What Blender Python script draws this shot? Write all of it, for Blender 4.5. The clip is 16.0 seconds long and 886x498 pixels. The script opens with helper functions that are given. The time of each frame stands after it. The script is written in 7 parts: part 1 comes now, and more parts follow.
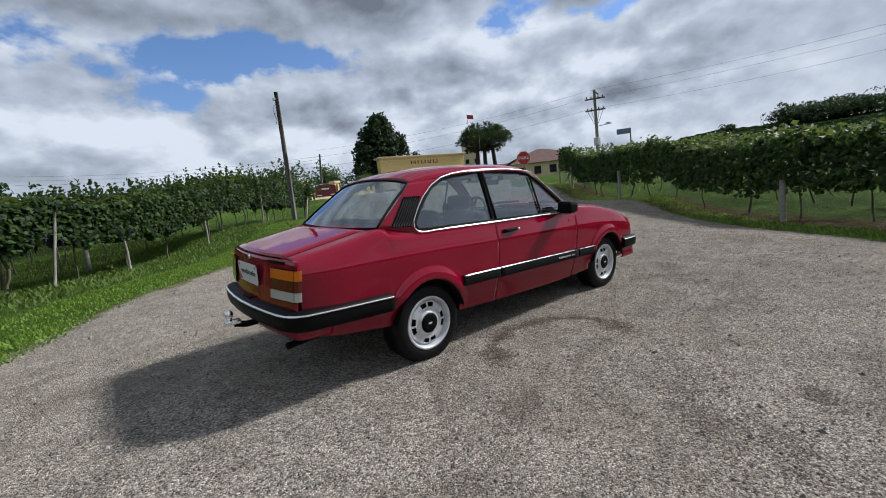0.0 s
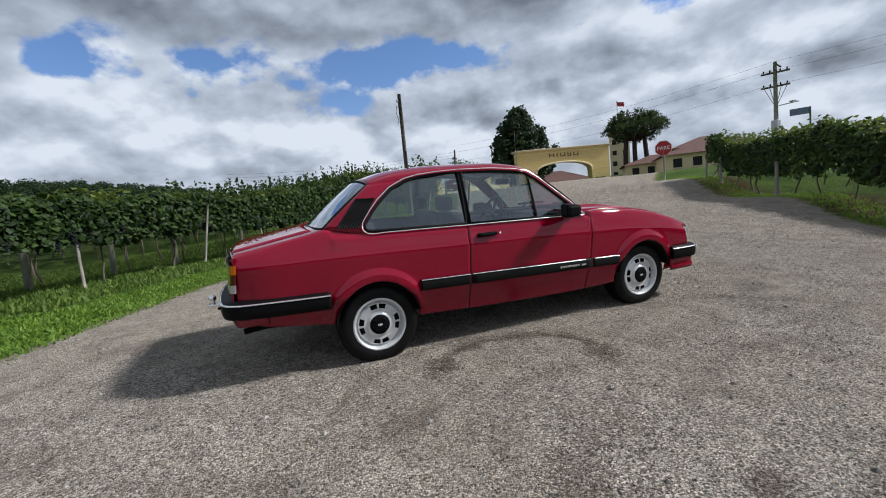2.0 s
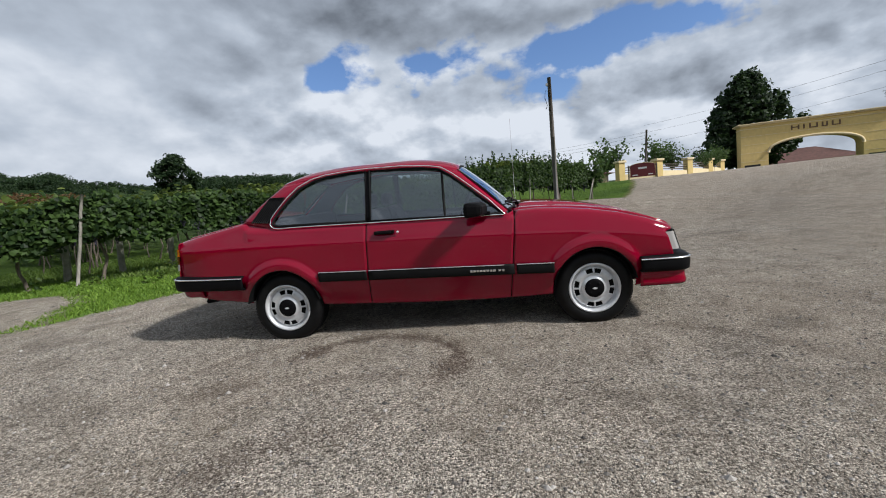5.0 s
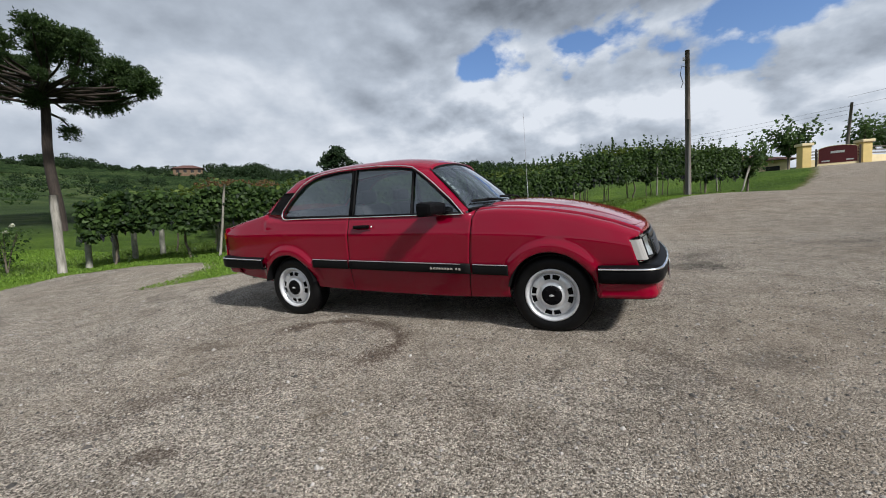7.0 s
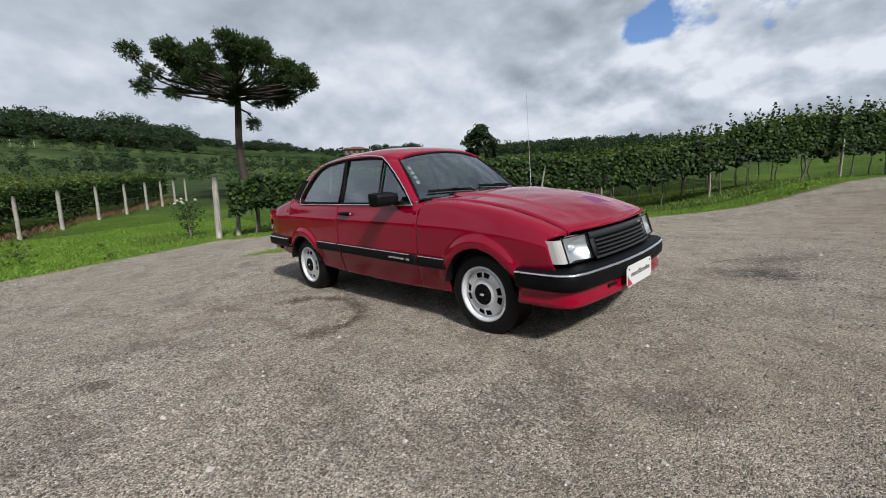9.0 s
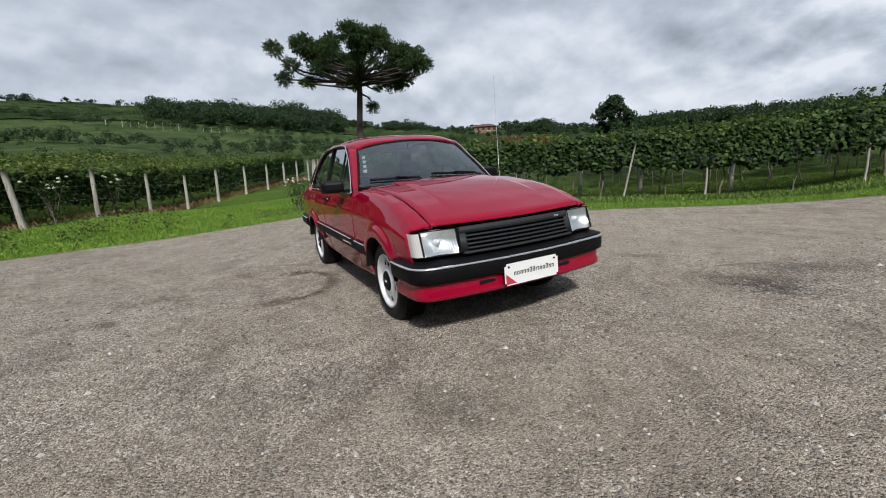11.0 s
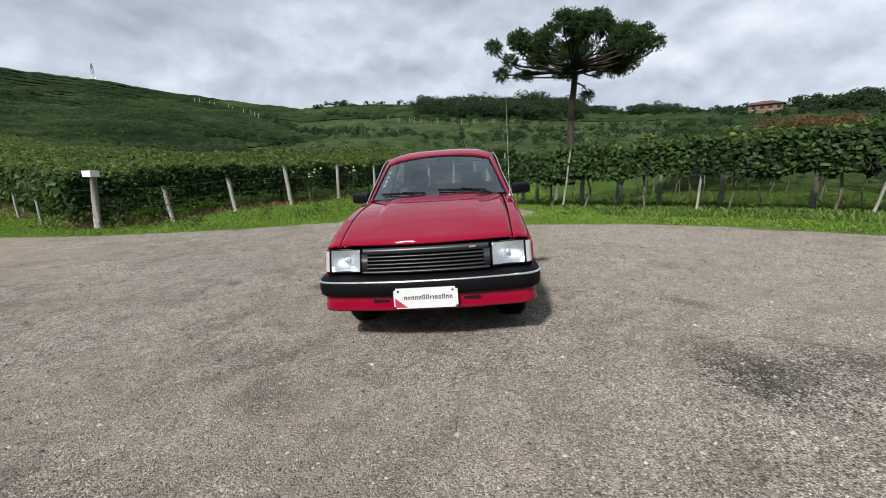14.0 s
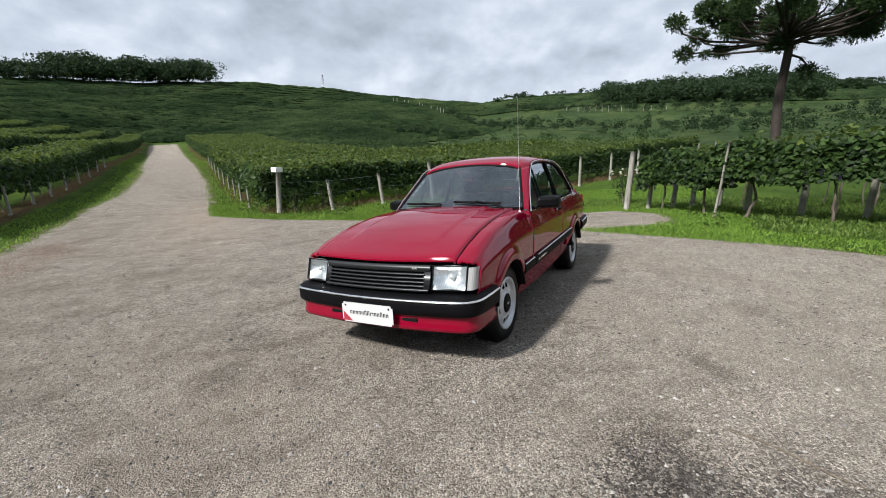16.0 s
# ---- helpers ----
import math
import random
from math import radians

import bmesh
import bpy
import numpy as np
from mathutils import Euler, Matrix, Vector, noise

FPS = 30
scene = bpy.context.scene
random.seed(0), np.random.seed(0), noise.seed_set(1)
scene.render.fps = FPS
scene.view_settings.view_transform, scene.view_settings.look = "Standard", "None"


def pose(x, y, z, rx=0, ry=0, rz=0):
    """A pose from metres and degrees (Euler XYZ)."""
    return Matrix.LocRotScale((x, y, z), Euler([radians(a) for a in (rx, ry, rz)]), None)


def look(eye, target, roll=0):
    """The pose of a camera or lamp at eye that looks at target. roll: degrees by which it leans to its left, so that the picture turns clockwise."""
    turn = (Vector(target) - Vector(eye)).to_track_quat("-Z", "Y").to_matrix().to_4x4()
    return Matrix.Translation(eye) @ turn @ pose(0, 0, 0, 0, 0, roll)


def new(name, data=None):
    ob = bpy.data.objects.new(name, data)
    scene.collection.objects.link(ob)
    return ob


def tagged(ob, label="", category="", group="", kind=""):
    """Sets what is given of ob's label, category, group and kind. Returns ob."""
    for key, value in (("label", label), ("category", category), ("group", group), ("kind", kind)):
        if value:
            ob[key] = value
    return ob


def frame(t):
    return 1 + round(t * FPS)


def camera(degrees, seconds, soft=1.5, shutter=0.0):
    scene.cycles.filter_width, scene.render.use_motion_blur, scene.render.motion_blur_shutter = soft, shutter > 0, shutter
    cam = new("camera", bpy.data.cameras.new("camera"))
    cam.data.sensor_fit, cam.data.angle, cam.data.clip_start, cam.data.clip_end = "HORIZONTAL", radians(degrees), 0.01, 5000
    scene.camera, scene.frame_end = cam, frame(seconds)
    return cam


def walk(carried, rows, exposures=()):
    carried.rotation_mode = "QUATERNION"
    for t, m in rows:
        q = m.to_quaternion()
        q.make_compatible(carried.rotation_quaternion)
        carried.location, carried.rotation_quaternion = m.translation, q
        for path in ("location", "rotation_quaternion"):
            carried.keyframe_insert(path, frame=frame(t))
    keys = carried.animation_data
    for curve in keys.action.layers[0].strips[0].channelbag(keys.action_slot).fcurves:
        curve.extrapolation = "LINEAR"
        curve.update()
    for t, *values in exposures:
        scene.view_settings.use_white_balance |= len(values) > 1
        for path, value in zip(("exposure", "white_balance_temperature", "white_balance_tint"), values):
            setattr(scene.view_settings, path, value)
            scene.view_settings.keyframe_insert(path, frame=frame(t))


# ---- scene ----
cam = camera(93.6, 16.0, soft=1.0)
PATH = [
    (0, (-2.881, -2.983, 1.078), (-1.626, -1.442, 0.853), -6.5),
    (0.5, (-2.61, -3.157, 1.063), (-1.494, -1.511, 0.851), -6.3),
    (1, (-2.354, -3.353, 1.029), (-1.385, -1.614, 0.834), -6.2),
    (1.5, (-2.04, -3.468, 1.004), (-1.219, -1.654, 0.815), -5.9),
    (2, (-1.715, -3.553, 0.998), (-1.038, -1.68, 0.816), -5.7),
    (2.5, (-1.368, -3.673, 0.995), (-0.828, -1.756, 0.815), -5.4),
    (3, (-1.009, -3.723, 0.958), (-0.607, -1.772, 0.783), -5.3),
    (3.5, (-0.656, -3.773, 0.938), (-0.391, -1.799, 0.763), -5.1),
    (4, (-0.291, -3.84, 0.937), (-0.17, -1.851, 0.763), -4.9),
    (4.2, (-0.152, -3.846, 0.92), (-0.09, -1.854, 0.744), -4.8),
    (6.3, (1.409, -3.727, 0.868), (0.733, -1.85, 0.723), -4.2),
    (6.5, (1.513, -3.706, 0.878), (0.796, -1.846, 0.721), -3.8),
    (7, (1.794, -3.569, 0.866), (0.921, -1.778, 0.696), -3.3),
    (7.5, (2.09, -3.391, 0.861), (1.055, -1.69, 0.68), -3.0),
    (8, (2.42, -3.217, 0.889), (1.235, -1.618, 0.69), -2.7),
    (8.5, (2.711, -2.974, 0.883), (1.392, -1.486, 0.664), -2.5),
    (9, (2.974, -2.71, 0.892), (1.543, -1.334, 0.651), -2.4),
    (9.2, (3.093, -2.607, 0.893), (1.622, -1.275, 0.646), -2.3),
    (11.3, (4.003, -1.371, 0.944), (2.194, -0.584, 0.614), -1.9),
    (11.5, (4.059, -1.253, 0.96), (2.227, -0.524, 0.628), -1.8),
    (12, (4.227, -0.96, 0.996), (2.343, -0.38, 0.66), -1.7),
    (12.5, (4.35, -0.663, 1.017), (2.423, -0.244, 0.679), -1.4),
    (13, (4.391, -0.344, 1.048), (2.435, -0.104, 0.705), -1.2),
    (13.5, (4.443, -0.003, 1.093), (2.474, 0.038, 0.744), -1.0),
    (14, (4.412, 0.331, 1.131), (2.451, 0.162, 0.776), -0.7),
    (14.5, (4.308, 0.657, 1.178), (2.378, 0.276, 0.817), -0.5),
    (15, (4.216, 1.012, 1.225), (2.34, 0.425, 0.856), -0.4),
    (15.5, (4.077, 1.319, 1.243), (2.271, 0.548, 0.865), -0.2),
    (16, (3.934, 1.63, 1.293), (2.208, 0.697, 0.906), -0.3),
]
walk(cam, [(t, look(eye, target, roll)) for t, eye, target, roll in PATH],
     ((0, 0.02, 5950, 10), (4, 0.02, 6080, 10), (9, 0.07, 6200, 10), (13, 0.19, 6150, 10), (16, 0.35, 6120, 10)))


# ---- light ----
SUN_AZ, SUN_EL = 339.0, 40.5
world = bpy.data.worlds.new("sky")
scene.world = world
world.use_nodes = True
wn, wl = world.node_tree.nodes, world.node_tree.links
wn.clear()


def sky_nodes():
    """Nishita blue behind two decks of procedural cloud."""
    def n(kind, **props):
        node = wn.new(kind)
        for k, v in props.items():
            node.inputs[k].default_value = v
        return node

    def link(a, b):
        wl.new(a, b)

    def maths(op, a, b=None, c=None):
        node = wn.new("ShaderNodeMath")
        node.operation = op
        for i, v in enumerate((a, b, c)):
            if v is None:
                continue
            if isinstance(v, (int, float)):
                node.inputs[i].default_value = v
            else:
                link(v, node.inputs[i])
        return node.outputs[0]

    def ramp(fac, stops):
        node = wn.new("ShaderNodeValToRGB")
        el = node.color_ramp.elements
        while len(el) < len(stops):
            el.new(0.5)
        for e, (p, c) in zip(el, stops):
            e.position, e.color = p, (*c, 1)
        link(fac, node.inputs[0])
        return node.outputs[0]

    def mix(fac, a, b):
        node = wn.new("ShaderNodeMix")
        node.data_type = "RGBA"
        link(fac, node.inputs[0])
        for i, v in ((6, a), (7, b)):
            if isinstance(v, tuple):
                node.inputs[i].default_value = (*v, 1)
            else:
                link(v, node.inputs[i])
        return node.outputs[2]

    tex = n("ShaderNodeTexCoord")
    sep = n("ShaderNodeSeparateXYZ")
    link(tex.outputs["Generated"], sep.inputs[0])
    up = maths("MAXIMUM", sep.outputs[2], 0.0)

    def noise_tex(scale, detail, rough, dist, offset, stretch=1.7):
        node = n("ShaderNodeTexNoise", Scale=scale, Detail=detail, Roughness=rough, Distortion=dist)
        m = n("ShaderNodeMapping")
        m.inputs["Location"].default_value = offset
        m.inputs["Scale"].default_value = (1.0, 1.0, stretch)
        link(tex.outputs["Generated"], m.inputs[0])
        link(m.outputs[0], node.inputs["Vector"])
        return node.outputs[0]

    def clamp(v):
        return maths("MINIMUM", maths("MAXIMUM", v, 0.0), 1.0)

    big = noise_tex(1.5, 3, 0.5, 0.0, CLOUD_BIG)
    heap = noise_tex(2.9, 9, 0.49, 0.12, (2.3, 5.1, 0))
    above = noise_tex(2.9, 9, 0.49, 0.12, (2.335, 5.08, 0.075))
    fine = noise_tex(9.0, 7, 0.55, 0.1, (7.0, 1.4, 0), 1.3)
    puff = noise_tex(7.5, 7, 0.5, 0.1, (4.1, 0.7, 0.4))
    puff_above = noise_tex(7.5, 7, 0.5, 0.1, (4.115, 0.69, 0.44))
    # breaks of blue in a low band on one side of the sky
    side = maths("ADD", maths("MULTIPLY", sep.outputs[0], math.cos(radians(68))), maths("MULTIPLY", sep.outputs[1], math.sin(radians(68))))
    towards = clamp(maths("DIVIDE", maths("SUBTRACT", side, 0.45), 0.25))
    band = maths("SUBTRACT", 1.0, clamp(maths("DIVIDE", maths("ABSOLUTE", maths("SUBTRACT", up, 0.335)), 0.15)))
    opening = maths("MULTIPLY", towards, band)
    cover = maths("ADD", maths("ADD", maths("MULTIPLY", heap, 0.46), maths("ADD", maths("MULTIPLY", puff, 0.36), maths("MULTIPLY", fine, 0.18))), maths("MULTIPLY", maths("SUBTRACT", big, 0.5), 0.18))
    cover = maths("SUBTRACT", maths("ADD", cover, 0.16), maths("MULTIPLY", opening, 0.195))
    mask = ramp(cover, ((0.425, (0, 0, 0)), (0.468, (1, 1, 1))))
    # heaped clouds: lit tops and grey undersides, white low down and a grey deck overhead
    lit = maths("MULTIPLY", maths("SUBTRACT", heap, above), maths("ADD", 1.5, maths("MULTIPLY", towards, 1.4)))
    lit = maths("ADD", lit, maths("MULTIPLY", maths("SUBTRACT", puff, puff_above), maths("ADD", 0.9, maths("MULTIPLY", towards, 1.0))))
    low = clamp(maths("DIVIDE", maths("SUBTRACT", 0.46, up), 0.24))
    grey = maths("ADD", maths("SUBTRACT", 0.48, maths("MULTIPLY", towards, 0.24)), maths("MULTIPLY", low, maths("ADD", 0.18, maths("MULTIPLY", towards, 0.20))))
    shade = maths("ADD", grey, maths("MULTIPLY", lit, maths("ADD", 0.45, maths("MULTIPLY", low, 0.30))))
    shade = maths("ADD", shade, maths("MULTIPLY", maths("SUBTRACT", big, 0.5), 0.45))
    shade = maths("ADD", shade, maths("MULTIPLY", maths("SUBTRACT", fine, 0.5), 0.18))
    # thin bright edges beside the breaks
    rim = ramp(cover, ((0.44, (1, 1, 1)), (0.56, (0, 0, 0))))
    shade = maths("ADD", shade, maths("MULTIPLY", maths("MULTIPLY", rim, opening), 0.30))
    shade = maths("ADD", maths("MULTIPLY", maths("SUBTRACT", shade, 0.54), maths("ADD", 1.10, maths("MULTIPLY", towards, 0.12))), 0.55)
    body = ramp(shade, ((0.0, (0.18, 0.20, 0.23)), (0.33, (0.345, 0.38, 0.43)), (0.62, (0.52, 0.565, 0.625)), (0.95, (0.80, 0.825, 0.86))))
    sky = n("ShaderNodeTexSky")
    sky.sky_type, sky.sun_disc = "NISHITA", False
    sky.sun_elevation, sky.sun_rotation = radians(SUN_EL), radians(90 - SUN_AZ)
    sky.air_density, sky.dust_density = 1.0, 0.6
    blue = n("ShaderNodeMix")
    blue.data_type, blue.blend_type = "RGBA", "MULTIPLY"
    blue.inputs[0].default_value = 1.0
    blue.inputs[7].default_value = (0.10, 0.115, 0.14, 1)
    link(sky.outputs[0], blue.inputs[6])
    colour = mix(mask, blue.outputs[2], body)
    # haze low over the hills
    haze = maths("POWER", maths("SUBTRACT", 1.0, up), 9.0)
    colour = mix(maths("MULTIPLY", haze, 0.45), colour, (0.66, 0.69, 0.73))
    bg = n("ShaderNodeBackground", Strength=SKY_STRENGTH)
    link(colour, bg.inputs[0])
    out = n("ShaderNodeOutputWorld")
    link(bg.outputs[0], out.inputs[0])


CLOUD_BIG = (0.4, 0.9, 0.3)
SKY_STRENGTH = 0.94
sky_nodes()
sun = new("sun", bpy.data.lights.new("sun", "SUN"))
sun.data.energy, sun.data.angle, sun.data.color = 5.0, radians(6.0), (1.0, 0.95, 0.87)
sun.matrix_world = look((0, 0, 0), (-math.cos(radians(SUN_AZ)), -math.sin(radians(SUN_AZ)), -math.tan(radians(SUN_EL))))
tagged(sun, kind="structure")


# ---- materials ----
class Mat:
    """A small builder for node materials."""

    def __init__(self, name, colour=(0.5, 0.5, 0.5), rough=0.5, metal=0.0, **more):
        self.m = bpy.data.materials.new(name)
        self.m.use_nodes = True
        self.t = self.m.node_tree
        self.b = self.t.nodes["Principled BSDF"]
        self.set("Base Color", (*colour, 1))
        self.set("Roughness", rough)
        self.set("Metallic", metal)
        for k, v in more.items():
            self.set(k.replace("_", " "), v)

    def set(self, name, v):
        if isinstance(v, bpy.types.NodeSocket):
            self.t.links.new(v, self.b.inputs[name])
        else:
            self.b.inputs[name].default_value = v

    def node(self, kind, inputs=None, **props):
        n = self.t.nodes.new(kind)
        for k, v in props.items():
            setattr_plain(n, k, v)
        for k, v in (inputs or {}).items():
            if isinstance(v, bpy.types.NodeSocket):
                self.t.links.new(v, n.inputs[k])
            else:
                n.inputs[k].default_value = v
        return n

    def coord(self, which="Object"):
        return self.node("ShaderNodeTexCoord").outputs[which]

    def noise(self, scale, detail=4, rough=0.55, vec=None, dist=0.0):
        return self.node("ShaderNodeTexNoise", {"Vector": vec or self.coord(), "Scale": scale, "Detail": detail, "Roughness": rough, "Distortion": dist}).outputs[0]

    def voronoi(self, scale, vec=None, out="Distance", rand=1.0):
        return self.node("ShaderNodeTexVoronoi", {"Vector": vec or self.coord(), "Scale": scale, "Randomness": rand}).outputs[out]

    def maths(self, op, a, b=0.0, c=0.0):
        n = self.node("ShaderNodeMath", {0: a, 1: b, 2: c})
        n.operation = op
        return n.outputs[0]

    def ramp(self, fac, stops):
        n = self.node("ShaderNodeValToRGB", {0: fac})
        el = n.color_ramp.elements
        while len(el) < len(stops):
            el.new(0.5)
        for e, (p, c) in zip(el, stops):
            e.position = p
            e.color = (*c, 1) if isinstance(c, tuple) else (c, c, c, 1)
        return n.outputs[0]

    def mix(self, fac, a, b, blend="MIX"):
        n = self.t.nodes.new("ShaderNodeMix")
        n.data_type, n.blend_type = "RGBA", blend
        for i, v in ((0, fac), (6, a), (7, b)):
            if isinstance(v, bpy.types.NodeSocket):
                self.t.links.new(v, n.inputs[i])
            elif isinstance(v, tuple):
                n.inputs[i].default_value = (*v, 1)
            else:
                n.inputs[i].default_value = v
        return n.outputs[2]

    def bump(self, height, strength=0.5, distance=0.01):
        n = self.node("ShaderNodeBump", {"Height": height, "Strength": strength, "Distance": distance})
        self.set("Normal", n.outputs[0])


def setattr_plain(node, key, value):
    if key == "operation":
        node.operation = value


def leaf_material(name, dark, light, rough=0.55, glow=0.25):
    a = Mat(name, rough=rough)
    rnd = a.node("ShaderNodeNewGeometry").outputs["Random Per Island"]
    big = a.noise(0.9, 3)
    f = a.maths("ADD", a.maths("MULTIPLY", rnd, 0.65), a.maths("MULTIPLY", big, 0.45))
    a.set("Base Color", a.ramp(f, ((0.25, dark), (0.62, tuple(0.62 * p + 0.38 * q for p, q in zip(dark, light))), (0.98, light))))
    a.set("Specular IOR Level", 0.2)
    # thin leaves let some light through
    t = a.t
    tr = t.nodes.new("ShaderNodeBsdfTranslucent")
    tr.inputs[0].default_value = (*(min(1, c * 1.6) for c in light), 1)
    mx = t.nodes.new("ShaderNodeMixShader")
    mx.inputs[0].default_value = glow
    out = t.nodes["Material Output"]
    t.links.new(a.b.outputs[0], mx.inputs[1])
    t.links.new(tr.outputs[0], mx.inputs[2])
    t.links.new(mx.outputs[0], out.inputs[0])
    return a.m


def wood_material(name, a_col, b_col, scale=6):
    a = Mat(name, rough=0.85)
    mp = a.node("ShaderNodeMapping", {"Vector": a.coord(), "Scale": (scale * 4, scale * 4, scale * 0.5)}).outputs[0]
    n = a.noise(1.0, 6, 0.65, mp)
    a.set("Base Color", a.ramp(n, ((0.3, a_col), (0.7, b_col))))
    a.bump(n, 0.6, 0.01)
    return a.m


def plain_material(name, colour, rough=0.6, metal=0.0, vary=0.12, scale=8, bump=0.0):
    a = Mat(name, colour, rough, metal)
    n = a.noise(scale, 5, 0.6)
    lo = tuple(c * (1 - vary) for c in colour)
    hi = tuple(min(1, c * (1 + vary)) for c in colour)
    a.set("Base Color", a.ramp(n, ((0.3, lo), (0.7, hi))))
    if bump:
        a.bump(n, bump, 0.01)
    return a.m


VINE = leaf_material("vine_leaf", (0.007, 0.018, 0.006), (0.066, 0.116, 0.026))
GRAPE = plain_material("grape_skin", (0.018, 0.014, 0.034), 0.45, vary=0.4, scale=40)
# brighter copy of the vine leaf, with sunlight put into its colour
VINE_SUNLIT = leaf_material("vine_leaf_sunlit", (0.016, 0.038, 0.010), (0.135, 0.178, 0.036))
VINE_FAR = leaf_material("vine_leaf_far", (0.012, 0.030, 0.009), (0.060, 0.105, 0.026))
WOODS = leaf_material("woods_leaf", (0.008, 0.020, 0.008), (0.035, 0.062, 0.020))
NEEDLE = leaf_material("araucaria_needle", (0.008, 0.020, 0.007), (0.060, 0.098, 0.028))
MEADOW = leaf_material("rough_grass", (0.050, 0.090, 0.016), (0.15, 0.22, 0.045))
GRASS = leaf_material("grass_blade", (0.075, 0.14, 0.018), (0.20, 0.31, 0.045))
BARK = wood_material("bark", (0.05, 0.04, 0.03), (0.17, 0.14, 0.11))
GREY_WOOD = wood_material("weathered_wood", (0.13, 0.12, 0.10), (0.36, 0.34, 0.30))
POLE_WOOD = wood_material("pole_wood", (0.05, 0.042, 0.036), (0.16, 0.14, 0.12))
CONCRETE = plain_material("concrete_post", (0.26, 0.255, 0.215), 0.9, vary=0.25, scale=14, bump=0.3)
STUCCO = plain_material("yellow_stucco", (0.62, 0.47, 0.19), 0.9, vary=0.08, scale=3)
CREAM = plain_material("cream_stucco", (0.66, 0.55, 0.34), 0.9, vary=0.06, scale=3)
DARK = plain_material("dark_recess", (0.015, 0.015, 0.016), 0.9)
METAL = plain_material("galvanised_steel", (0.45, 0.46, 0.47), 0.45, 0.8)
SIGN_RED = plain_material("sign_red", (0.38, 0.02, 0.025), 0.5, vary=0.05)
WHITE = plain_material("white_paint", (0.78, 0.78, 0.76), 0.5, vary=0.04)


# ---- lie of the land ----
SPOTS = [(0, 0, .027), (0, -2.2, -.11), (2.6, -1, -.04), (-3.3, .5, .06), (1.5, 1.5, .12), (.5, 2, .15), (2.6, .6, .06),
         (-4.5, 8.3, .27), (-3.5, 7.5, .37), (3.2, 13.5, 1.02), (16, 12.3, 1.4), (12, 4.7, .47), (8.4, -.6, -.12), (-8.85, .6, .1),
         (-20, 0, .6), (-12.2, -5.4, .2), (-10, -6.3, .1), (-5, -9.1, -.11), (1.5, -7, -.1), (0, -11, -.1), (-4, -17, .1),
         (12, 31, 2.4), (5, -4, -.2), (20, -10, -.2), (5, -14, -.1)]
# bearing, rise at 30 m, rise of the ridge (degrees)
RIDGE = [(0, .3, 3.6), (10, .6, 4.2), (17, 1.2, 4.4), (25, 2.0, 3.0), (45, 2.2, 1.9), (70, 2.4, 2.0), (90, 2.4, 3.0), (108, 2.3, 5.0), (120, 2.4, 5.6),
         (132, 2.5, 6.0), (145, 2.4, 6.2), (160, 2.0, 7.2), (170, 1.8, 8.0), (182, 1.6, 8.6), (190, 1.4, 9.0), (198, 1.2, 8.7), (203, 1.0, 8.0),
         (211, .8, 8.8), (222, .7, 9.8), (232, .6, 10.0), (240, .6, 9.6), (253, .8, 7.8), (270, .5, 6), (300, 0, 4), (330, 0, 3.4), (360, .3, 3.6)]
RIDGE_R = 210.0
_sp = np.array(SPOTS)
_rg = np.array(RIDGE)


def height(x, y):
    """Height of the ground; takes numbers or arrays."""
    x, y = np.asarray(x, float), np.asarray(y, float)
    base = 0.0266 + 0.0591 * np.clip(y, -2.5, 3)
    res = _sp[:, 2] - (0.0266 + 0.0591 * np.clip(_sp[:, 1], -2.5, 3))
    w, acc = 0.0, 0.0
    for (px, py, _), r in zip(_sp, res):
        k = 1.0 / ((x - px) ** 2 + (y - py) ** 2 + 1.2) ** 1.7
        w, acc = w + k, acc + k * r
    near = base + acc / w
    dx, dy = x - 2.0, y
    r = np.hypot(dx, dy)
    az = np.degrees(np.arctan2(dy, dx)) % 360
    e0, e1 = np.interp(az, _rg[:, 0], _rg[:, 1]), np.interp(az, _rg[:, 0], _rg[:, 2])
    t = np.clip((r - 30) / (RIDGE_R - 30), 0, 1)
    el = np.radians(e0 + (e1 - e0) * t)
    far = 1.1 + np.minimum(r, RIDGE_R + 0.25 * np.maximum(r - RIDGE_R, 0)) * np.tan(el) - 0.12 * np.maximum(r - RIDGE_R - 12, 0)
    far = np.where(r > RIDGE_R, np.maximum(far, -20), far)
    far = far + 0.5 * np.clip((r - 40) / 60, 0, 1) * np.sin(az * 0.21 + r * 0.045)
    k = np.clip((r - 16) / 22, 0, 1)
    k = k * k * (3 - 2 * k)
    # bank that rises beside the gravel road
    bank = (x + 0.36) * 0.87 - (y + 14.5) * 0.5
    along = -(x + 0.36) * 0.5 - (y + 14.5) * 0.87
    rise = 0.10 * np.clip(bank - 2.0, 0, 26) * np.clip((along + 8) / 8, 0, 1)
    return near * (1 - k) + far * k + rise * (y < -9)


def h(x, y):
    return float(height(x, y))


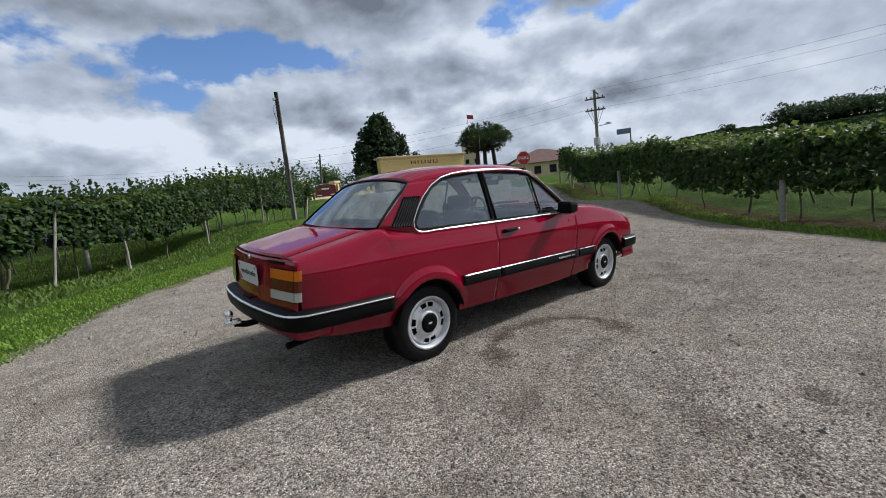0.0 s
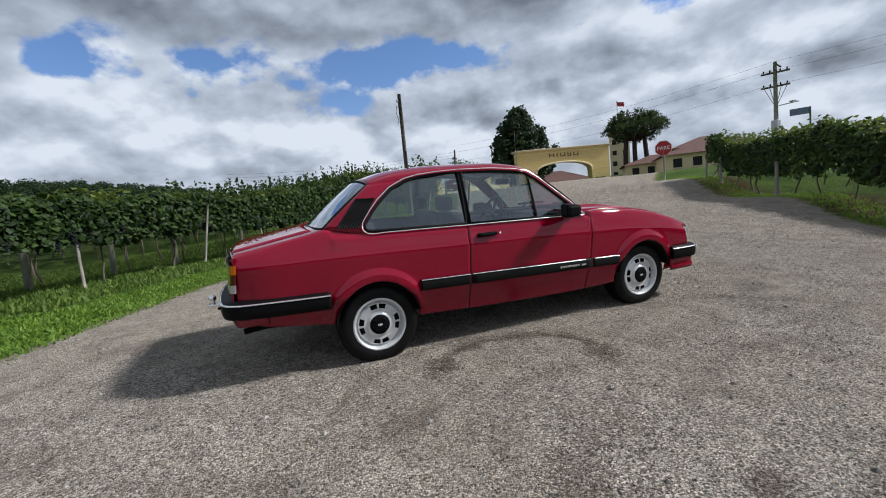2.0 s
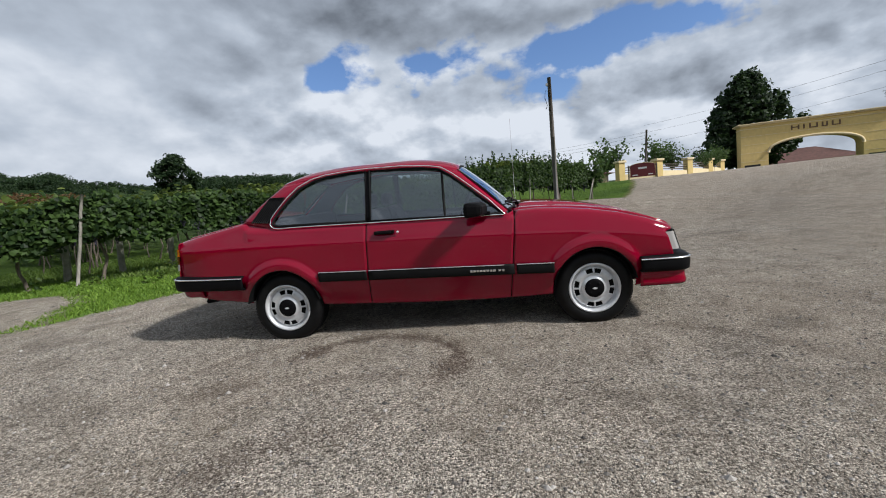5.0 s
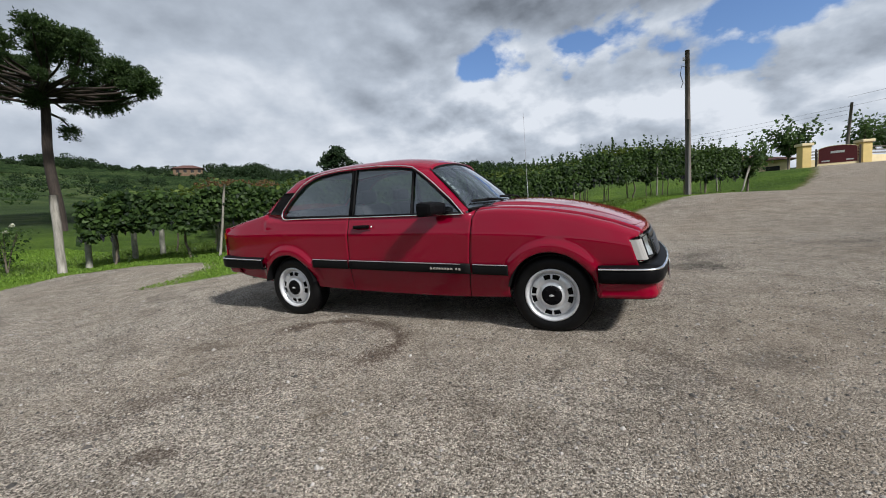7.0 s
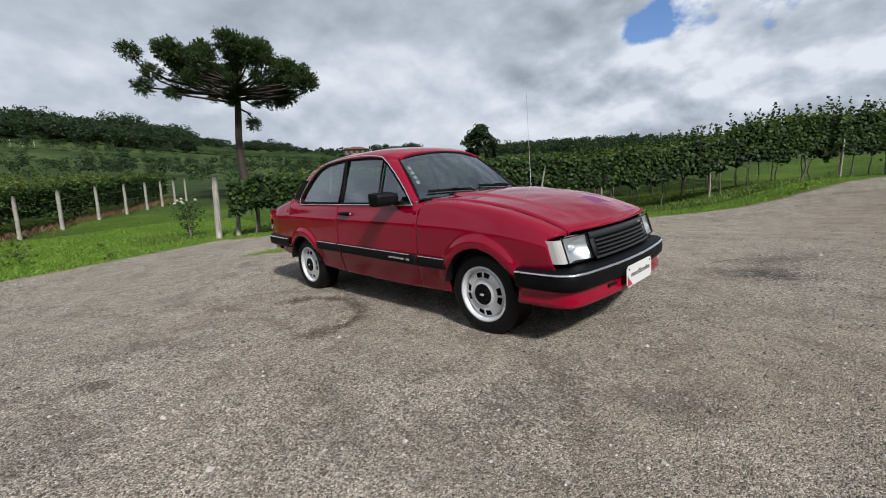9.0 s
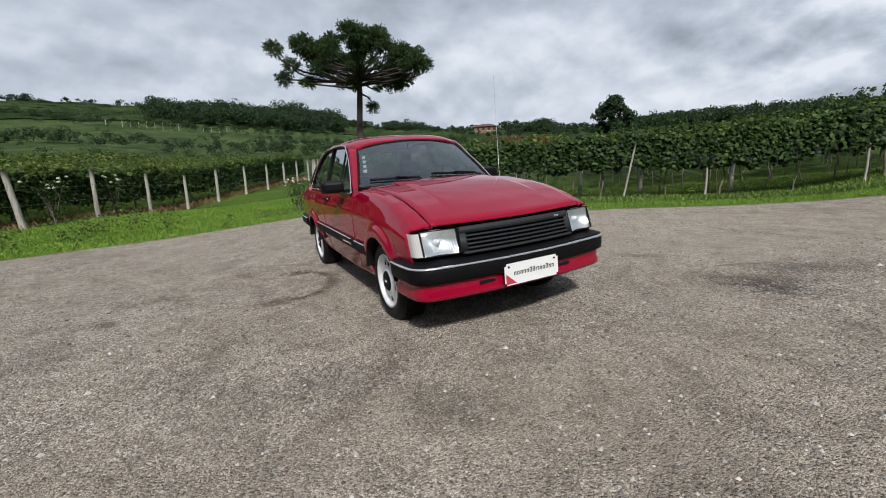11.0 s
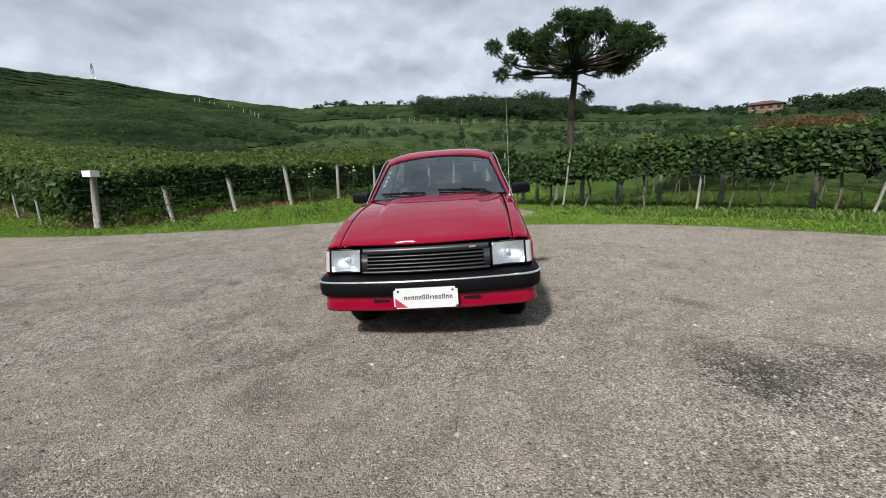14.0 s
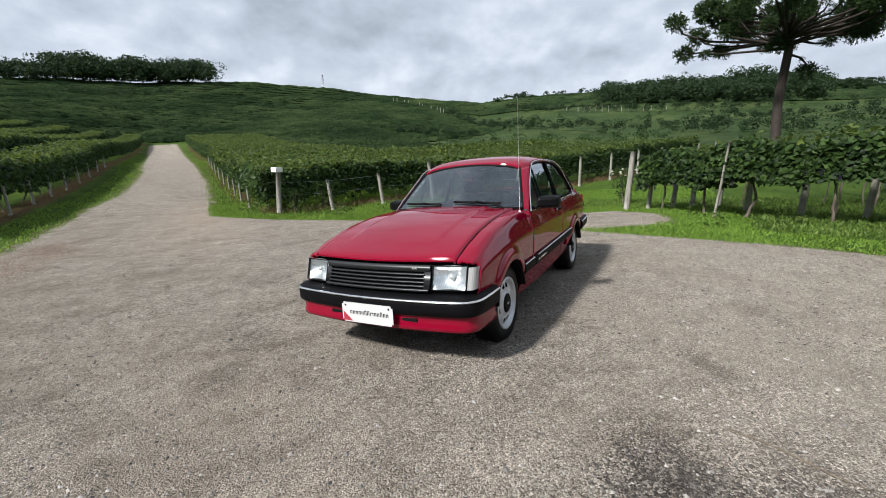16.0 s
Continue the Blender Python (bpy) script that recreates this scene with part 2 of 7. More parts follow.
# edges of gravel lot and of the two roads that leave it
LOT = [(-4.7, -0.1), (-3.7, 2.0), (-2.5, 4.1), (-.7, 6.2), (.5, 8.2), (3.9, 12.6), (6.5, 16.5), (9.5, 23), (11.5, 30), (20, 42), (31, 58),
       (52, 44), (33, 28), (22, 18.5), (17, 13), (14.2, 8.8), (10.7, 3.7), (6.9, -.4), (5.4, -2.6), (4.4, -5), (2.0, -7.2), (.2, -10.2), (-1.5, -13.2), (-4.4, -17.5), (-9.9, -26.5), (-33, -70),
       (-37, -70), (-11.0, -22), (-6.0, -14), (-3.6, -10.2), (-3.9, -8.0), (-4.7, -5.2), (-5.8, -3.4), (-6.7, -2.3), (-7.6, -.9), (-8.3, .4), (-7.6, 1.4), (-6.1, 1.8), (-5.3, 1.3)]


ROW_EAST = [(6.2, -6.5), (7.3, -3.4), (8.5, -.7), (12.1, 4.7), (15.1, 8.6), (15.8, 9.7)]
ROW_FENCE = [(-4.9, -9.7), (-8.4, -7.8), (-10, -6.9), (-12.3, -5.9), (-20.2, -.6), (-27, 3)]
ROW_ROAD_R = [(-4.9, -9.7), (-9.5, -17.5), (-16, -29), (-37, -67)]
ROW_ROAD_L = [(2.1, -11.0), (.1, -14.0), (-1.8, -17.4), (-3.7, -20.8), (-8.8, -29.2), (-14.9, -39.4), (-26.2, -59.6), (-34, -74)]


def lot_distance(x, y):
    """Signed distance to the edge of gravel, positive inside."""
    P = np.array(LOT)
    Q = np.roll(P, -1, axis=0)
    d = np.full(x.shape, 1e9)
    inside = np.zeros(x.shape, bool)
    for (ax, ay), (bx, by) in zip(P, Q):
        ex, ey = bx - ax, by - ay
        t = np.clip(((x - ax) * ex + (y - ay) * ey) / (ex * ex + ey * ey), 0, 1)
        d = np.minimum(d, np.hypot(x - ax - t * ex, y - ay - t * ey))
        cross = ((ay > y) != (by > y)) & (x < (bx - ax) * (y - ay) / (by - ay + 1e-12) + ax)
        inside ^= cross
    return np.where(inside, d, -d)


def fast_mesh(name, verts, faces, smooth=True):
    """A mesh from arrays; faces all of one size."""
    verts, faces = np.asarray(verts, np.float32), np.asarray(faces, np.int32)
    me = bpy.data.meshes.new(name)
    me.vertices.add(len(verts))
    me.vertices.foreach_set("co", verts.ravel())
    k = faces.shape[1]
    me.loops.add(faces.size)
    me.loops.foreach_set("vertex_index", faces.ravel())
    me.polygons.add(len(faces))
    me.polygons.foreach_set("loop_start", np.arange(0, faces.size, k, dtype=np.int32))
    me.polygons.foreach_set("use_smooth", np.full(len(faces), smooth))
    me.update()
    return me


def build_ground():
    n, a, b = 380, 4.2, 6.0
    u = np.linspace(-1, 1, n)
    s = a * np.sinh(b * u)
    X, Y = np.meshgrid(s + 0.5, s, indexing="ij")
    Z = height(X, Y)
    sd = lot_distance(X, Y)
    Z = Z - 0.03 * np.clip(-sd / 0.3, 0, 1) * (np.hypot(X, Y) < 40)
    i = np.arange(n * n).reshape(n, n)
    F = np.stack([i[:-1, :-1], i[1:, :-1], i[1:, 1:], i[:-1, 1:]], -1).reshape(-1, 4)
    me = fast_mesh("ground", np.stack([X, Y, Z], -1).reshape(-1, 3), F)
    at = me.attributes.new("lot", "FLOAT", "POINT")
    at.data.foreach_set("value", np.clip(sd, -20, 20).astype(np.float32).ravel())
    soil = np.zeros(X.shape)
    for line, wide in ((ROW_EAST, 1.7), (ROW_FENCE, .5), (ROW_ROAD_R, .9), (ROW_ROAD_L, .9)):
        d = np.full(X.shape, 1e9)
        for (ax, ay), (bx, by) in zip(line[:-1], line[1:]):
            ex, ey = bx - ax, by - ay
            t = np.clip(((X - ax) * ex + (Y - ay) * ey) / (ex * ex + ey * ey), 0, 1)
            d = np.minimum(d, np.hypot(X - ax - t * ex, Y - ay - t * ey))
        soil = np.maximum(soil, np.clip(1 - d / wide, 0, 1))
    at = me.attributes.new("soil", "FLOAT", "POINT")
    at.data.foreach_set("value", soil.astype(np.float32).ravel())
    me.materials.append(ground_material())
    return tagged(new("ground", me), "grey gravel lot running out into green grass and hills", "ground", kind="structure")


def ground_material():
    a = Mat("gravel_and_grass", rough=0.95)
    a.set("Specular IOR Level", 0.1)
    a.set("Diffuse Roughness", 0.15)
    lot = a.node("ShaderNodeAttribute")
    lot.attribute_name = "lot"
    lot = lot.outputs["Fac"]
    vec = a.coord()
    # gravel: small stones in grey and buff with dusty fines and damp patches
    cell = a.node("ShaderNodeTexVoronoi", {"Vector": vec, "Scale": 128.0})
    cell2 = a.node("ShaderNodeTexVoronoi", {"Vector": vec, "Scale": 290.0})
    tone = a.node("ShaderNodeSeparateColor", {0: cell.outputs["Color"]}).outputs[0]
    tone2 = a.node("ShaderNodeSeparateColor", {0: cell2.outputs["Color"]}).outputs[0]
    stone = a.ramp(a.maths("ADD", a.maths("MULTIPLY", tone, 0.6), a.maths("MULTIPLY", tone2, 0.4)), ((0.14, (0.040, 0.036, 0.032)), (0.38, (0.180, 0.160, 0.139)), (0.62, (0.31, 0.280, 0.245)), (0.88, (0.60, 0.555, 0.50))))
    pick = a.node("ShaderNodeTexVoronoi", {"Vector": vec, "Scale": 62.0})
    lone = a.node("ShaderNodeSeparateColor", {0: pick.outputs["Color"]})
    near_mid = a.ramp(pick.outputs["Distance"], ((0.22, 1.0), (0.42, 0.0)))
    stone = a.mix(a.maths("MULTIPLY", near_mid, a.ramp(lone.outputs[0], ((0.74, 0.0), (0.80, 0.6)))), stone, (0.52, 0.49, 0.45))
    stone = a.mix(a.maths("MULTIPLY", near_mid, a.ramp(lone.outputs[1], ((0.68, 0.0), (0.74, 0.85)))), stone, (0.035, 0.032, 0.030))
    # scattered larger pebbles, pale and dark
    peb = a.node("ShaderNodeTexVoronoi", {"Vector": vec, "Scale": 27.0})
    peb_c = a.node("ShaderNodeSeparateColor", {0: peb.outputs["Color"]})
    peb_in = a.ramp(peb.outputs["Distance"], ((0.20, 1.0), (0.30, 0.0)))
    stone = a.mix(a.maths("MULTIPLY", peb_in, a.ramp(peb_c.outputs[0], ((0.86, 0.0), (0.88, 0.7)))), stone, (0.46, 0.43, 0.40))
    stone = a.mix(a.maths("MULTIPLY", peb_in, a.ramp(peb_c.outputs[1], ((0.90, 0.0), (0.92, 0.8)))), stone, (0.050, 0.045, 0.042))
    # hand-sized patches where chips lie thick or the bed shows through
    clot = a.noise(11.0, 6, 0.72, vec, 0.6)
    stone = a.mix(1.0, stone, a.ramp(clot, ((0.34, (0.95, 0.93, 0.90)), (0.50, (1.22, 1.205, 1.185)), (0.66, (1.38, 1.365, 1.34)))), "MULTIPLY")
    dust = a.noise(0.55, 6, 0.6, vec)
    stone = a.mix(a.ramp(dust, ((0.42, 0.0), (0.68, 0.42))), stone, (0.26, 0.215, 0.165))
    damp = a.noise(0.9, 7, 0.66, a.node("ShaderNodeMapping", {"Vector": vec, "Location": (3.1, 8.0, 0)}).outputs[0])
    stone = a.mix(a.ramp(damp, ((0.54, 0.0), (0.70, 0.42))), stone, (0.085, 0.072, 0.062))
    fines = a.maths("MULTIPLY", a.ramp(a.maths("ADD", a.maths("MULTIPLY", a.node("ShaderNodeSeparateXYZ", {0: vec}).outputs[0], 0.13), a.maths("MULTIPLY", a.noise(0.5, 5, 0.65, vec), 0.9)), ((0.50, 0.0), (1.05, 1.0))), 0.42)
    stone = a.mix(fines, stone, (0.275, 0.235, 0.195))
    mottle = a.noise(3.4, 8, 0.75, vec)
    stone = a.mix(1.0, stone, a.ramp(mottle, ((0.36, (0.90, 0.88, 0.85)), (0.52, (1.22, 1.21, 1.19)), (0.66, (1.40, 1.38, 1.35)))), "MULTIPLY")
    # darker earthy patches, each with a ragged edge
    pos = a.node("ShaderNodeSeparateXYZ", {0: vec})
    rag = a.maths("ADD", a.maths("MULTIPLY", a.maths("SUBTRACT", a.noise(3.6, 9, 0.85, vec), 0.5), 4.2), a.maths("MULTIPLY", a.maths("SUBTRACT", tone, 0.5), 0.9))
    brown, black = (0.080, 0.054, 0.040), (0.048, 0.043, 0.040)
    # ring left by a turning wheel, and a second fainter one outside it
    for px, py, rad, wide, mid, half, k in ((-.38, -1.35, .62, .10, 1.35, 1.5, .8), (-.55, -1.75, 1.15, .10, 2.2, .9, .45), (-.3, -2.3, .9, .09, 1.9, .9, .4), (1.2, -2.0, 1.3, .10, 1.0, .8, .25)):
        dx, dy = a.maths("SUBTRACT", pos.outputs[0], px), a.maths("SUBTRACT", pos.outputs[1], py)
        dist = a.maths("SQRT", a.maths("ADD", a.maths("MULTIPLY", dx, dx), a.maths("MULTIPLY", dy, dy)))
        off = a.maths("ADD", a.maths("DIVIDE", a.maths("ABSOLUTE", a.maths("SUBTRACT", dist, rad)), wide), a.maths("MULTIPLY", rag, 0.8))
        facing = a.maths("DIVIDE", a.maths("ADD", a.maths("MULTIPLY", dx, math.cos(mid)), a.maths("MULTIPLY", dy, math.sin(mid))), dist)
        part_of = a.ramp(facing, ((max(0.0, math.cos(half)), 0.0), (min(1.0, max(0.0, math.cos(half)) + .3), 1.0)))
        stone = a.mix(a.maths("MULTIPLY", a.ramp(off, ((0.0, k), (0.8, k * .4), (2.2, 0.0))), part_of), stone, brown)
    for px, py, sx, sy, turn, k, col in ((1.3, 2.7, 2.6, 1.0, .8, .45, (0.44, 0.385, 0.315)), (.15, -1.30, .16, .30, -.2, .85, brown), (-.85, -.98, .26, .14, .9, .7, brown), (-.21, -1.91, .4, .15, .6, .5, brown), (-.70, -2.18, .5, .15, .7, .5, brown), (-.74, -2.57, .4, .14, .7, .45, brown), (-.17, -2.57, .16, .10, .5, .6, brown), (-1.25, -1.5, .4, .12, .3, .5, brown),
                                         (2.38, 1.80, .42, .24, .5, .9, black), (2.45, 1.62, .22, .16, .2, .8, black), (2.3, 2.25, .30, .14, .9, .6, black), (1.2, 1.93, .35, .10, .6, .5, black), (.2, 2.4, .5, .10, .4, .4, black), (1.9, -1.22, .26, .40, -.3, .5, black), (2.36, -.85, .34, .20, .6, .4, black),
                                         (1.0, -1.95, .5, .2, -.4, .30, brown), (3.3, -1.6, .5, .25, .8, .25, black), (2.44, 2.4, .5, .25, .5, .5, black), (4.2, 3.4, .9, .35, .5, .5, black), (.9, -7.9, 1.3, .5, 1.05, .7, (0.20, 0.120, 0.075)), (1.9, -6.4, 1.1, .45, .8, .6, (0.24, 0.15, 0.10)),
                                         (-4.6, .55, .7, .25, .4, .5, (0.36, 0.33, 0.30)), (-1.0, 3.4, 4.2, 1.9, .75, .5, (0.46, 0.40, 0.32)), (-3.0, -9.5, 5.5, 1.3, 1.0, .6, (0.46, 0.36, 0.27)), (7.5, 7.5, 5.4, 1.6, .95, .45, (0.12, 0.108, 0.098))):
        dx, dy = a.maths("SUBTRACT", pos.outputs[0], px), a.maths("SUBTRACT", pos.outputs[1], py)
        c_, s_ = math.cos(turn), math.sin(turn)
        u = a.maths("DIVIDE", a.maths("ADD", a.maths("MULTIPLY", dx, c_), a.maths("MULTIPLY", dy, s_)), sx)
        v = a.maths("DIVIDE", a.maths("SUBTRACT", a.maths("MULTIPLY", dy, c_), a.maths("MULTIPLY", dx, s_)), sy)
        rr_ = a.maths("ADD", a.maths("SQRT", a.maths("ADD", a.maths("MULTIPLY", u, u), a.maths("MULTIPLY", v, v))), rag)
        stone = a.mix(a.ramp(rr_, ((0.0, k * .85), (0.6, k * .45), (1.5, 0.0))), stone, col)
    soil = a.node("ShaderNodeAttribute")
    soil.attribute_name = "soil"
    green_n = a.noise(9.0, 6, 0.7, vec)
    turf = a.ramp(a.maths("ADD", a.maths("MULTIPLY", green_n, 0.6), a.maths("MULTIPLY", a.noise(0.4, 4, 0.6, vec), 0.5)), ((0.38, (0.030, 0.058, 0.010)), (0.55, (0.068, 0.120, 0.018)), (0.72, (0.130, 0.195, 0.030))))
    wob = a.maths("ADD", lot, a.maths("MULTIPLY", a.maths("SUBTRACT", a.noise(2.2, 6, 0.65, vec), 0.5), 0.9))
    f = a.ramp(a.maths("ADD", a.maths("MULTIPLY", wob, 1.6), 0.5), ((0.25, 0.0), (0.6, 1.0)))
    rim = a.ramp(a.maths("ADD", a.maths("MULTIPLY", wob, 1.0), 0.5), ((0.1, (0, 0, 0)), (0.36, (1, 1, 1)), (0.5, (0, 0, 0))))
    turf = a.mix(a.maths("MULTIPLY", rim, 0.55), turf, (0.20, 0.15, 0.09))
    bare = a.ramp(a.maths("ADD", soil.outputs["Fac"], a.maths("MULTIPLY", a.maths("SUBTRACT", a.noise(3.0, 5, 0.65, vec), 0.5), 1.1)), ((0.4, 0.0), (0.7, 0.85)))
    turf = a.mix(bare, turf, a.ramp(green_n, ((0.35, (0.055, 0.030, 0.018)), (0.65, (0.15, 0.085, 0.048)))))
    # rough meadow away from the mown verges
    rough_n = a.ramp(a.maths("ADD", a.maths("MULTIPLY", a.noise(0.12, 6, 0.7, vec), 0.6), a.maths("MULTIPLY", a.noise(1.1, 6, 0.75, vec), 0.4)), ((0.38, (0.018, 0.034, 0.011)), (0.50, (0.036, 0.060, 0.019)), (0.62, (0.074, 0.095, 0.032))))
    turf = a.mix(a.ramp(a.maths("MULTIPLY", lot, -0.05), ((0.52, 0.0), (0.96, 1.0))), turf, rough_n)
    a.set("Base Color", a.mix(f, turf, stone))
    hgt = a.maths("ADD", a.maths("MULTIPLY", a.maths("SUBTRACT", 1.0, cell.outputs["Distance"]), 0.7), a.maths("MULTIPLY", a.maths("SUBTRACT", 1.0, cell2.outputs["Distance"]), 0.4))
    hgt = a.maths("ADD", hgt, a.maths("MULTIPLY", near_mid, 0.8))
    a.bump(hgt, 1.0, 0.018)
    return a.m


build_ground()


# ---- vineyards ----
LEAF_SHAPES = {
    "lobed": ([(0, -.35, 0), (.42, -.42, -.10), (.55, .10, -.16), (.20, .28, -.02), (0, .62, -.14), (-.20, .28, -.02), (-.55, .10, -.16), (-.42, -.42, -.10)],
              [(0, 1, 2), (0, 2, 3), (0, 3, 5), (3, 4, 5), (0, 5, 6), (0, 6, 7)]),
    "broad": ([(0, -.34, .02), (.50, -.36, -.12), (.50, .16, -.16), (0, .62, -.12), (-.50, .16, -.16), (-.50, -.36, -.12)],
              [(0, 1, 2), (0, 2, 3), (0, 3, 4), (0, 4, 5)]),
    "plain": ([(0, -.55, .04), (.48, -.02, -.14), (0, .62, .02), (-.48, .05, -.14)], [(0, 1, 2), (0, 2, 3)]),
}


def leaf_mesh(name, centre, normal, size, material, kind="plain"):
    """Many leaves, each a small folded fan."""
    rng = np.random.default_rng(len(centre))
    N = len(centre)
    nrm = normal / (np.linalg.norm(normal, axis=1, keepdims=True) + 1e-9)
    ref = rng.normal(size=(N, 3))
    ux = np.cross(nrm, ref)
    ux /= np.linalg.norm(ux, axis=1, keepdims=True) + 1e-9
    uy = np.cross(nrm, ux)
    shape, tri = (np.array(v) for v in LEAF_SHAPES[kind])
    s = np.asarray(size).reshape(-1, 1, 1)
    V = centre[:, None] + s * (shape[None, :, 0:1] * ux[:, None] + shape[None, :, 1:2] * uy[:, None] + shape[None, :, 2:3] * nrm[:, None])
    F = (np.arange(N) * len(shape))[:, None, None] + tri[None]
    me = fast_mesh(name, V.reshape(-1, 3), F.reshape(-1, 3), smooth=False)
    me.materials.append(material)
    return me


class Edge:
    """A line on the ground, with the side on which the vines stand."""

    def __init__(self, pts, side):
        self.p = np.array(pts, float)
        seg = np.diff(self.p, axis=0)
        self.len = np.hypot(seg[:, 0], seg[:, 1])
        self.cum = np.concatenate([[0], np.cumsum(self.len)])
        self.total, self.side = self.cum[-1], side

    def at(self, s):
        return np.stack([np.interp(s, self.cum, self.p[:, k]) for k in (0, 1)], -1)

    def inward(self, s):
        s = np.clip(s, 0.05, self.total - 0.05)
        d = self.at(np.minimum(s + 0.6, self.total)) - self.at(np.maximum(s - 0.6, 0))
        d /= np.linalg.norm(d, axis=-1, keepdims=True)
        return self.side * np.stack([-d[..., 1], d[..., 0]], -1)

    def place(self, s, depth):
        return self.at(s) + self.inward(s) * np.asarray(depth)[..., None]


def wave(x, y, f):
    return np.sin(x * f + 1.3 * np.sin(y * f * 0.7)) * np.cos(y * f * 0.8 + 0.9 * np.sin(x * f * 0.6))


def canopy(label, edge, low, high, depth, seed, front=420, top=75, leaf=0.13, shoots=0, shoots_from=0.0, s0=0.0, s1=None, mat=None, d0=0.0, kind="plain", drop=0.0):
    """Foliage of an overhead trellis: a hanging front, a leafy roof, and young shoots above."""
    rng = np.random.default_rng(seed)
    s1 = edge.total if s1 is None else s1
    L = s1 - s0
    low_f, high_f = (v if callable(v) else (lambda q, v=v: np.full(np.shape(q), float(v))) for v in (low, high))
    n = int(L * float(np.mean(high_f(np.linspace(s0, s1, 9)) - low_f(np.linspace(s0, s1, 9)))) * front)
    s = s0 + rng.random(n) * L
    d = np.abs(rng.normal(0, 0.28, n)) - 0.12
    xy = edge.place(s, d)
    lump = wave(xy[:, 0], xy[:, 1], 2.6) * 0.12 + wave(xy[:, 0], xy[:, 1], 6.1) * 0.08
    f = rng.random(n) ** 0.85
    # single canes hang below the rest
    cane = drop * np.clip(wave(xy[:, 0], xy[:, 1], 5.3) * wave(xy[:, 1], xy[:, 0], 2.1) - .12, 0, 1) * (1 - f)
    z = height(xy[:, 0], xy[:, 1]) + low_f(s) + 0.9 * lump - cane + f * (high_f(s) - low_f(s))
    c1 = np.column_stack([xy, z])
    inw = edge.inward(s)
    n1 = np.column_stack([-inw, np.full(n, 0.55)]) + rng.normal(0, 0.8, (n, 3))
    m = int(L * (depth - d0) * top)
    s = s0 + rng.random(m) * L
    d = d0 + rng.random(m) ** (1.5 if d0 == 0 else 1.0) * (depth - d0)
    xy = edge.place(s, d)
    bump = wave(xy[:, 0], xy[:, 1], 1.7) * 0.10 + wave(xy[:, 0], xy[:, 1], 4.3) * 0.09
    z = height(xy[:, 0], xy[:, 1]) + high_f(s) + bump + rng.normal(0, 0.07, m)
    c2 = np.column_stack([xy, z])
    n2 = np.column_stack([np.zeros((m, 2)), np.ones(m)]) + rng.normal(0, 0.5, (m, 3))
    # soffit leaves, hanging thinly under the roof
    q = m // 3
    k = rng.integers(0, m, q)
    c3 = c2[k] - np.column_stack([np.zeros((q, 2)), np.abs(rng.normal(0.25, 0.15, q))])
    C, Nn = [c1, c3], [n1, n2[k]]
    if shoots:
        g = int(L * shoots)
        s = shoots_from + rng.random(g) * (s1 - shoots_from)
        d = rng.random(g) * min(depth, 5)
        base = edge.place(s, d)
        tall = (0.12 + rng.random(g) ** 2 * 0.34) * (1 + 0.8 * s / edge.total)
        per = 18
        t = rng.random((g, per)) ** 1.3
        lean = rng.normal(0, 0.12, (g, 1, 2))
        xy = base[:, None] + lean * t[..., None] + rng.normal(0, 0.034, (g, per, 2)) * (1.2 - 0.8 * t[..., None])
        z = height(base[:, 0], base[:, 1])[:, None] + high_f(s)[:, None] + t * tall[:, None]
        C.append(np.concatenate([xy, z[..., None]], -1).reshape(-1, 3))
        Nn.append(rng.normal(0, 0.8, (g * per, 3)) + (0, 0, 0.4))
        small = g * per
    # roof leaves get the copy whose colour is lightened as if sunlit
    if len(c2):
        ob = new("vine_foliage", leaf_mesh("vine_foliage", c2, n2, leaf * (0.7 + 0.6 * rng.random(m)), VINE_SUNLIT, kind))
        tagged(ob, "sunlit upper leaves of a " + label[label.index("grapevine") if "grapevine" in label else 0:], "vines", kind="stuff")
    C, Nn = np.concatenate(C), np.concatenate(Nn)
    size = leaf * (0.7 + 0.6 * rng.random(len(C)))
    if shoots:
        size[-small:] *= .72
    ob = new("vine_foliage", leaf_mesh("vine_foliage", C, Nn, size, mat or VINE, kind))
    return tagged(ob, label, "vines", kind="stuff")


NORTH = Edge([(-8.7, .9), (-6.4, 2.8), (-5.0, 5.2), (-3.6, 7.5), (1.0, 12.9), (5.5, 18.3)], 1)
EAST = Edge(ROW_EAST, -1)
FENCE = Edge(ROW_FENCE, 1)
ROAD_R = Edge(ROW_ROAD_R, -1)
ROAD_L = Edge(ROW_ROAD_L, 1)

north_low = lambda q: np.interp(q, [0, 4, 8, 14, 28], [.66, .70, .78, .76, .62])
north_high = lambda q: np.interp(q, [0, 4, 8, 14, 28], [1.40, 1.43, 1.50, 1.66, 1.96])
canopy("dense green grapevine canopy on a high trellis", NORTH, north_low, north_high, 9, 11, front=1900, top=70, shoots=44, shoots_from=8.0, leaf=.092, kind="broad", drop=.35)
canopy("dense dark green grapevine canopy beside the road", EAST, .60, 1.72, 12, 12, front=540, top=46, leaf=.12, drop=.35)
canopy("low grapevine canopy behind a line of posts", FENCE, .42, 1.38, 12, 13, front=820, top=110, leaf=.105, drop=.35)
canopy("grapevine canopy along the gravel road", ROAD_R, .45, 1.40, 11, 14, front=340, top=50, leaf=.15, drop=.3)
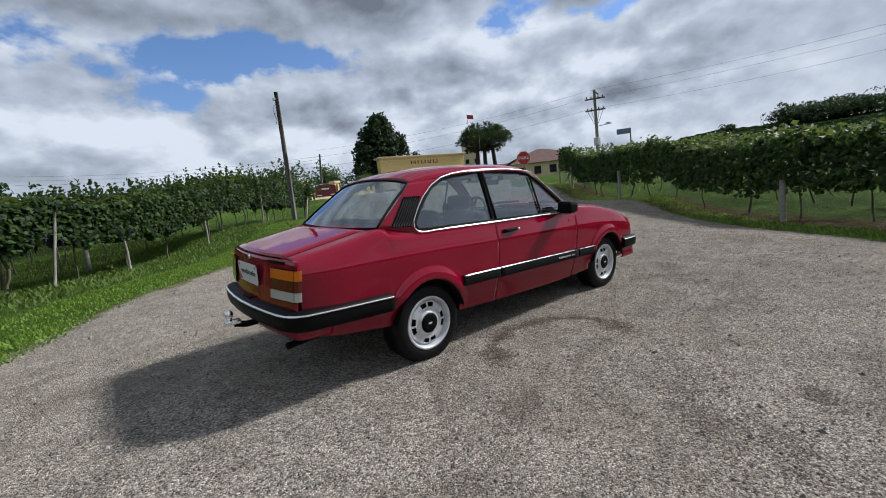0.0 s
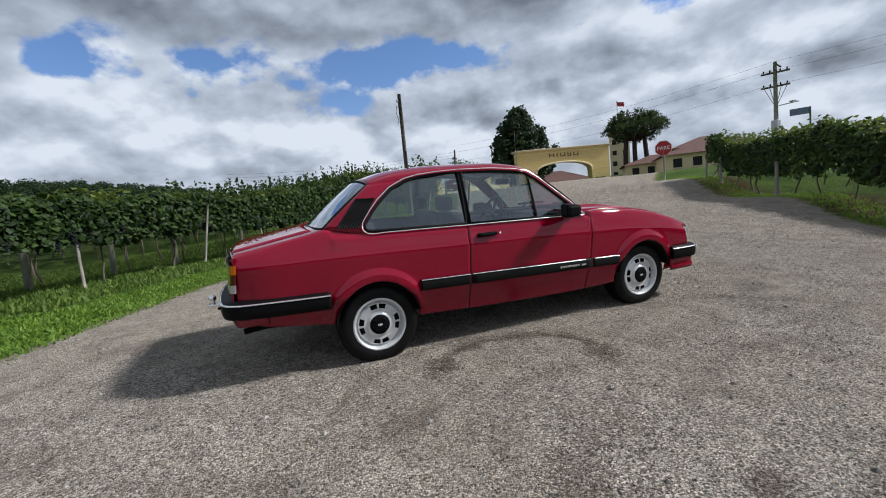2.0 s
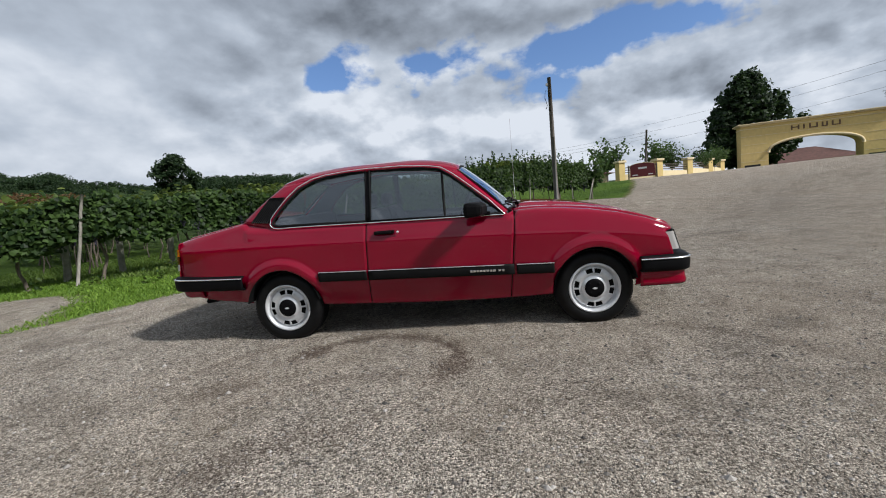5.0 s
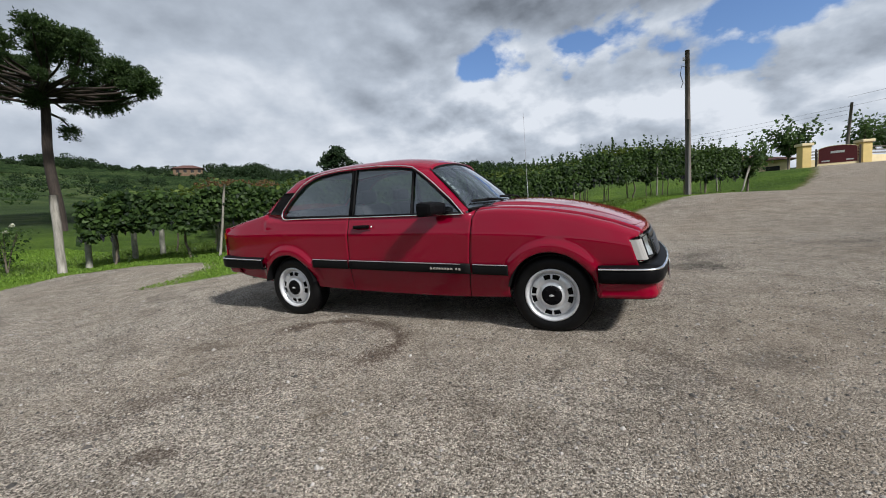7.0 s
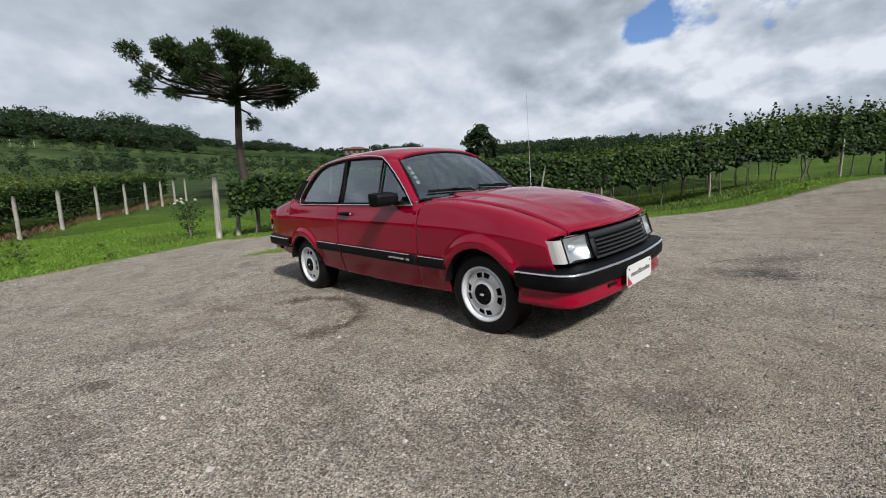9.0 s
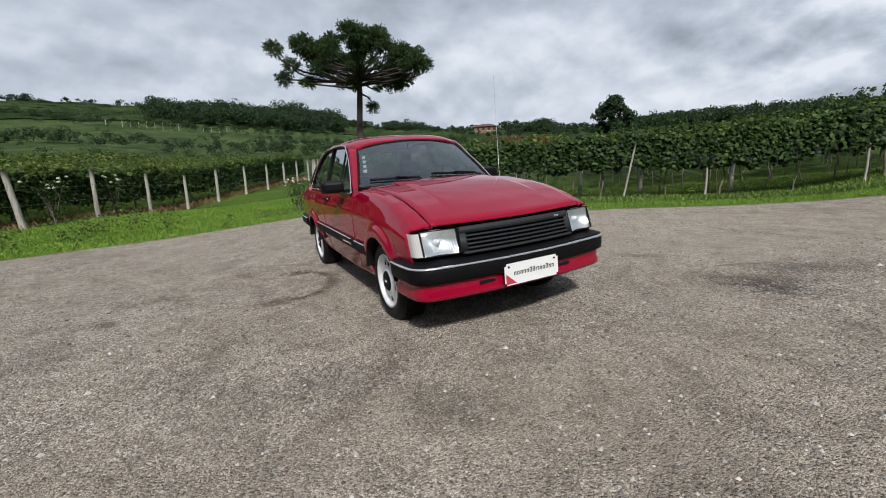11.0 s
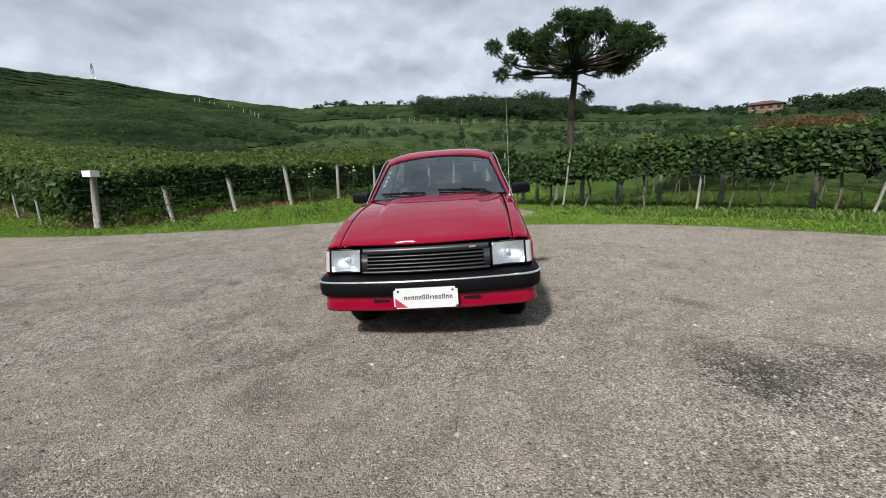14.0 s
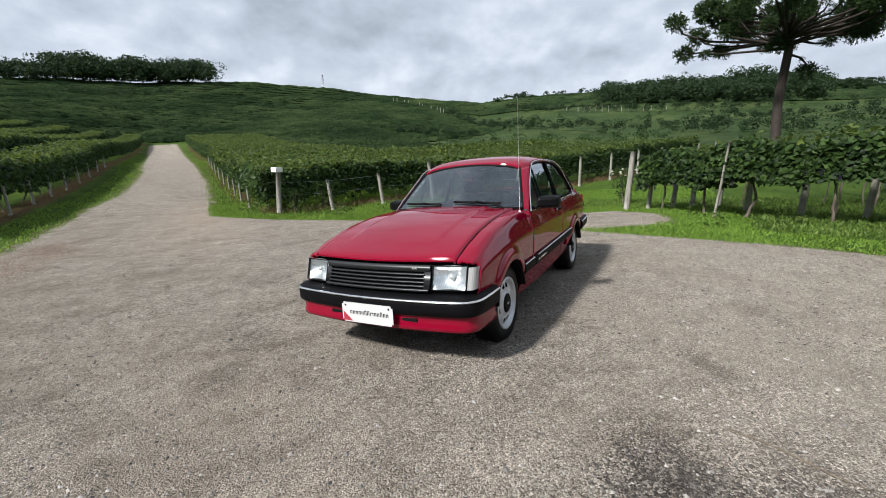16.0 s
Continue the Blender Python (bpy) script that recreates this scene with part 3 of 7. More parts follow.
# clipped rows on the bank, with dark alleys between them
for k in range(8):
    line = Edge([tuple(ROAD_L.place(np.array(q), np.array(0.0 if k == 0 else 0.4 + 4.1 * k))) for q in np.linspace(0, ROAD_L.total, 12)], 1)
    canopy("long clipped grapevine row beside the gravel road", line, .45, 1.36, 2.3 if k == 0 else 1.75, 150 + k, front=420 if k == 0 else 220 if k < 4 else 80, top=150 if k < 4 else 70, leaf=.13 if k < 4 else .20, mat=VINE if k < 3 else VINE_FAR)

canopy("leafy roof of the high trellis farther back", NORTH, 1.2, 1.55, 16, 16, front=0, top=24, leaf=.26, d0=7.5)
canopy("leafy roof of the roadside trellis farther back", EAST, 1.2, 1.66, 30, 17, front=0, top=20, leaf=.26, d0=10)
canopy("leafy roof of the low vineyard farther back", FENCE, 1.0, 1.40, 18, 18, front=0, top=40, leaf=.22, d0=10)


def grapes(edge, low, per_metre, seed, s0=0.0, s1=None):
    """Dark bunches hanging under the front of a canopy."""
    rng = np.random.default_rng(seed)
    s1 = edge.total if s1 is None else s1
    n = int((s1 - s0) * per_metre)
    q = s0 + rng.random(n) * (s1 - s0)
    xy = edge.place(q, np.abs(rng.normal(.12, .35, n)) - .12)
    top = height(xy[:, 0], xy[:, 1]) + low(q) + rng.uniform(.02, .28, n)
    m = 13
    u = np.linspace(0, 1, m)[None, :]
    a = 2.4 * np.arange(m)[None, :] + rng.random((n, 1)) * 6.28
    wide = .036 * (1.05 - u) * rng.uniform(.8, 1.2, (n, 1))
    C = np.stack([xy[:, 0:1] + wide * np.cos(a), xy[:, 1:2] + wide * np.sin(a), top[:, None] - u * rng.uniform(.10, .17, (n, 1))], -1).reshape(-1, 3)
    ball = np.array([(1, 0, 0), (-1, 0, 0), (0, 1, 0), (0, -1, 0), (0, 0, 1), (0, 0, -1)]) * .017
    V = C[:, None] + ball[None]
    F = np.array([(0, 2, 4), (2, 1, 4), (1, 3, 4), (3, 0, 4), (2, 0, 5), (1, 2, 5), (3, 1, 5), (0, 3, 5)])[None] + (np.arange(len(C)) * 6)[:, None, None]
    me = fast_mesh("grape_bunches", V.reshape(-1, 3), F.reshape(-1, 3))
    me.materials.append(GRAPE)
    tagged(new("grape_bunches", me), "dark purple bunches of grapes hanging under the vines", "grapes", kind="stuff")


grapes(NORTH, north_low, 16, 61)
grapes(EAST, lambda q: np.full(np.shape(q), .70), 9, 62)


def far_rows():
    """Contour rows of vines that cover the hillsides."""
    rng = np.random.default_rng(5)
    V, F = [], []
    base = 0
    for r, a0, a1 in [(r, 112, 262) for r in np.arange(34, 208, 4.6)] + [(r, -14, 34) for r in np.arange(48, 208, 5.0)]:
        az = np.radians(np.arange(a0, a1, 0.55 if r < 90 else 0.4))
        rr = r + 1.2 * np.sin(az * 9 + r * 0.02) + 4 * np.sin(az * 2.3)
        x, y = 2 + rr * np.cos(az), rr * np.sin(az)
        z = height(x, y)
        # the middle slope is open meadow with hedges
        bearing = np.degrees(az)
        keep = (lot_distance(x, y) < -3) & ~((r < 168) & (bearing > 157) & (bearing < 205 - 6 * np.sin(r * .06)))
        tall = 0.85 + 0.25 * rng.random(len(az)) + 0.25 * np.sin(az * 61 + r) * np.sin(az * 23 + 2 * r)
        w = 0.8
        ring = []
        for o, hh in ((-w, 0.1), (-w * 0.8, 0.8), (0, 1.0), (w * 0.8, 0.8), (w, 0.1)):
            q = rng.normal(0, 0.14, len(az))
            ring.append(np.column_stack([x + (o + q) * np.cos(az), y + (o + q) * np.sin(az), z + tall * hh + rng.normal(0, 0.1, len(az))]))
        ring = np.stack(ring, 1)
        k = len(az)
        idx = base + np.arange(k * 5).reshape(k, 5)
        V.append(ring.reshape(-1, 3))
        F.append(np.stack([idx[:-1, :-1], idx[1:, :-1], idx[1:, 1:], idx[:-1, 1:]], -1)[keep[:-1] & keep[1:]].reshape(-1, 4))
        base += k * 5
    me = fast_mesh("hillside_vines", np.concatenate(V), np.concatenate(F))
    a = Mat("hillside_vines", rough=0.9)
    a.set("Specular IOR Level", 0.0)
    vec = a.coord()
    n = a.maths("ADD", a.maths("MULTIPLY", a.noise(0.05, 4, 0.6, vec), 0.5), a.maths("MULTIPLY", a.noise(1.8, 5, 0.75, vec), 0.5))
    a.set("Base Color", a.ramp(n, ((0.38, (0.011, 0.022, 0.011)), (0.5, (0.029, 0.048, 0.020)), (0.62, (0.062, 0.087, 0.035)))))
    a.bump(a.noise(3.0, 6, 0.8, vec), 1.0, 0.4)
    me.materials.append(a.m)
    tagged(new("hillside_vines", me), "rows of green vines following the contours of the hills", "vines", kind="stuff")


def woods(label, spots, seed, mat=None, clumps=42, leaf=.58):
    """Distant trees, each a lumpy crown of leaf clumps; spots are x, y, height, width."""
    rng = np.random.default_rng(seed)
    C, N, S = [], [], []
    for x, y, tall, wide in spots:
        z0 = h(x, y)
        lobes = rng.integers(4, 8)
        for _ in range(lobes):
            off = rng.normal(0, 0.27, 3) * (wide, wide, tall * 0.5)
            c = np.array((x, y, z0 + tall * rng.uniform(.24, .70))) + off * (1, 1, .3)
            rad = np.array((wide, wide, tall * 0.55)) * (0.22 + 0.16 * rng.random())
            d = rng.normal(size=(clumps, 3))
            d /= np.linalg.norm(d, axis=1, keepdims=True)
            C.append(c + d * rad * (0.75 + 0.3 * rng.random((clumps, 1))))
            N.append(d + rng.normal(0, 0.5, d.shape))
            S.append(leaf * rng.uniform(0.6, 1.2, clumps) * math.sqrt(tall / 7))
    me = leaf_mesh("woods", np.concatenate(C), np.concatenate(N), np.concatenate(S), mat or WOODS)
    return tagged(new("distant_woods", me), label, "woods", kind="stuff")


def ridge_trees():
    rng = np.random.default_rng(8)
    spots = []

    def stand(a0, a1, r0, r1, n, t0, t1):
        for _ in range(n):
            az, r = radians(rng.uniform(a0, a1)), rng.uniform(r0, r1)
            t = rng.uniform(t0, t1)
            spots.append((2 + r * math.cos(az), r * math.sin(az), t, t * rng.uniform(0.7, 1.0)))
    stand(236.9, 250, 198, 212, 130, 9, 12)
    stand(250, 256, 198, 212, 40, 5, 8)
    stand(167, 188, 170, 214, 260, 5, 8.5)
    stand(171, 174, 196, 206, 8, 9, 11)
    stand(156, 161, 190, 210, 24, 3.5, 6)
    stand(150, 168, 190, 214, 90, 2, 3.8)
    stand(100, 130, 165, 214, 300, 4.5, 7.5)
    stand(138, 145, 180, 210, 60, 4, 6.5)
    stand(131, 152, 165, 214, 150, 2, 3.5)
    stand(187, 202, 204, 212, 20, 2, 3.5)
    stand(2.5, 10.5, 184, 205, 70, 7, 10)
    stand(14.5, 15.5, 190, 196, 5, 4, 5)
    woods("dark green woodland along the hill crest", spots, 3)


far_rows()
ridge_trees()


# ---- car ----
def part(name, bm, material, parent, label=""):
    """Links a bmesh or a ready mesh as one object under its thing."""
    if isinstance(bm, bpy.types.Mesh):
        me = bm
    else:
        me = bpy.data.meshes.new(name)
        bm.to_mesh(me)
        bm.free()
    if material and not me.materials:
        me.materials.append(material)
    ob = new(name, me)
    ob.parent = parent
    if label:
        ob["label"] = label
    return ob


def sheet(P, keep=None, bm=None, flip=False, smooth=True):
    """Quads over a grid of points of shape (u, v, 3)."""
    bm = bm or bmesh.new()
    P = np.asarray(P, float)
    used = {}

    def vert(i, j):
        if (i, j) not in used:
            used[i, j] = bm.verts.new(P[i, j])
        return used[i, j]
    for i in range(P.shape[0] - 1):
        for j in range(P.shape[1] - 1):
            if keep is not None and not keep[i, j]:
                continue
            q = [vert(i, j), vert(i + 1, j), vert(i + 1, j + 1), vert(i, j + 1)]
            if flip:
                q.reverse()
            try:
                f = bm.faces.new(q)
                f.smooth = smooth
            except ValueError:
                pass
    return bm


def mirrored(P):
    Q = np.array(P, float)
    Q[..., 1] *= -1
    return Q


def table(pts):
    p = np.array(pts, float)
    return lambda x: np.interp(x, p[:, 0], p[:, 1])


def smooth_table(pts):
    """Monotone-looking cubic through the points."""
    p = np.array(pts, float)
    xs, ys = p[:, 0], p[:, 1]
    d = np.gradient(ys, xs)

    def f(x):
        x = np.clip(np.asarray(x, float), xs[0], xs[-1])
        i = np.clip(np.searchsorted(xs, x) - 1, 0, len(xs) - 2)
        hh = xs[i + 1] - xs[i]
        t = (x - xs[i]) / hh
        return (ys[i] * (1 + 2 * t) * (1 - t) ** 2 + d[i] * hh * t * (1 - t) ** 2 + ys[i + 1] * t * t * (3 - 2 * t) + d[i + 1] * hh * t * t * (t - 1))
    return f


def box(bm, x0, x1, y0, y1, z0, z1, bevel=0.0):
    m = Matrix.Translation(((x0 + x1) / 2, (y0 + y1) / 2, (z0 + z1) / 2)) @ Matrix.Diagonal((x1 - x0, y1 - y0, z1 - z0, 1))
    r = bmesh.ops.create_cube(bm, size=1, matrix=m)
    if bevel:
        e = {e for v in r["verts"] for e in v.link_edges}
        bmesh.ops.bevel(bm, geom=list(e), offset=bevel, segments=2, affect="EDGES", profile=0.6)
    return bm


def tube(bm, pts, radius, sides=8, closed=False, squash=(1, 1), taper=None):
    """A round bar along points."""
    pts = [Vector(p) for p in pts]
    n = len(pts)
    rings = []
    for i, p in enumerate(pts):
        a = pts[(i - 1) % n] if closed or i else p
        b = pts[(i + 1) % n] if closed or i < n - 1 else p
        d = (b - a).normalized()
        ref = Vector((0, 0, 1)) if abs(d.z) < 0.9 else Vector((1, 0, 0))
        u = d.cross(ref).normalized()
        w = u.cross(d)
        r = radius * (taper[i] if taper else 1)
        rings.append([bm.verts.new(p + r * squash[0] * math.cos(k) * u + r * squash[1] * math.sin(k) * w) for k in (2 * math.pi * j / sides for j in range(sides))])
    for i in range(n if closed else n - 1):
        a, b = rings[i], rings[(i + 1) % n]
        for j in range(sides):
            f = bm.faces.new((a[j], a[(j + 1) % sides], b[(j + 1) % sides], b[j]))
            f.smooth = True
    if not closed:
        bm.faces.new(rings[0])
        bm.faces.new(list(reversed(rings[-1])))
    return bm


def revolve(bm, profile, steps=64, centre=(0, 0, 0), keep=None):
    """Turns (radius, y) points about the y axis."""
    a = np.linspace(0, 2 * math.pi, steps + 1)
    pr = np.array(profile, float)
    P = np.stack([centre[0] + pr[None, :, 0] * np.cos(a)[:, None], centre[1] + np.repeat(pr[None, :, 1], steps + 1, 0), centre[2] + pr[None, :, 0] * np.sin(a)[:, None]], -1)
    rings = [[bm.verts.new(P[i, j]) for j in range(len(pr))] for i in range(steps)]
    for i in range(steps):
        for j in range(len(pr) - 1):
            if keep and not keep(i, j):
                continue
            f = bm.faces.new((rings[i][j], rings[i][j + 1], rings[(i + 1) % steps][j + 1], rings[(i + 1) % steps][j]))
            f.smooth = True
    return bm


def solid(ob, thick, offset=-1.0):
    m = ob.modifiers.new("thickness", "SOLIDIFY")
    m.thickness, m.offset = thick, offset
    return ob


def car_materials():
    a = Mat("red_paint", (0.20, 0.002, 0.010), 0.30)
    a.set("Base Color", a.ramp(a.noise(1.6, 4, 0.5), ((0.3, (0.190, 0.0004, 0.0150)), (0.7, (0.222, 0.0005, 0.0180)))))
    a.set("Specular IOR Level", 0.0)
    a.set("Coat Weight", 1.0)
    a.set("Coat IOR", 1.5)
    # clear coat with the faint unevenness of old paint
    a.set("Coat Roughness", a.ramp(a.noise(9.0, 5, 0.6), ((0.35, 0.01), (0.7, 0.045))))
    wavy = a.node("ShaderNodeBump", {"Height": a.noise(7.0, 2, 0.4), "Strength": 0.05, "Distance": 0.01})
    a.t.links.new(wavy.outputs[0], a.b.inputs["Coat Normal"])
    red = a.m
    def dull(m, level):
        m.node_tree.nodes["Principled BSDF"].inputs["Specular IOR Level"].default_value = level
        return m
    rubber = dull(plain_material("black_rubber", (0.005, 0.005, 0.0055), 0.7, vary=0.2, scale=30, bump=0.08), 0.15)
    trim = dull(plain_material("black_plastic", (0.004, 0.004, 0.0048), 0.5, vary=0.25, scale=25, bump=0.05), 0.09)
    tyre = dull(plain_material("tyre_rubber", (0.0045, 0.0045, 0.005), 0.5, vary=0.3, scale=20, bump=0.1), 0.2)
    chrome = Mat("chrome", (0.95, 0.95, 0.95), 0.22, 1.0).m
    steel = Mat("silver_wheel_paint", (0.62, 0.63, 0.65), 0.32, 0.35)
    steel.set("Base Color", steel.ramp(steel.noise(14, 6, 0.7), ((0.3, (0.56, 0.57, 0.59)), (0.65, (0.72, 0.73, 0.75)))))
    cloth = plain_material("dark_seat_cloth", (0.035, 0.035, 0.04), 0.95, vary=0.3, scale=60, bump=0.2)
    g = Mat("window_glass", (0.5, 0.5, 0.5), 0.0)
    t = g.t
    t.nodes.remove(g.b)
    tr, gl, mx = t.nodes.new("ShaderNodeBsdfTransparent"), t.nodes.new("ShaderNodeBsdfGlossy"), t.nodes.new("ShaderNodeMixShader")
    lw = t.nodes.new("ShaderNodeLayerWeight")
    lw.inputs[0].default_value = 0.5
    gloss = g.maths("ADD", 0.17, g.maths("MULTIPLY", g.maths("POWER", lw.outputs["Facing"], 3.0), 0.80))
    tr.inputs[0].default_value = (0.66, 0.735, 0.73, 1)
    gl.inputs[0].default_value, gl.inputs[1].default_value = (0.9, 0.95, 1.0, 1), 0.02
    t.links.new(gloss, mx.inputs[0])
    t.links.new(tr.outputs[0], mx.inputs[1])
    t.links.new(gl.outputs[0], mx.inputs[2])
    t.links.new(mx.outputs[0], t.nodes["Material Output"].inputs[0])

    lg = Mat("clear_lamp_glass", (0.5, 0.5, 0.5), 0.0)
    lg.t.nodes.remove(lg.b)
    ltr, lgl, lmx = lg.t.nodes.new("ShaderNodeBsdfTransparent"), lg.t.nodes.new("ShaderNodeBsdfGlossy"), lg.t.nodes.new("ShaderNodeMixShader")
    lmx.inputs[0].default_value = 0.14
    ltr.inputs[0].default_value = (0.94, 0.96, 0.96, 1)
    lgl.inputs[1].default_value = 0.06
    wave_ = lg.node("ShaderNodeTexWave", {"Vector": lg.coord(), "Scale": 30.0})
    wave_.bands_direction = "Y"
    lb = lg.node("ShaderNodeBump", {"Height": wave_.outputs[1], "Strength": 0.12, "Distance": 0.003})
    lg.t.links.new(lb.outputs[0], lgl.inputs["Normal"])
    lg.t.links.new(ltr.outputs[0], lmx.inputs[1])
    lg.t.links.new(lgl.outputs[0], lmx.inputs[2])
    lg.t.links.new(lmx.outputs[0], lg.t.nodes["Material Output"].inputs[0])
    bowl = Mat("lamp_reflector", (0.80, 0.82, 0.83), 0.28, 0.9)
    bw = bowl.node("ShaderNodeTexWave", {"Vector": bowl.coord(), "Scale": 26.0})
    bw.bands_direction = "Y"
    bowl.bump(bw.outputs[1], 0.18, 0.004)

    def lens(name, colour, ribs):
        c = Mat(name, colour, 0.12)
        wv = c.node("ShaderNodeTexWave", {"Vector": c.coord(), "Scale": ribs, "Distortion": 0.0})
        wv.bands_direction = "Y"
        c.set("Base Color", c.mix(c.maths("MULTIPLY", wv.outputs[1], 0.35), colour, tuple(x * 0.6 for x in colour)))
        c.set("Coat Weight", 1.0)
        c.bump(wv.outputs[1], 0.15, 0.003)
        return c.m
    grille = plain_material("grey_grille_plastic", (0.016, 0.0165, 0.018), 0.36, vary=0.2, scale=30)
    return dict(grille=grille, red=red, rubber=rubber, trim=trim, tyre=tyre, chrome=chrome, steel=steel.m, cloth=cloth, glass=g.m,
                lamp=lg.m, bowl=bowl.m, turn=lens("clear_indicator", (0.40, 0.39, 0.38), 40.0),
                amber=lens("amber_lens", (0.72, 0.17, 0.008), 18.0), tail=lens("red_lens", (0.11, 0.003, 0.005), 18.0),
                reverse=lens("white_lens", (0.50, 0.47, 0.47), 18.0))


CM = car_materials()
WHEEL_F, WHEEL_R, HUB_Z = 1.196, -1.208, 0.262
ARCH, ARCH_X = 0.318, 0.95
# half-width, sill, shoulder, upper edge of the side along the car
side_w = smooth_table([(-2.08, .638), (-1.95, .668), (-1.6, .69), (-1.0, .70), (0, .702), (.9, .702), (1.4, .70), (1.65, .695), (1.80, .684)])
side_low = smooth_table([(-2.08, .405), (-1.95, .375), (-1.6, .325), (-1.3, .29), (-.9, .268), (.9, .232), (1.3, .25), (1.8, .27)])
shoulder = smooth_table([(-2.08, .79), (-1.5, .79), (-.5, .765), (.6, .735), (1.2, .70), (1.6, .645), (1.80, .60)])
edge_y = table([(-2.08, .50), (-1.60, .50), (-1.515, .602), (-1.242, .646), (-.5, .655), (.45, .662), (.575, .662), (.63, .575), (1.80, .565)])
edge_z = table([(-2.08, .866), (-1.8, .915), (-1.60, .950), (-1.515, .965), (-1.242, .920), (-.47, .893), (.12, .882), (.575, .868), (.63, .890), (.8, .893), (1.0, .880), (1.2, .853), (1.4, .814), (1.6, .755), (1.75, .695), (1.80, .664)])
deck_shape = table([(-2.08, 1), (-1.55, 1), (-1.4, 0), (.56, 0), (.7, 1), (1.8, 1)])
hood_z = smooth_table([(.60, .905), (.8, .905), (1.0, .893), (1.2, .868), (1.4, .830), (1.6, .772), (1.75, .713), (1.85, .668), (1.90, .640)])


def nose(y, z):
    return 1.752 + (0.655 - z) * 0.30 + 0.078 * (1 - (np.asarray(y) / 0.69) ** 2)


def tail(y, z):
    return -(2.075 + 0.07 * (1 - (np.asarray(y) / 0.66) ** 2)) + (np.asarray(z) - 0.8) * 0.12


def side_grid():
    """Right-hand body side: columns along the car, rows from sill to window line."""
    cols = list(np.arange(-2.08, 1.801, 0.02))
    for c in (-.495, .62):
        cols = [x for x in cols if abs(x - c) > 0.012] + [c - .005, c, c + .005]
    cols = np.array(sorted(cols))
    rows = 56
    P = np.zeros((len(cols), rows, 3))
    for i, x in enumerate(cols):
        w, zl, zs, ye, ze = side_w(x), side_low(x), shoulder(x), edge_y(x), edge_z(x)
        d = deck_shape(x)
        pts = [(w - .075, zl - .004), (w - .052, zl + .004), (w - .050, zl + .03), (w - .028, zl + .12), (w - .002, 0.50), (w + .003, zs - .10), (w + .004, zs - .012), (w - .006, zs + .012)]
        if d > 0.5:
            top = ze - .008
            pts += [(w - .034, zs + .5 * (top - zs) + .02), (w - .052, top - .012), (w - .072, top), (ye, ze)]
        else:
            pts += [(w - .016, (zs + ze) / 2 - .015), (w - .026, (zs + ze) / 2 + .025), (ye + .006, ze - .018), (ye, ze)]
        q = np.array(pts)
        s = np.concatenate([[0], np.cumsum(np.hypot(*np.diff(q, axis=0).T))])
        u = np.linspace(0, s[-1], rows)
        P[i, :, 1] = -np.interp(u, s, q[:, 0])
        P[i, :, 2] = np.interp(u, s, q[:, 1])
        P[i, :, 0] = x
    # soften the section a little
    for _ in range(1):
        P[:, 1:-1, 1:] = 0.25 * P[:, :-2, 1:] + 0.5 * P[:, 1:-1, 1:] + 0.25 * P[:, 2:, 1:]
    # front end follows the slant of the lamps
    lim = np.where(P[..., 2] < .66, nose(.69, P[..., 2]) - .052, nose(np.abs(P[..., 1]), .668) - .006)
    P[..., 0] = np.minimum(P[..., 0], lim)
    # wheel-arch flares
    for cx in (WHEEL_F, WHEEL_R):
        r = np.hypot((P[..., 0] - cx) / ARCH_X, P[..., 2] - HUB_Z)
        f = np.clip((.415 - r) / .055, 0, 1)
        f = f * f * (3 - 2 * f) * (P[..., 2] < .72) * np.clip((P[..., 2] - HUB_Z - .02) / .16, 0.05, 1)
        P[..., 1] -= 0.026 * f
    # grooves at the door's edges, leaning with the cuts
    base = P[..., 0].copy()
    for c, lean in ((-.495, .048), (.62, .10)):
        wgt = np.exp(-((base - c) / .22) ** 2)
        P[..., 0] += lean * (P[..., 2] - .62) * wgt
        k = np.where(np.abs(cols - c) < 1e-6)[0][0]
        P[k, :, 1] += 0.014
    return cols, P


def cut_arches(P):
    """Marks the quads inside the wheel openings and pulls their rim onto the circle."""
    out = np.ones((P.shape[0] - 1, P.shape[1] - 1), bool)
    for cx in (WHEEL_F, WHEEL_R):
        r = np.hypot((P[..., 0] - cx) / ARCH_X, P[..., 2] - HUB_Z)
        ins = r < ARCH
        out &= ~(ins[:-1, :-1] & ins[1:, :-1] & ins[1:, 1:] & ins[:-1, 1:])
        k = np.where(ins, ARCH / np.maximum(r, 1e-6), 1.0)
        P[..., 0] = cx + (P[..., 0] - cx) * k
        P[..., 2] = HUB_Z + (P[..., 2] - HUB_Z) * k
    return out


def window_y(z):
    z = np.asarray(z, float)
    return 0.648 - 0.33 * (z - 0.92) - 0.06 * np.clip(z - 1.1, 0, 1) ** 2


def rail(pts):
    """Side-window points (x, z) brought onto the leaning side plane, right-hand side."""
    return [(x, -float(window_y(z)), z) for x, z in pts]


QUARTER = [(-1.185, .921), (-1.222, .928), (-1.238, .944), (-1.234, .968), (-1.212, 1.0), (-1.165, 1.058), (-1.10, 1.124), (-1.014, 1.196), (-.906, 1.245), (-.80, 1.268), (-.64, 1.281), (-.480, 1.286), (-.484, .902)]
DOORW = [(-.450, .899), (-.444, 1.284), (-.2, 1.279), (.0, 1.263), (.105, 1.243), (.19, 1.188), (.30, 1.100), (.45, .972), (.555, .874)]


def fan(bm, pts, flip=False):
    vs = [bm.verts.new(p) for p in pts]
    f = bm.faces.new(list(reversed(vs)) if flip else vs)
    return bm


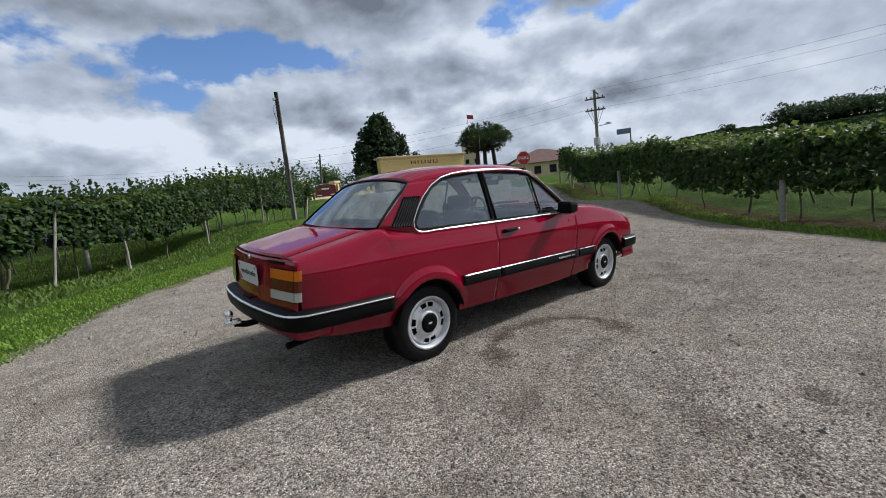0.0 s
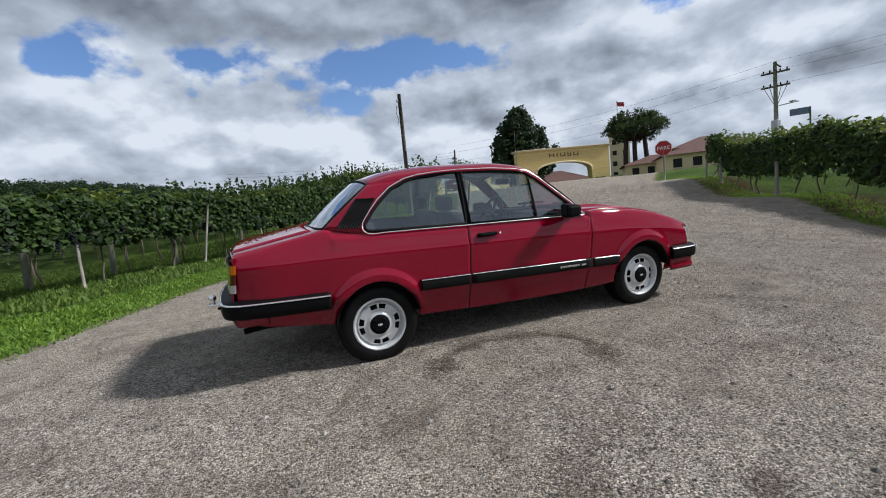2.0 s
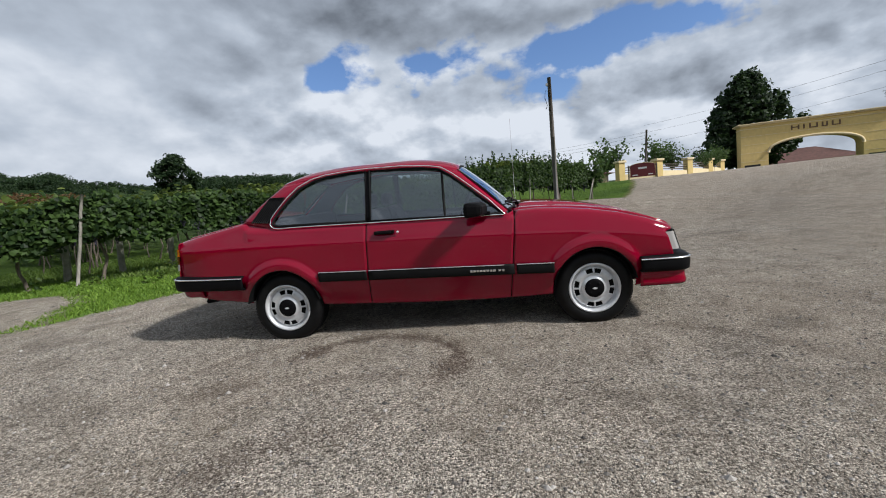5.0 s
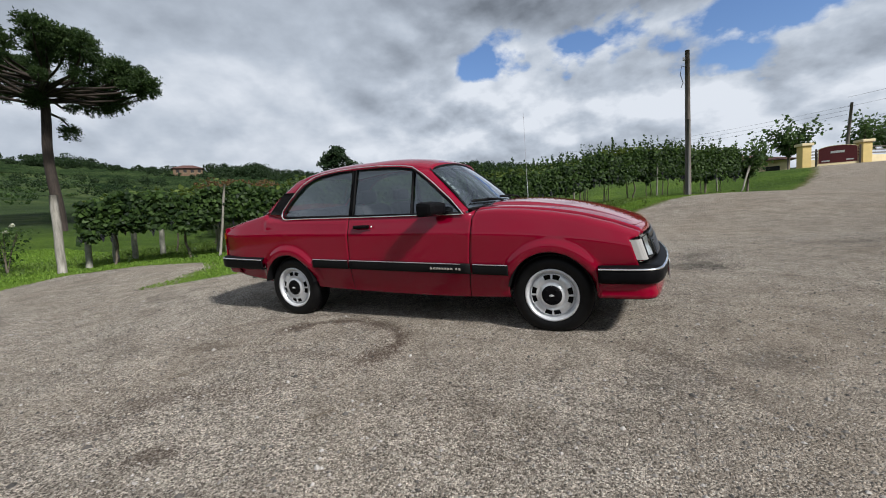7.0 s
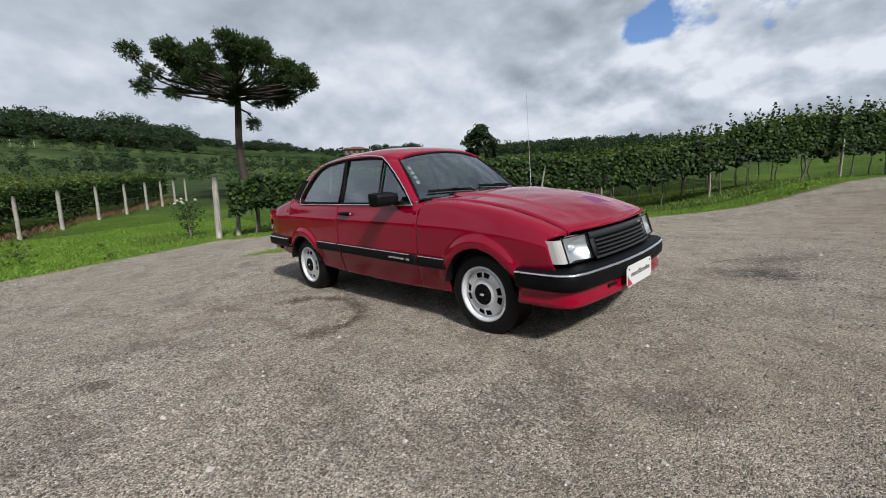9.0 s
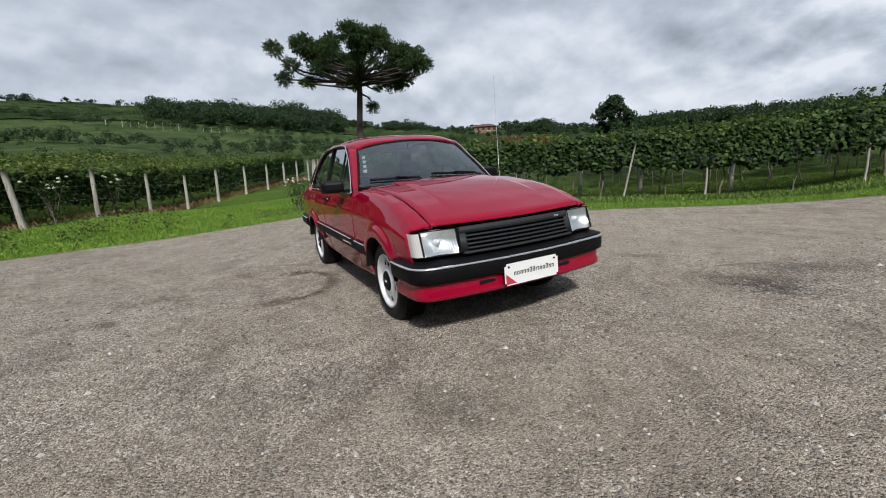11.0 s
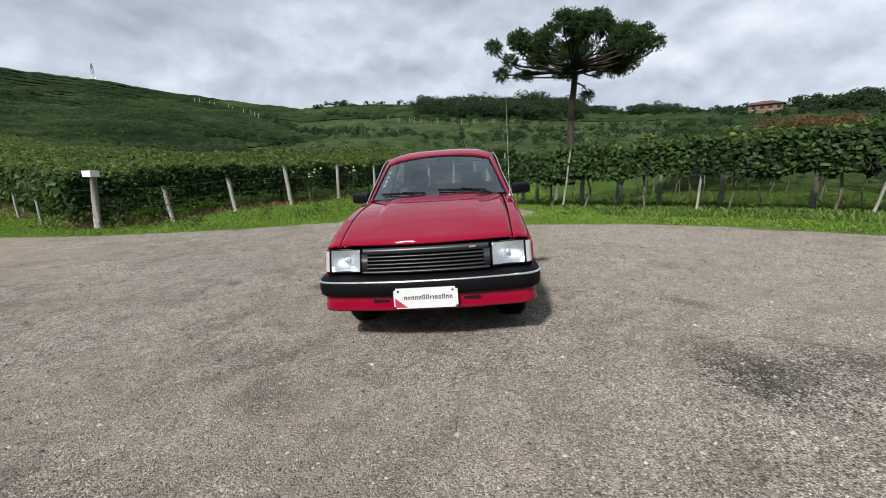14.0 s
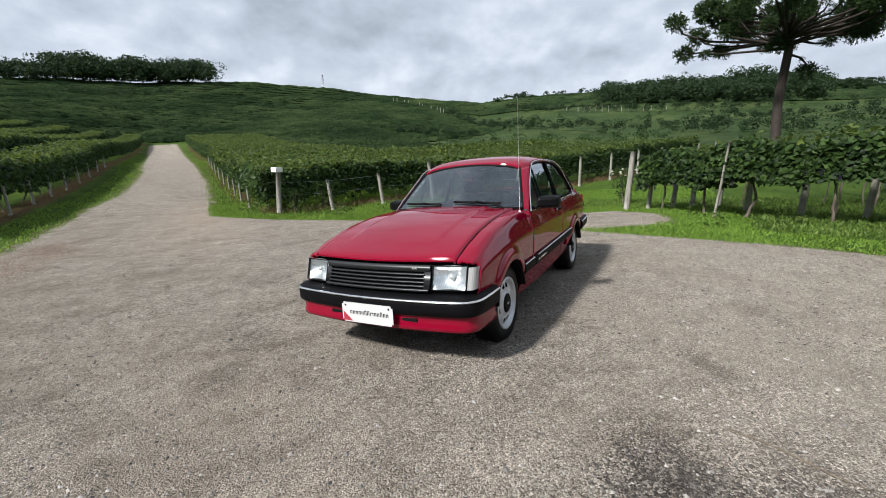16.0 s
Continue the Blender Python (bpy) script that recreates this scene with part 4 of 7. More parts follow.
def roof_point(s, y):
    """Roof surface at lengthwise x = s and fraction y of the half-width."""
    zc = ROOF_C(s)
    ze, ye = ROOF_E(s), ROOF_Y(s)
    return s, ye * y, zc - (zc - ze) * (0.35 * abs(y) ** 2 + 0.65 * abs(y) ** 6)


ROOF_C = smooth_table([(-1.17, 1.285), (-1.0, 1.333), (-.8, 1.358), (-.42, 1.364), (0, 1.350), (.15, 1.323), (.255, 1.285)])
ROOF_E = smooth_table([(-1.17, 1.240), (-1.0, 1.268), (-.8, 1.286), (-.47, 1.302), (-.1, 1.288), (.118, 1.258), (.255, 1.225)])
ROOF_Y = smooth_table([(-1.17, .500), (-1.0, .518), (-.8, .528), (-.47, .530), (-.1, .533), (.118, .535), (.255, .492)])


def pair(name, P, material, parent, label="", thick=0.0, keep=None):
    """A sheet and its mirror image as two parts."""
    obs = []
    P = np.array(P, float)
    n = np.cross(P[1:, :-1] - P[:-1, :-1], P[:-1, 1:] - P[:-1, :-1]).sum((0, 1))
    c = P.mean((0, 1))
    inward = n[1] * c[1] + n[2] * (c[2] - .7) < 0
    for Q, fl in ((P, inward), (mirrored(P), not inward)):
        ob = part(name, sheet(Q, keep, flip=fl), material, parent, label)
        if thick:
            solid(ob, thick)
        obs.append(ob)
    return obs


def loft(A, B, n):
    A, B = np.array(A, float), np.array(B, float)
    t = np.linspace(0, 1, n)[None, :, None]
    return A[:, None] * (1 - t) + B[:, None] * t


def resample(pts, n):
    p = np.array(pts, float)
    s = np.concatenate([[0], np.cumsum(np.linalg.norm(np.diff(p, axis=0), axis=1))])
    u = np.linspace(0, s[-1], n)
    return np.stack([np.interp(u, s, p[:, k]) for k in range(p.shape[1])], -1)


def build_body(car):
    red, trim, rubber, chrome = CM["red"], CM["trim"], CM["rubber"], CM["chrome"]
    cols, P = side_grid()
    keep = cut_arches(P)
    kr, kf = (int(np.argmin(np.abs(cols - c))) for c in (-.495, .62))
    idx = np.arange(P.shape[0] - 1)[:, None] * np.ones((1, P.shape[1] - 1))
    is_door = (idx >= kr) & (idx < kf)
    doors = []
    for sgn in (1, -1):
        Q = P if sgn == 1 else mirrored(P)
        doors.append(solid(part("door", sheet(Q, keep & is_door, flip=sgn == -1), red, car), 0.012))
        solid(part("front_fender", sheet(Q, keep & (idx >= kf), flip=sgn == -1), red, car), 0.008)
        solid(part("rear_quarter_panel", sheet(Q, keep & (idx < kr), flip=sgn == -1), red, car), 0.008)
        for cx in (WHEEL_F, WHEEL_R):
            a = np.linspace(radians(12), radians(168), 60)
            yo = -.716 if sgn == 1 else .716
            ring = []
            for rr, yy in ((ARCH + .001, yo), (ARCH - .004, yo * .985), (ARCH - .006, yo * .95), (ARCH + .02, yo * .55)):
                z = HUB_Z + rr * np.sin(a)
                ring.append(np.stack([cx + ARCH_X * rr * np.cos(a), np.full(60, yy), z], -1))
            part("wheel_housing", sheet(np.stack(ring, 1), flip=sgn == 1), rubber, car, "black inner wheel housing")
    # bonnet
    ys = np.linspace(-.557, .557, 75)
    us = np.linspace(0, 1, 44)
    H = np.zeros((44, 75, 3))
    for i, u in enumerate(us):
        for j, y in enumerate(ys):
            x0 = .735 - .10 * (y / .56) ** 2
            x1 = float(nose(y, .668)) - .004
            x = x0 + (x1 - x0) * u
            z = float(hood_z(x)) - .016 * (abs(y) / .557) ** 2.2 + .002
            f = np.clip((.372 - abs(y)) / .022, 0, 1)
            g = np.clip((1.72 - x) / .75, 0, 1)
            z += .016 * f * f * (3 - 2 * f) * g
            if i == 0 or j in (0, 74):
                z -= .012
            H[i, j] = (x, y, z)
    H[-1, :, 2] -= .016
    H[-1, :, 0] += .002
    solid(part("bonnet", sheet(H, flip=True), red, car), 0.008)
    # black strips along bonnet and door gaps stand for the shade in them
    for j, s in ((0, -1), (74, 1)):
        part("bonnet_gap_shade", tube(bmesh.new(), [tuple(p + (0, s * .003, .006)) for p in H[1:-1, j]], .0022, 5), rubber, car)
    for sgn in (1, -1):
        for k in (kr, kf):
            part("door_gap_shade", tube(bmesh.new(), [tuple((p + (0, -.0075, 0)) * (1, sgn, 1)) for p in P[k, 3:]], .004, 5), rubber, car)
    # boot lid and rear panel
    ys = np.linspace(-.488, .488, 33)
    T = np.zeros((26, 33, 3))
    for i, u in enumerate(np.linspace(0, 1, 26)):
        for j, y in enumerate(ys):
            x0, x1 = float(tail(y, .866)) + .012, -1.612 + .03 * (y / .5) ** 2
            x = x0 + (x1 - x0) * u
            z = .869 + (x + 2.08) * .174 + .010 * (1 - (y / .49) ** 2)
            if i == 0:
                z -= .010
            if i == 25 or j in (0, 32):
                z -= .012
            T[i, j] = (x, y, z)
    solid(part("boot_lid", sheet(T, flip=True), red, car), 0.008)
    # likewise a black strip for the shaded gap beside the lid
    for j, s in ((0, -1), (32, 1)):
        part("boot_gap_shade", tube(bmesh.new(), [tuple(p + (0, s * .006, .007)) for p in T[:, j]], .0035, 5), rubber, car)
    ys = np.linspace(-.64, .64, 41)
    zs = np.array([.46, .52, .58, .62, .70, .78, .83, .852, .862])
    B = np.array([[(float(tail(y, z)) + (0.012 if z > .855 else 0), y, z - .012 * (abs(y) / .64) ** 4 * (z > .8)) for z in zs] for y in ys])
    solid(part("rear_panel", sheet(B, flip=True), red, car), 0.006)
    # shelf between lid and rear window
    ys = np.linspace(-.60, .60, 25)
    S = np.array([[(x + .03 * (y / .5) ** 2 * (1 - u), y, .949 + (x + 1.61) * .17 + .008 * (1 - (y / .5) ** 2)) for u, x in zip(np.linspace(0, 1, 5), np.linspace(-1.606, -1.50, 5))] for y in ys])
    part("rear_shelf_panel", sheet(S), red, car)
    # cowl
    ys = np.linspace(-.60, .60, 25)
    C = np.array([[(.57 + (.745 - .57) * u - .10 * (y / .56) ** 2, y, .896 + .004 * u - .012 * (y / .6) ** 2) for u in np.linspace(0, 1, 5)] for y in ys])
    part("cowl", sheet(C), red, car)
    for k in (-1, 1):
        bm = bmesh.new()
        for q in range(5):
            yy = k * .33 + (q - 2) * .055
            box(bm, .60, .68, yy - .018, yy + .018, .896, .906, .003)
        part("cowl_vent", bm, trim, car)
    # roof
    R = np.array([[roof_point(s, y) for y in np.linspace(-1, 1, 33)] for s in np.linspace(-1.17, .255, 40)])
    solid(part("roof", sheet(R), red, car), 0.02)
    # pillars
    A = resample([(-1.515, -.602, .965), (-1.36, -.574, 1.09), (-1.17, -.500, 1.240)], 12)
    Bq = resample(rail([(-1.225, .905)] + QUARTER[3:10]), 12)
    Cp = loft(A, Bq, 10)
    bulge = np.sin(np.linspace(0, math.pi, 10))[None, :]
    Cp[..., 1] -= .012 * bulge
    pair("rear_pillar", Cp, red, car, thick=.015)
    top = np.array([(x, -float(ROOF_Y(x)), float(ROOF_E(x))) for x in np.linspace(-1.17, .255, 40)])
    low = np.array([(-1.17 + (x + 1.17) * 1.0, -float(ROOF_Y(x)) - .006, float(ROOF_E(x)) - .016) for x in np.linspace(-1.17, .255, 40)])
    pair("roof_rail", loft(low, top, 4), red, car, thick=.012)
    Wd = resample([(.255, -.492, 1.225), (.42, -.556, 1.065), (.600, -.622, .895)], 14)
    Dd = resample([(.09, -.540, 1.255), (.19, -.562, 1.190), (.30, -.590, 1.100), (.45, -.632, .972), (.585, -.664, .866)], 14)
    Ap = loft(Dd, Wd, 6)
    Ap[..., 1] -= .006 * np.sin(np.linspace(0, math.pi, 6))[None, :]
    pair("front_pillar", Ap, red, car, thick=.015)
    # centre pillar
    zz = np.linspace(.895, 1.288, 9)
    Pb = np.array([[(-.487 + .042 * u, -float(window_y(z)) - .004, z) for u in (0, .45, .55, 1)] for z in zz])
    Pb[:, 1:3, 1] += .006
    pair("centre_pillar", Pb, trim, car, "black door pillar", thick=.02)
    # side glass, rubbers and bright surround
    for sgn in (1, -1):
        f = np.array((1, sgn, 1.0))
        for outline, label in ((QUARTER, "rear side window"), (DOORW, "door window")):
            pts = np.array(rail(outline)) + (0, .010, 0)
            ob = part("side_window", fan(bmesh.new(), pts * f, sgn == 1), CM["glass"], car, "tinted " + label)
            ob.visible_shadow = False
            part("window_rubber", tube(bmesh.new(), [tuple(p) for p in (np.array(rail(outline)) + (0, -.001, 0)) * f], .011, 6, True), rubber, car)
        ring = [(-.465, .889), (-.80, .898), (-1.10, .904), (-1.185, .902), (-1.232, .910), (-1.258, .938), (-1.255, .975), (-1.232, 1.010), (-1.185, 1.068), (-1.118, 1.138), (-1.026, 1.212), (-.912, 1.264), (-.80, 1.287), (-.64, 1.300), (-.47, 1.305), (-.2, 1.300), (.0, 1.283), (.115, 1.262), (.205, 1.205), (.315, 1.115), (.465, .985), (.578, .866), (.30, .874)]
        pts = resample(rail(ring + [ring[0]]), 170)[:-1]
        pts[:, 1] -= .012 + .010 * np.clip((pts[:, 2] - 1.12) / .1, 0, 1)
        part("bright_window_surround", tube(bmesh.new(), [tuple(p) for p in pts * f], .0048, 6, True), chrome, car, "chrome window surround")
        bar = rail([(.122, 1.232), (.128, .885)])
        part("quarter_light_bar", tube(bmesh.new(), [tuple((np.array(p) + (0, -.004, 0)) * f) for p in bar], .009, 6), rubber, car)
    # vents in the rear pillar
    for sgn in (1, -1):
        f = np.array((1, sgn, 1.0))
        quad = np.array([(-1.425, .964), (-1.270, 1.146), (-1.140, 1.142), (-1.275, .952)])
        fine = loft(resample(A, 60), resample(Bq, 60), 40).reshape(-1, 3)

        def on_pillar(u, v):
            """Vent point, u across and v up, laid on the pillar."""
            x, z = (quad[0] * (1 - v) + quad[1] * v) * (1 - u) + (quad[3] * (1 - v) + quad[2] * v) * u
            k = np.argmin((fine[:, 0] - x) ** 2 + (fine[:, 2] - z) ** 2)
            return np.array((x, fine[k, 1] - .014, z))
        G = np.array([[on_pillar(u, v) for u in np.linspace(0, 1, 9)] for v in np.linspace(0, 1, 7)])
        for _ in range(3):
            G[1:-1, 1:-1, 1] = .25 * (G[:-2, 1:-1, 1] + G[2:, 1:-1, 1] + G[1:-1, :-2, 1] + G[1:-1, 2:, 1])
        vent = part("pillar_vent", sheet(G * f, flip=sgn == -1), trim, car, "black slatted pillar vent")
        solid(vent, .012, 0)
        for q in range(8):
            line = [tuple((G[k, q] * .5 + G[k, q + 1] * .5 + (0, -.005, 0)) * f) for k in range(7)]
            part("slat", tube(bmesh.new(), line, .0065, 6), rubber, vent)
    # windscreen and rear window
    n = 17
    yb, yt = np.linspace(-.615, .615, n), np.linspace(-.487, .487, n)
    base = np.stack([.690 - .095 * (yb / .615) ** 2, yb, .905 - .008 * (yb / .615) ** 2], -1)
    head = np.stack([.262 - .022 * (yt / .487) ** 2, yt, 1.277 - .050 * (yt / .487) ** 2], -1)
    Wg = loft(base, head, 9)
    Wg[..., 0] += .018 * np.sin(np.linspace(0, math.pi, 9))[None, :]
    ob = part("windscreen", sheet(Wg), CM["glass"], car, "tinted windscreen")
    ob.visible_shadow = False
    rim = [tuple(p) for p in np.concatenate([Wg[:, 0], Wg[-1, 1:], Wg[::-1, -1][1:], Wg[0, ::-1][1:-1]])]
    part("windscreen_rubber", tube(bmesh.new(), rim, .010, 6, True), rubber, car)
    yb, yt = np.linspace(-.592, .592, n), np.linspace(-.490, .490, n)
    base = np.stack([-1.575 + .06 * (yb / .592) ** 2, yb, .957 + .008 * (yb / .592) ** 2], -1)
    head = np.stack([-1.180 + .015 * (yt / .49) ** 2, yt, 1.280 - .042 * (yt / .49) ** 2], -1)
    Rg = loft(base, head, 9)
    Rg[..., 0] -= .012 * np.sin(np.linspace(0, math.pi, 9))[None, :]
    ob = part("rear_window", sheet(Rg, flip=True), CM["glass"], car, "tinted rear window")
    ob.visible_shadow = False
    rim = [tuple(p) for p in np.concatenate([Rg[:, 0], Rg[-1, 1:], Rg[::-1, -1][1:], Rg[0, ::-1][1:-1]])]
    part("rear_window_rubber", tube(bmesh.new(), rim, .009, 6, True), rubber, car)
    # floor pan and bulkheads, all dark
    bm = bmesh.new()
    box(bm, -1.45, 1.60, -.42, .42, .25, .30)
    box(bm, -.85, .85, -.60, .60, .25, .32)
    box(bm, .62, .70, -.60, .60, .30, .88)
    box(bm, -2.02, -1.45, -.52, .52, .44, .62)
    box(bm, -1.50, -.90, -.50, .50, .30, .62)
    box(bm, .80, 1.70, -.40, .40, .30, .60)
    part("underbody", bm, rubber, car)
    return doors


def swept(path, section, bm=None):
    """A section of (outward, z) points carried along a plan path of (x, y, dx, dy) rows."""
    P = np.array([[(x + o * dx, y + o * dy, z) for o, z in section] for x, y, dx, dy in path])
    return P


def bumper_path(front):
    """Plan of a bumper, from the right-hand arch round to the left-hand one."""
    if front:
        half = [(1.512, .705), (1.60, .706), (1.70, .704), (1.775, .698), (1.815, .683), (1.845, .655), (1.865, .60), (1.885, .48), (1.905, .30), (1.915, .15), (1.918, 0)]
    else:
        half = [(-1.520, .700), (-1.65, .696), (-1.80, .690), (-1.95, .682), (-2.06, .672), (-2.115, .650), (-2.145, .615), (-2.165, .54), (-2.185, .38), (-2.20, .18), (-2.205, 0)]
    right = np.array([(x, -y) for x, y in half])
    pts = np.concatenate([right, np.array(half)[::-1][1:]])
    pts = resample(pts, 90)
    d = np.gradient(pts, axis=0)
    d /= np.linalg.norm(d, axis=1, keepdims=True)
    nrm = np.stack([d[:, 1], -d[:, 0]], -1) * (1 if front else -1)
    return np.column_stack([pts, nrm])


def build_trim(car):
    red, trim, rubber, chrome = CM["red"], CM["trim"], CM["rubber"], CM["chrome"]

    def strip_z(x):
        return .516 - .0305 * x
    # bumpers with their bright line
    for front, zo in ((True, 0.0), (False, .098)):
        path = bumper_path(front)
        sec = [(-.02, .366), (.012, .362), (.026, .372), (.030, .40), (.030, .435), (.024, .462), (.010, .474), (-.03, .482), (-.09, .488)]
        P = swept(path, [(o, z + zo) for o, z in sec])
        if not front:
            P[..., 2] += -.0305 * (P[..., 0:1][..., 0] + 2.15) * 1.0
        else:
            P[..., 2] += -.012 * (P[..., 0] - 1.9)
        bump = part("front_bumper" if front else "rear_bumper", sheet(P, flip=not front), trim, car, "black plastic bumper with a bright line")
        solid(bump, .01)
        L = swept(path, [(.024, .452 + zo), (.0325, .453 + zo), (.035, .4575 + zo), (.0325, .462 + zo), (.021, .464 + zo)])
        L[..., 2] += -.0305 * (L[..., 0] + 2.15) if not front else -.012 * (L[..., 0] - 1.9)
        part("bright_line", sheet(L, flip=not front), chrome, bump, "thin chrome line")
    # front apron
    path = bumper_path(True)
    sec = [(-.005, .372), (-.012, .355), (-.014, .315), (-.006, .290), (-.004, .274), (-.02, .268)]
    Q = swept(path, sec)
    ap = part("front_apron", sheet(Q), red, car)
    solid(ap, .01)
    part("apron_lip", sheet(swept(path, [(-.010, .274), (-.002, .270), (-.002, .262), (-.03, .258)])), rubber, car, "black rubber lip")
    for s in (-1, 1):
        bm = bmesh.new()
        xs = 1.905
        box(bm, xs - .05, xs + .001, min(s * .19, s * .34), max(s * .19, s * .34), .318, .340, .004)
        slot = part("apron_slot", bm, rubber, car, "dark air slot in the apron")
    # rear apron below the bumper
    path = bumper_path(False)
    sec = [(-.012, .475), (-.020, .455), (-.028, .42), (-.040, .395), (-.075, .385)]
    Q = swept(path[14:-14], sec)
    solid(part("rear_apron", sheet(Q), red, car), .01)
    # side mouldings
    for sgn in (1, -1):
        f = np.array((1, sgn, 1.0))
        for x0, x1 in ((-.895, -.508), (-.492, .615), (.632, .905)):
            xs = np.linspace(x0, x1, 24)
            sec = [(-.004, 0), (.012, -.003), (.016, -.012), (.016, -.068), (.010, -.078), (-.004, -.080)]
            P = np.array([[(x, -(float(side_w(x)) + .003 + o), strip_z(x) + dz) for o, dz in sec] for x in xs])
            m = part("side_moulding", sheet(P * f, flip=sgn == 1), rubber, car, "black rubbing strip with a bright line")
            solid(m, .004)
            xe = x1 if x1 != .615 else .54
            xs = np.linspace(x0 + .004, xe, 20)
            L = np.array([[(x, -(float(side_w(x)) + .003 + o), strip_z(x) + dz) for o, dz in ((.008, .0005), (.0175, -.0005), (.0200, -.0035), (.0180, -.0070), (.010, -.008))] for x in xs])
            part("bright_line", sheet(L * f, flip=sgn == 1), chrome, m, "thin chrome line")
        # model lettering on the moulding, unlettered
        x = .285
        for k in range(10):
            if k == 8:
                x += .016
            bm = bmesh.new()
            y = (.7205, .726)
            box(bm, x, x + .019, *((-y[1], -y[0]) if sgn == 1 else y), strip_z(x) - .050, strip_z(x) - .034, .001)
            part("badge_bar", bm, chrome, car, "small silver badge bar")
            x += .0245
        # handle, lock, mirror
        bm = bmesh.new()
        box(bm, -.418, -.262, -.712, -.690, .795, .822, .006)
        box(bm, -.405, -.285, -.727, -.706, .799, .816, .006)
        if sgn == -1:
            for v in bm.verts:
                v.co.y *= -1
        part("door_handle", bm, trim, car, "black door handle")
        bm = bmesh.new()
        revolve(bm, [(0, -.006), (.009, -.006), (.010, 0)], 14, (-.235, -.703, .806))
        if sgn == -1:
            for v in bm.verts:
                v.co.y *= -1
        part("door_lock", bm, chrome, car, "chrome key lock")
        bm = bmesh.new()
        box(bm, .325, .455, -.862, -.690, .866, .982, .030)
        for v in bm.verts:
            k = np.clip((v.co.x - .325) / .13, 0, 1)
            v.co.z = .922 + (v.co.z - .922) * (1 - .28 * k)
            v.co.x -= .045 * (-(v.co.y) - .69) / .15
        box(bm, .37, .47, -.70, -.645, .870, .900, .01)
        if sgn == -1:
            for v in bm.verts:
                v.co.y *= -1
        mir = part("door_mirror", bm, trim, car, "black plastic door mirror")
        bm = bmesh.new()
        fan(bm, [(.3235, -.71 * sgn, .886), (.3235 - .032, -.835 * sgn, .886), (.3235 - .032, -.835 * sgn, .964), (.3235, -.71 * sgn, .964)])
        part("mirror_glass", bm, CM["chrome"], mir, "mirror glass")


def build_lamps(car):
    trim, chrome, rubber = CM["trim"], CM["chrome"], CM["rubber"]

    def panel(y0, y1, z0, z1, ny, nz, off, face=nose, sgn=1):
        return np.array([[(float(face(y, z)) + off, y, z) for z in np.linspace(z0, z1, nz)] for y in np.linspace(y0, y1, ny)])
    # dark tray behind the front
    part("front_panel", sheet(panel(-.64, .64, .47, .655, 40, 8, -.09)), rubber, car, "black front panel")
    for s in (-1, 1):
        a, b = sorted((s * .424, s * .632))
        P = panel(a, b, .512, .652, 12, 10, .004)
        P[1:-1, 1:-1, 0] += .008
        lamp = part("headlamp", sheet(P), CM["lamp"], car, "clear rectangular headlamp")
        rim = np.concatenate([P[:, 0], P[-1, 1:], P[::-1, -1][1:], P[0, ::-1][1:-1]])
        part("headlamp_rim", tube(bmesh.new(), [tuple(p) for p in rim], .0035, 6, True), rubber, lamp, "thin black rim")
        # concave reflector and bulb shield behind the glass
        cy = s * .528
        B = panel(a, b, .512, .652, 15, 11, -.004)
        u = np.linspace(-1, 1, 15)[:, None]
        v = np.linspace(-1, 1, 11)[None, :]
        B[..., 0] -= .055 * np.clip(1 - (u ** 2 * .9 + v ** 2 * .55), 0, 1)
        part("reflector", sheet(B), CM["bowl"], lamp, "silver lamp reflector")
        bm = bmesh.new()
        revolve(bm, [(0, -.012), (.014, -.010), (.018, 0), (.018, .02)], 16)
        bmesh.ops.rotate(bm, verts=bm.verts[:], cent=(0, 0, 0), matrix=Matrix.Rotation(radians(90), 3, "Z"))
        bmesh.ops.translate(bm, verts=bm.verts[:], vec=(float(nose(cy, .582)) - .028, cy, .582))
        part("bulb_shield", bm, CM["steel"], lamp, "silver bulb shield")
        part("lamp_joint", tube(bmesh.new(), [(float(nose(.636, z)) + .006, s * .636, z) for z in (.512, .58, .652)], .005, 5), rubber, car)
        # indicator round the corner
        ys = [s * y for y in (.640, .660, .674, .681, .684)]
        xs = [0, -.004, -.014, -.034, -.062]
        P = np.array([[(float(nose(y if abs(y) < .685 else s * .685, z)) + .004 + dx + (.0 if dx > -.04 else (.655 - z) * .0), y, z) for z in np.linspace(.515, .645, 8)] for y, dx in zip(ys, xs)])
        part("front_indicator", sheet(P, flip=s == -1), CM["turn"], car, "clear corner indicator")
    # grille
    P = panel(-.412, .412, .505, .655, 40, 4, -.008)
    gr = part("grille", sheet(P), trim, car, "black plastic grille with slats")
    fr = panel(-.412, .412, .505, .655, 40, 2, .0)

    def bar(z0, z1, o0, o1, y0=-.405, y1=.405):
        ys = np.linspace(y0, y1, 36)
        zs = [z0, z0, z1, z1, z0]
        os_ = [o0, o1, o1, o0, o0]
        return np.array([[(float(nose(y, z)) + o, y, z) for z, o in zip(zs, os_)] for y in ys])
    for z in (.533, .556, .579, .602):
        part("grille_slat", sheet(bar(z - .0045, z + .0045, -.004, .018, -.375, .375)), CM["grille"], gr, "grey plastic slat")
    part("grille_top_bar", sheet(bar(.618, .655, -.002, .010)), CM["grille"], gr, "grey plastic frame bar")
    part("grille_bottom_bar", sheet(bar(.502, .516, -.002, .018)), CM["grille"], gr, "grey plastic frame bar")
    for s in (-1, 1):
        a, b = sorted((s * .372, s * .412))
        part("grille_end", sheet(bar(.516, .618, -.002, .012, a, b)), CM["grille"], gr, "grey plastic frame bar")
    # plain emblem on the grille
    bm = bmesh.new()
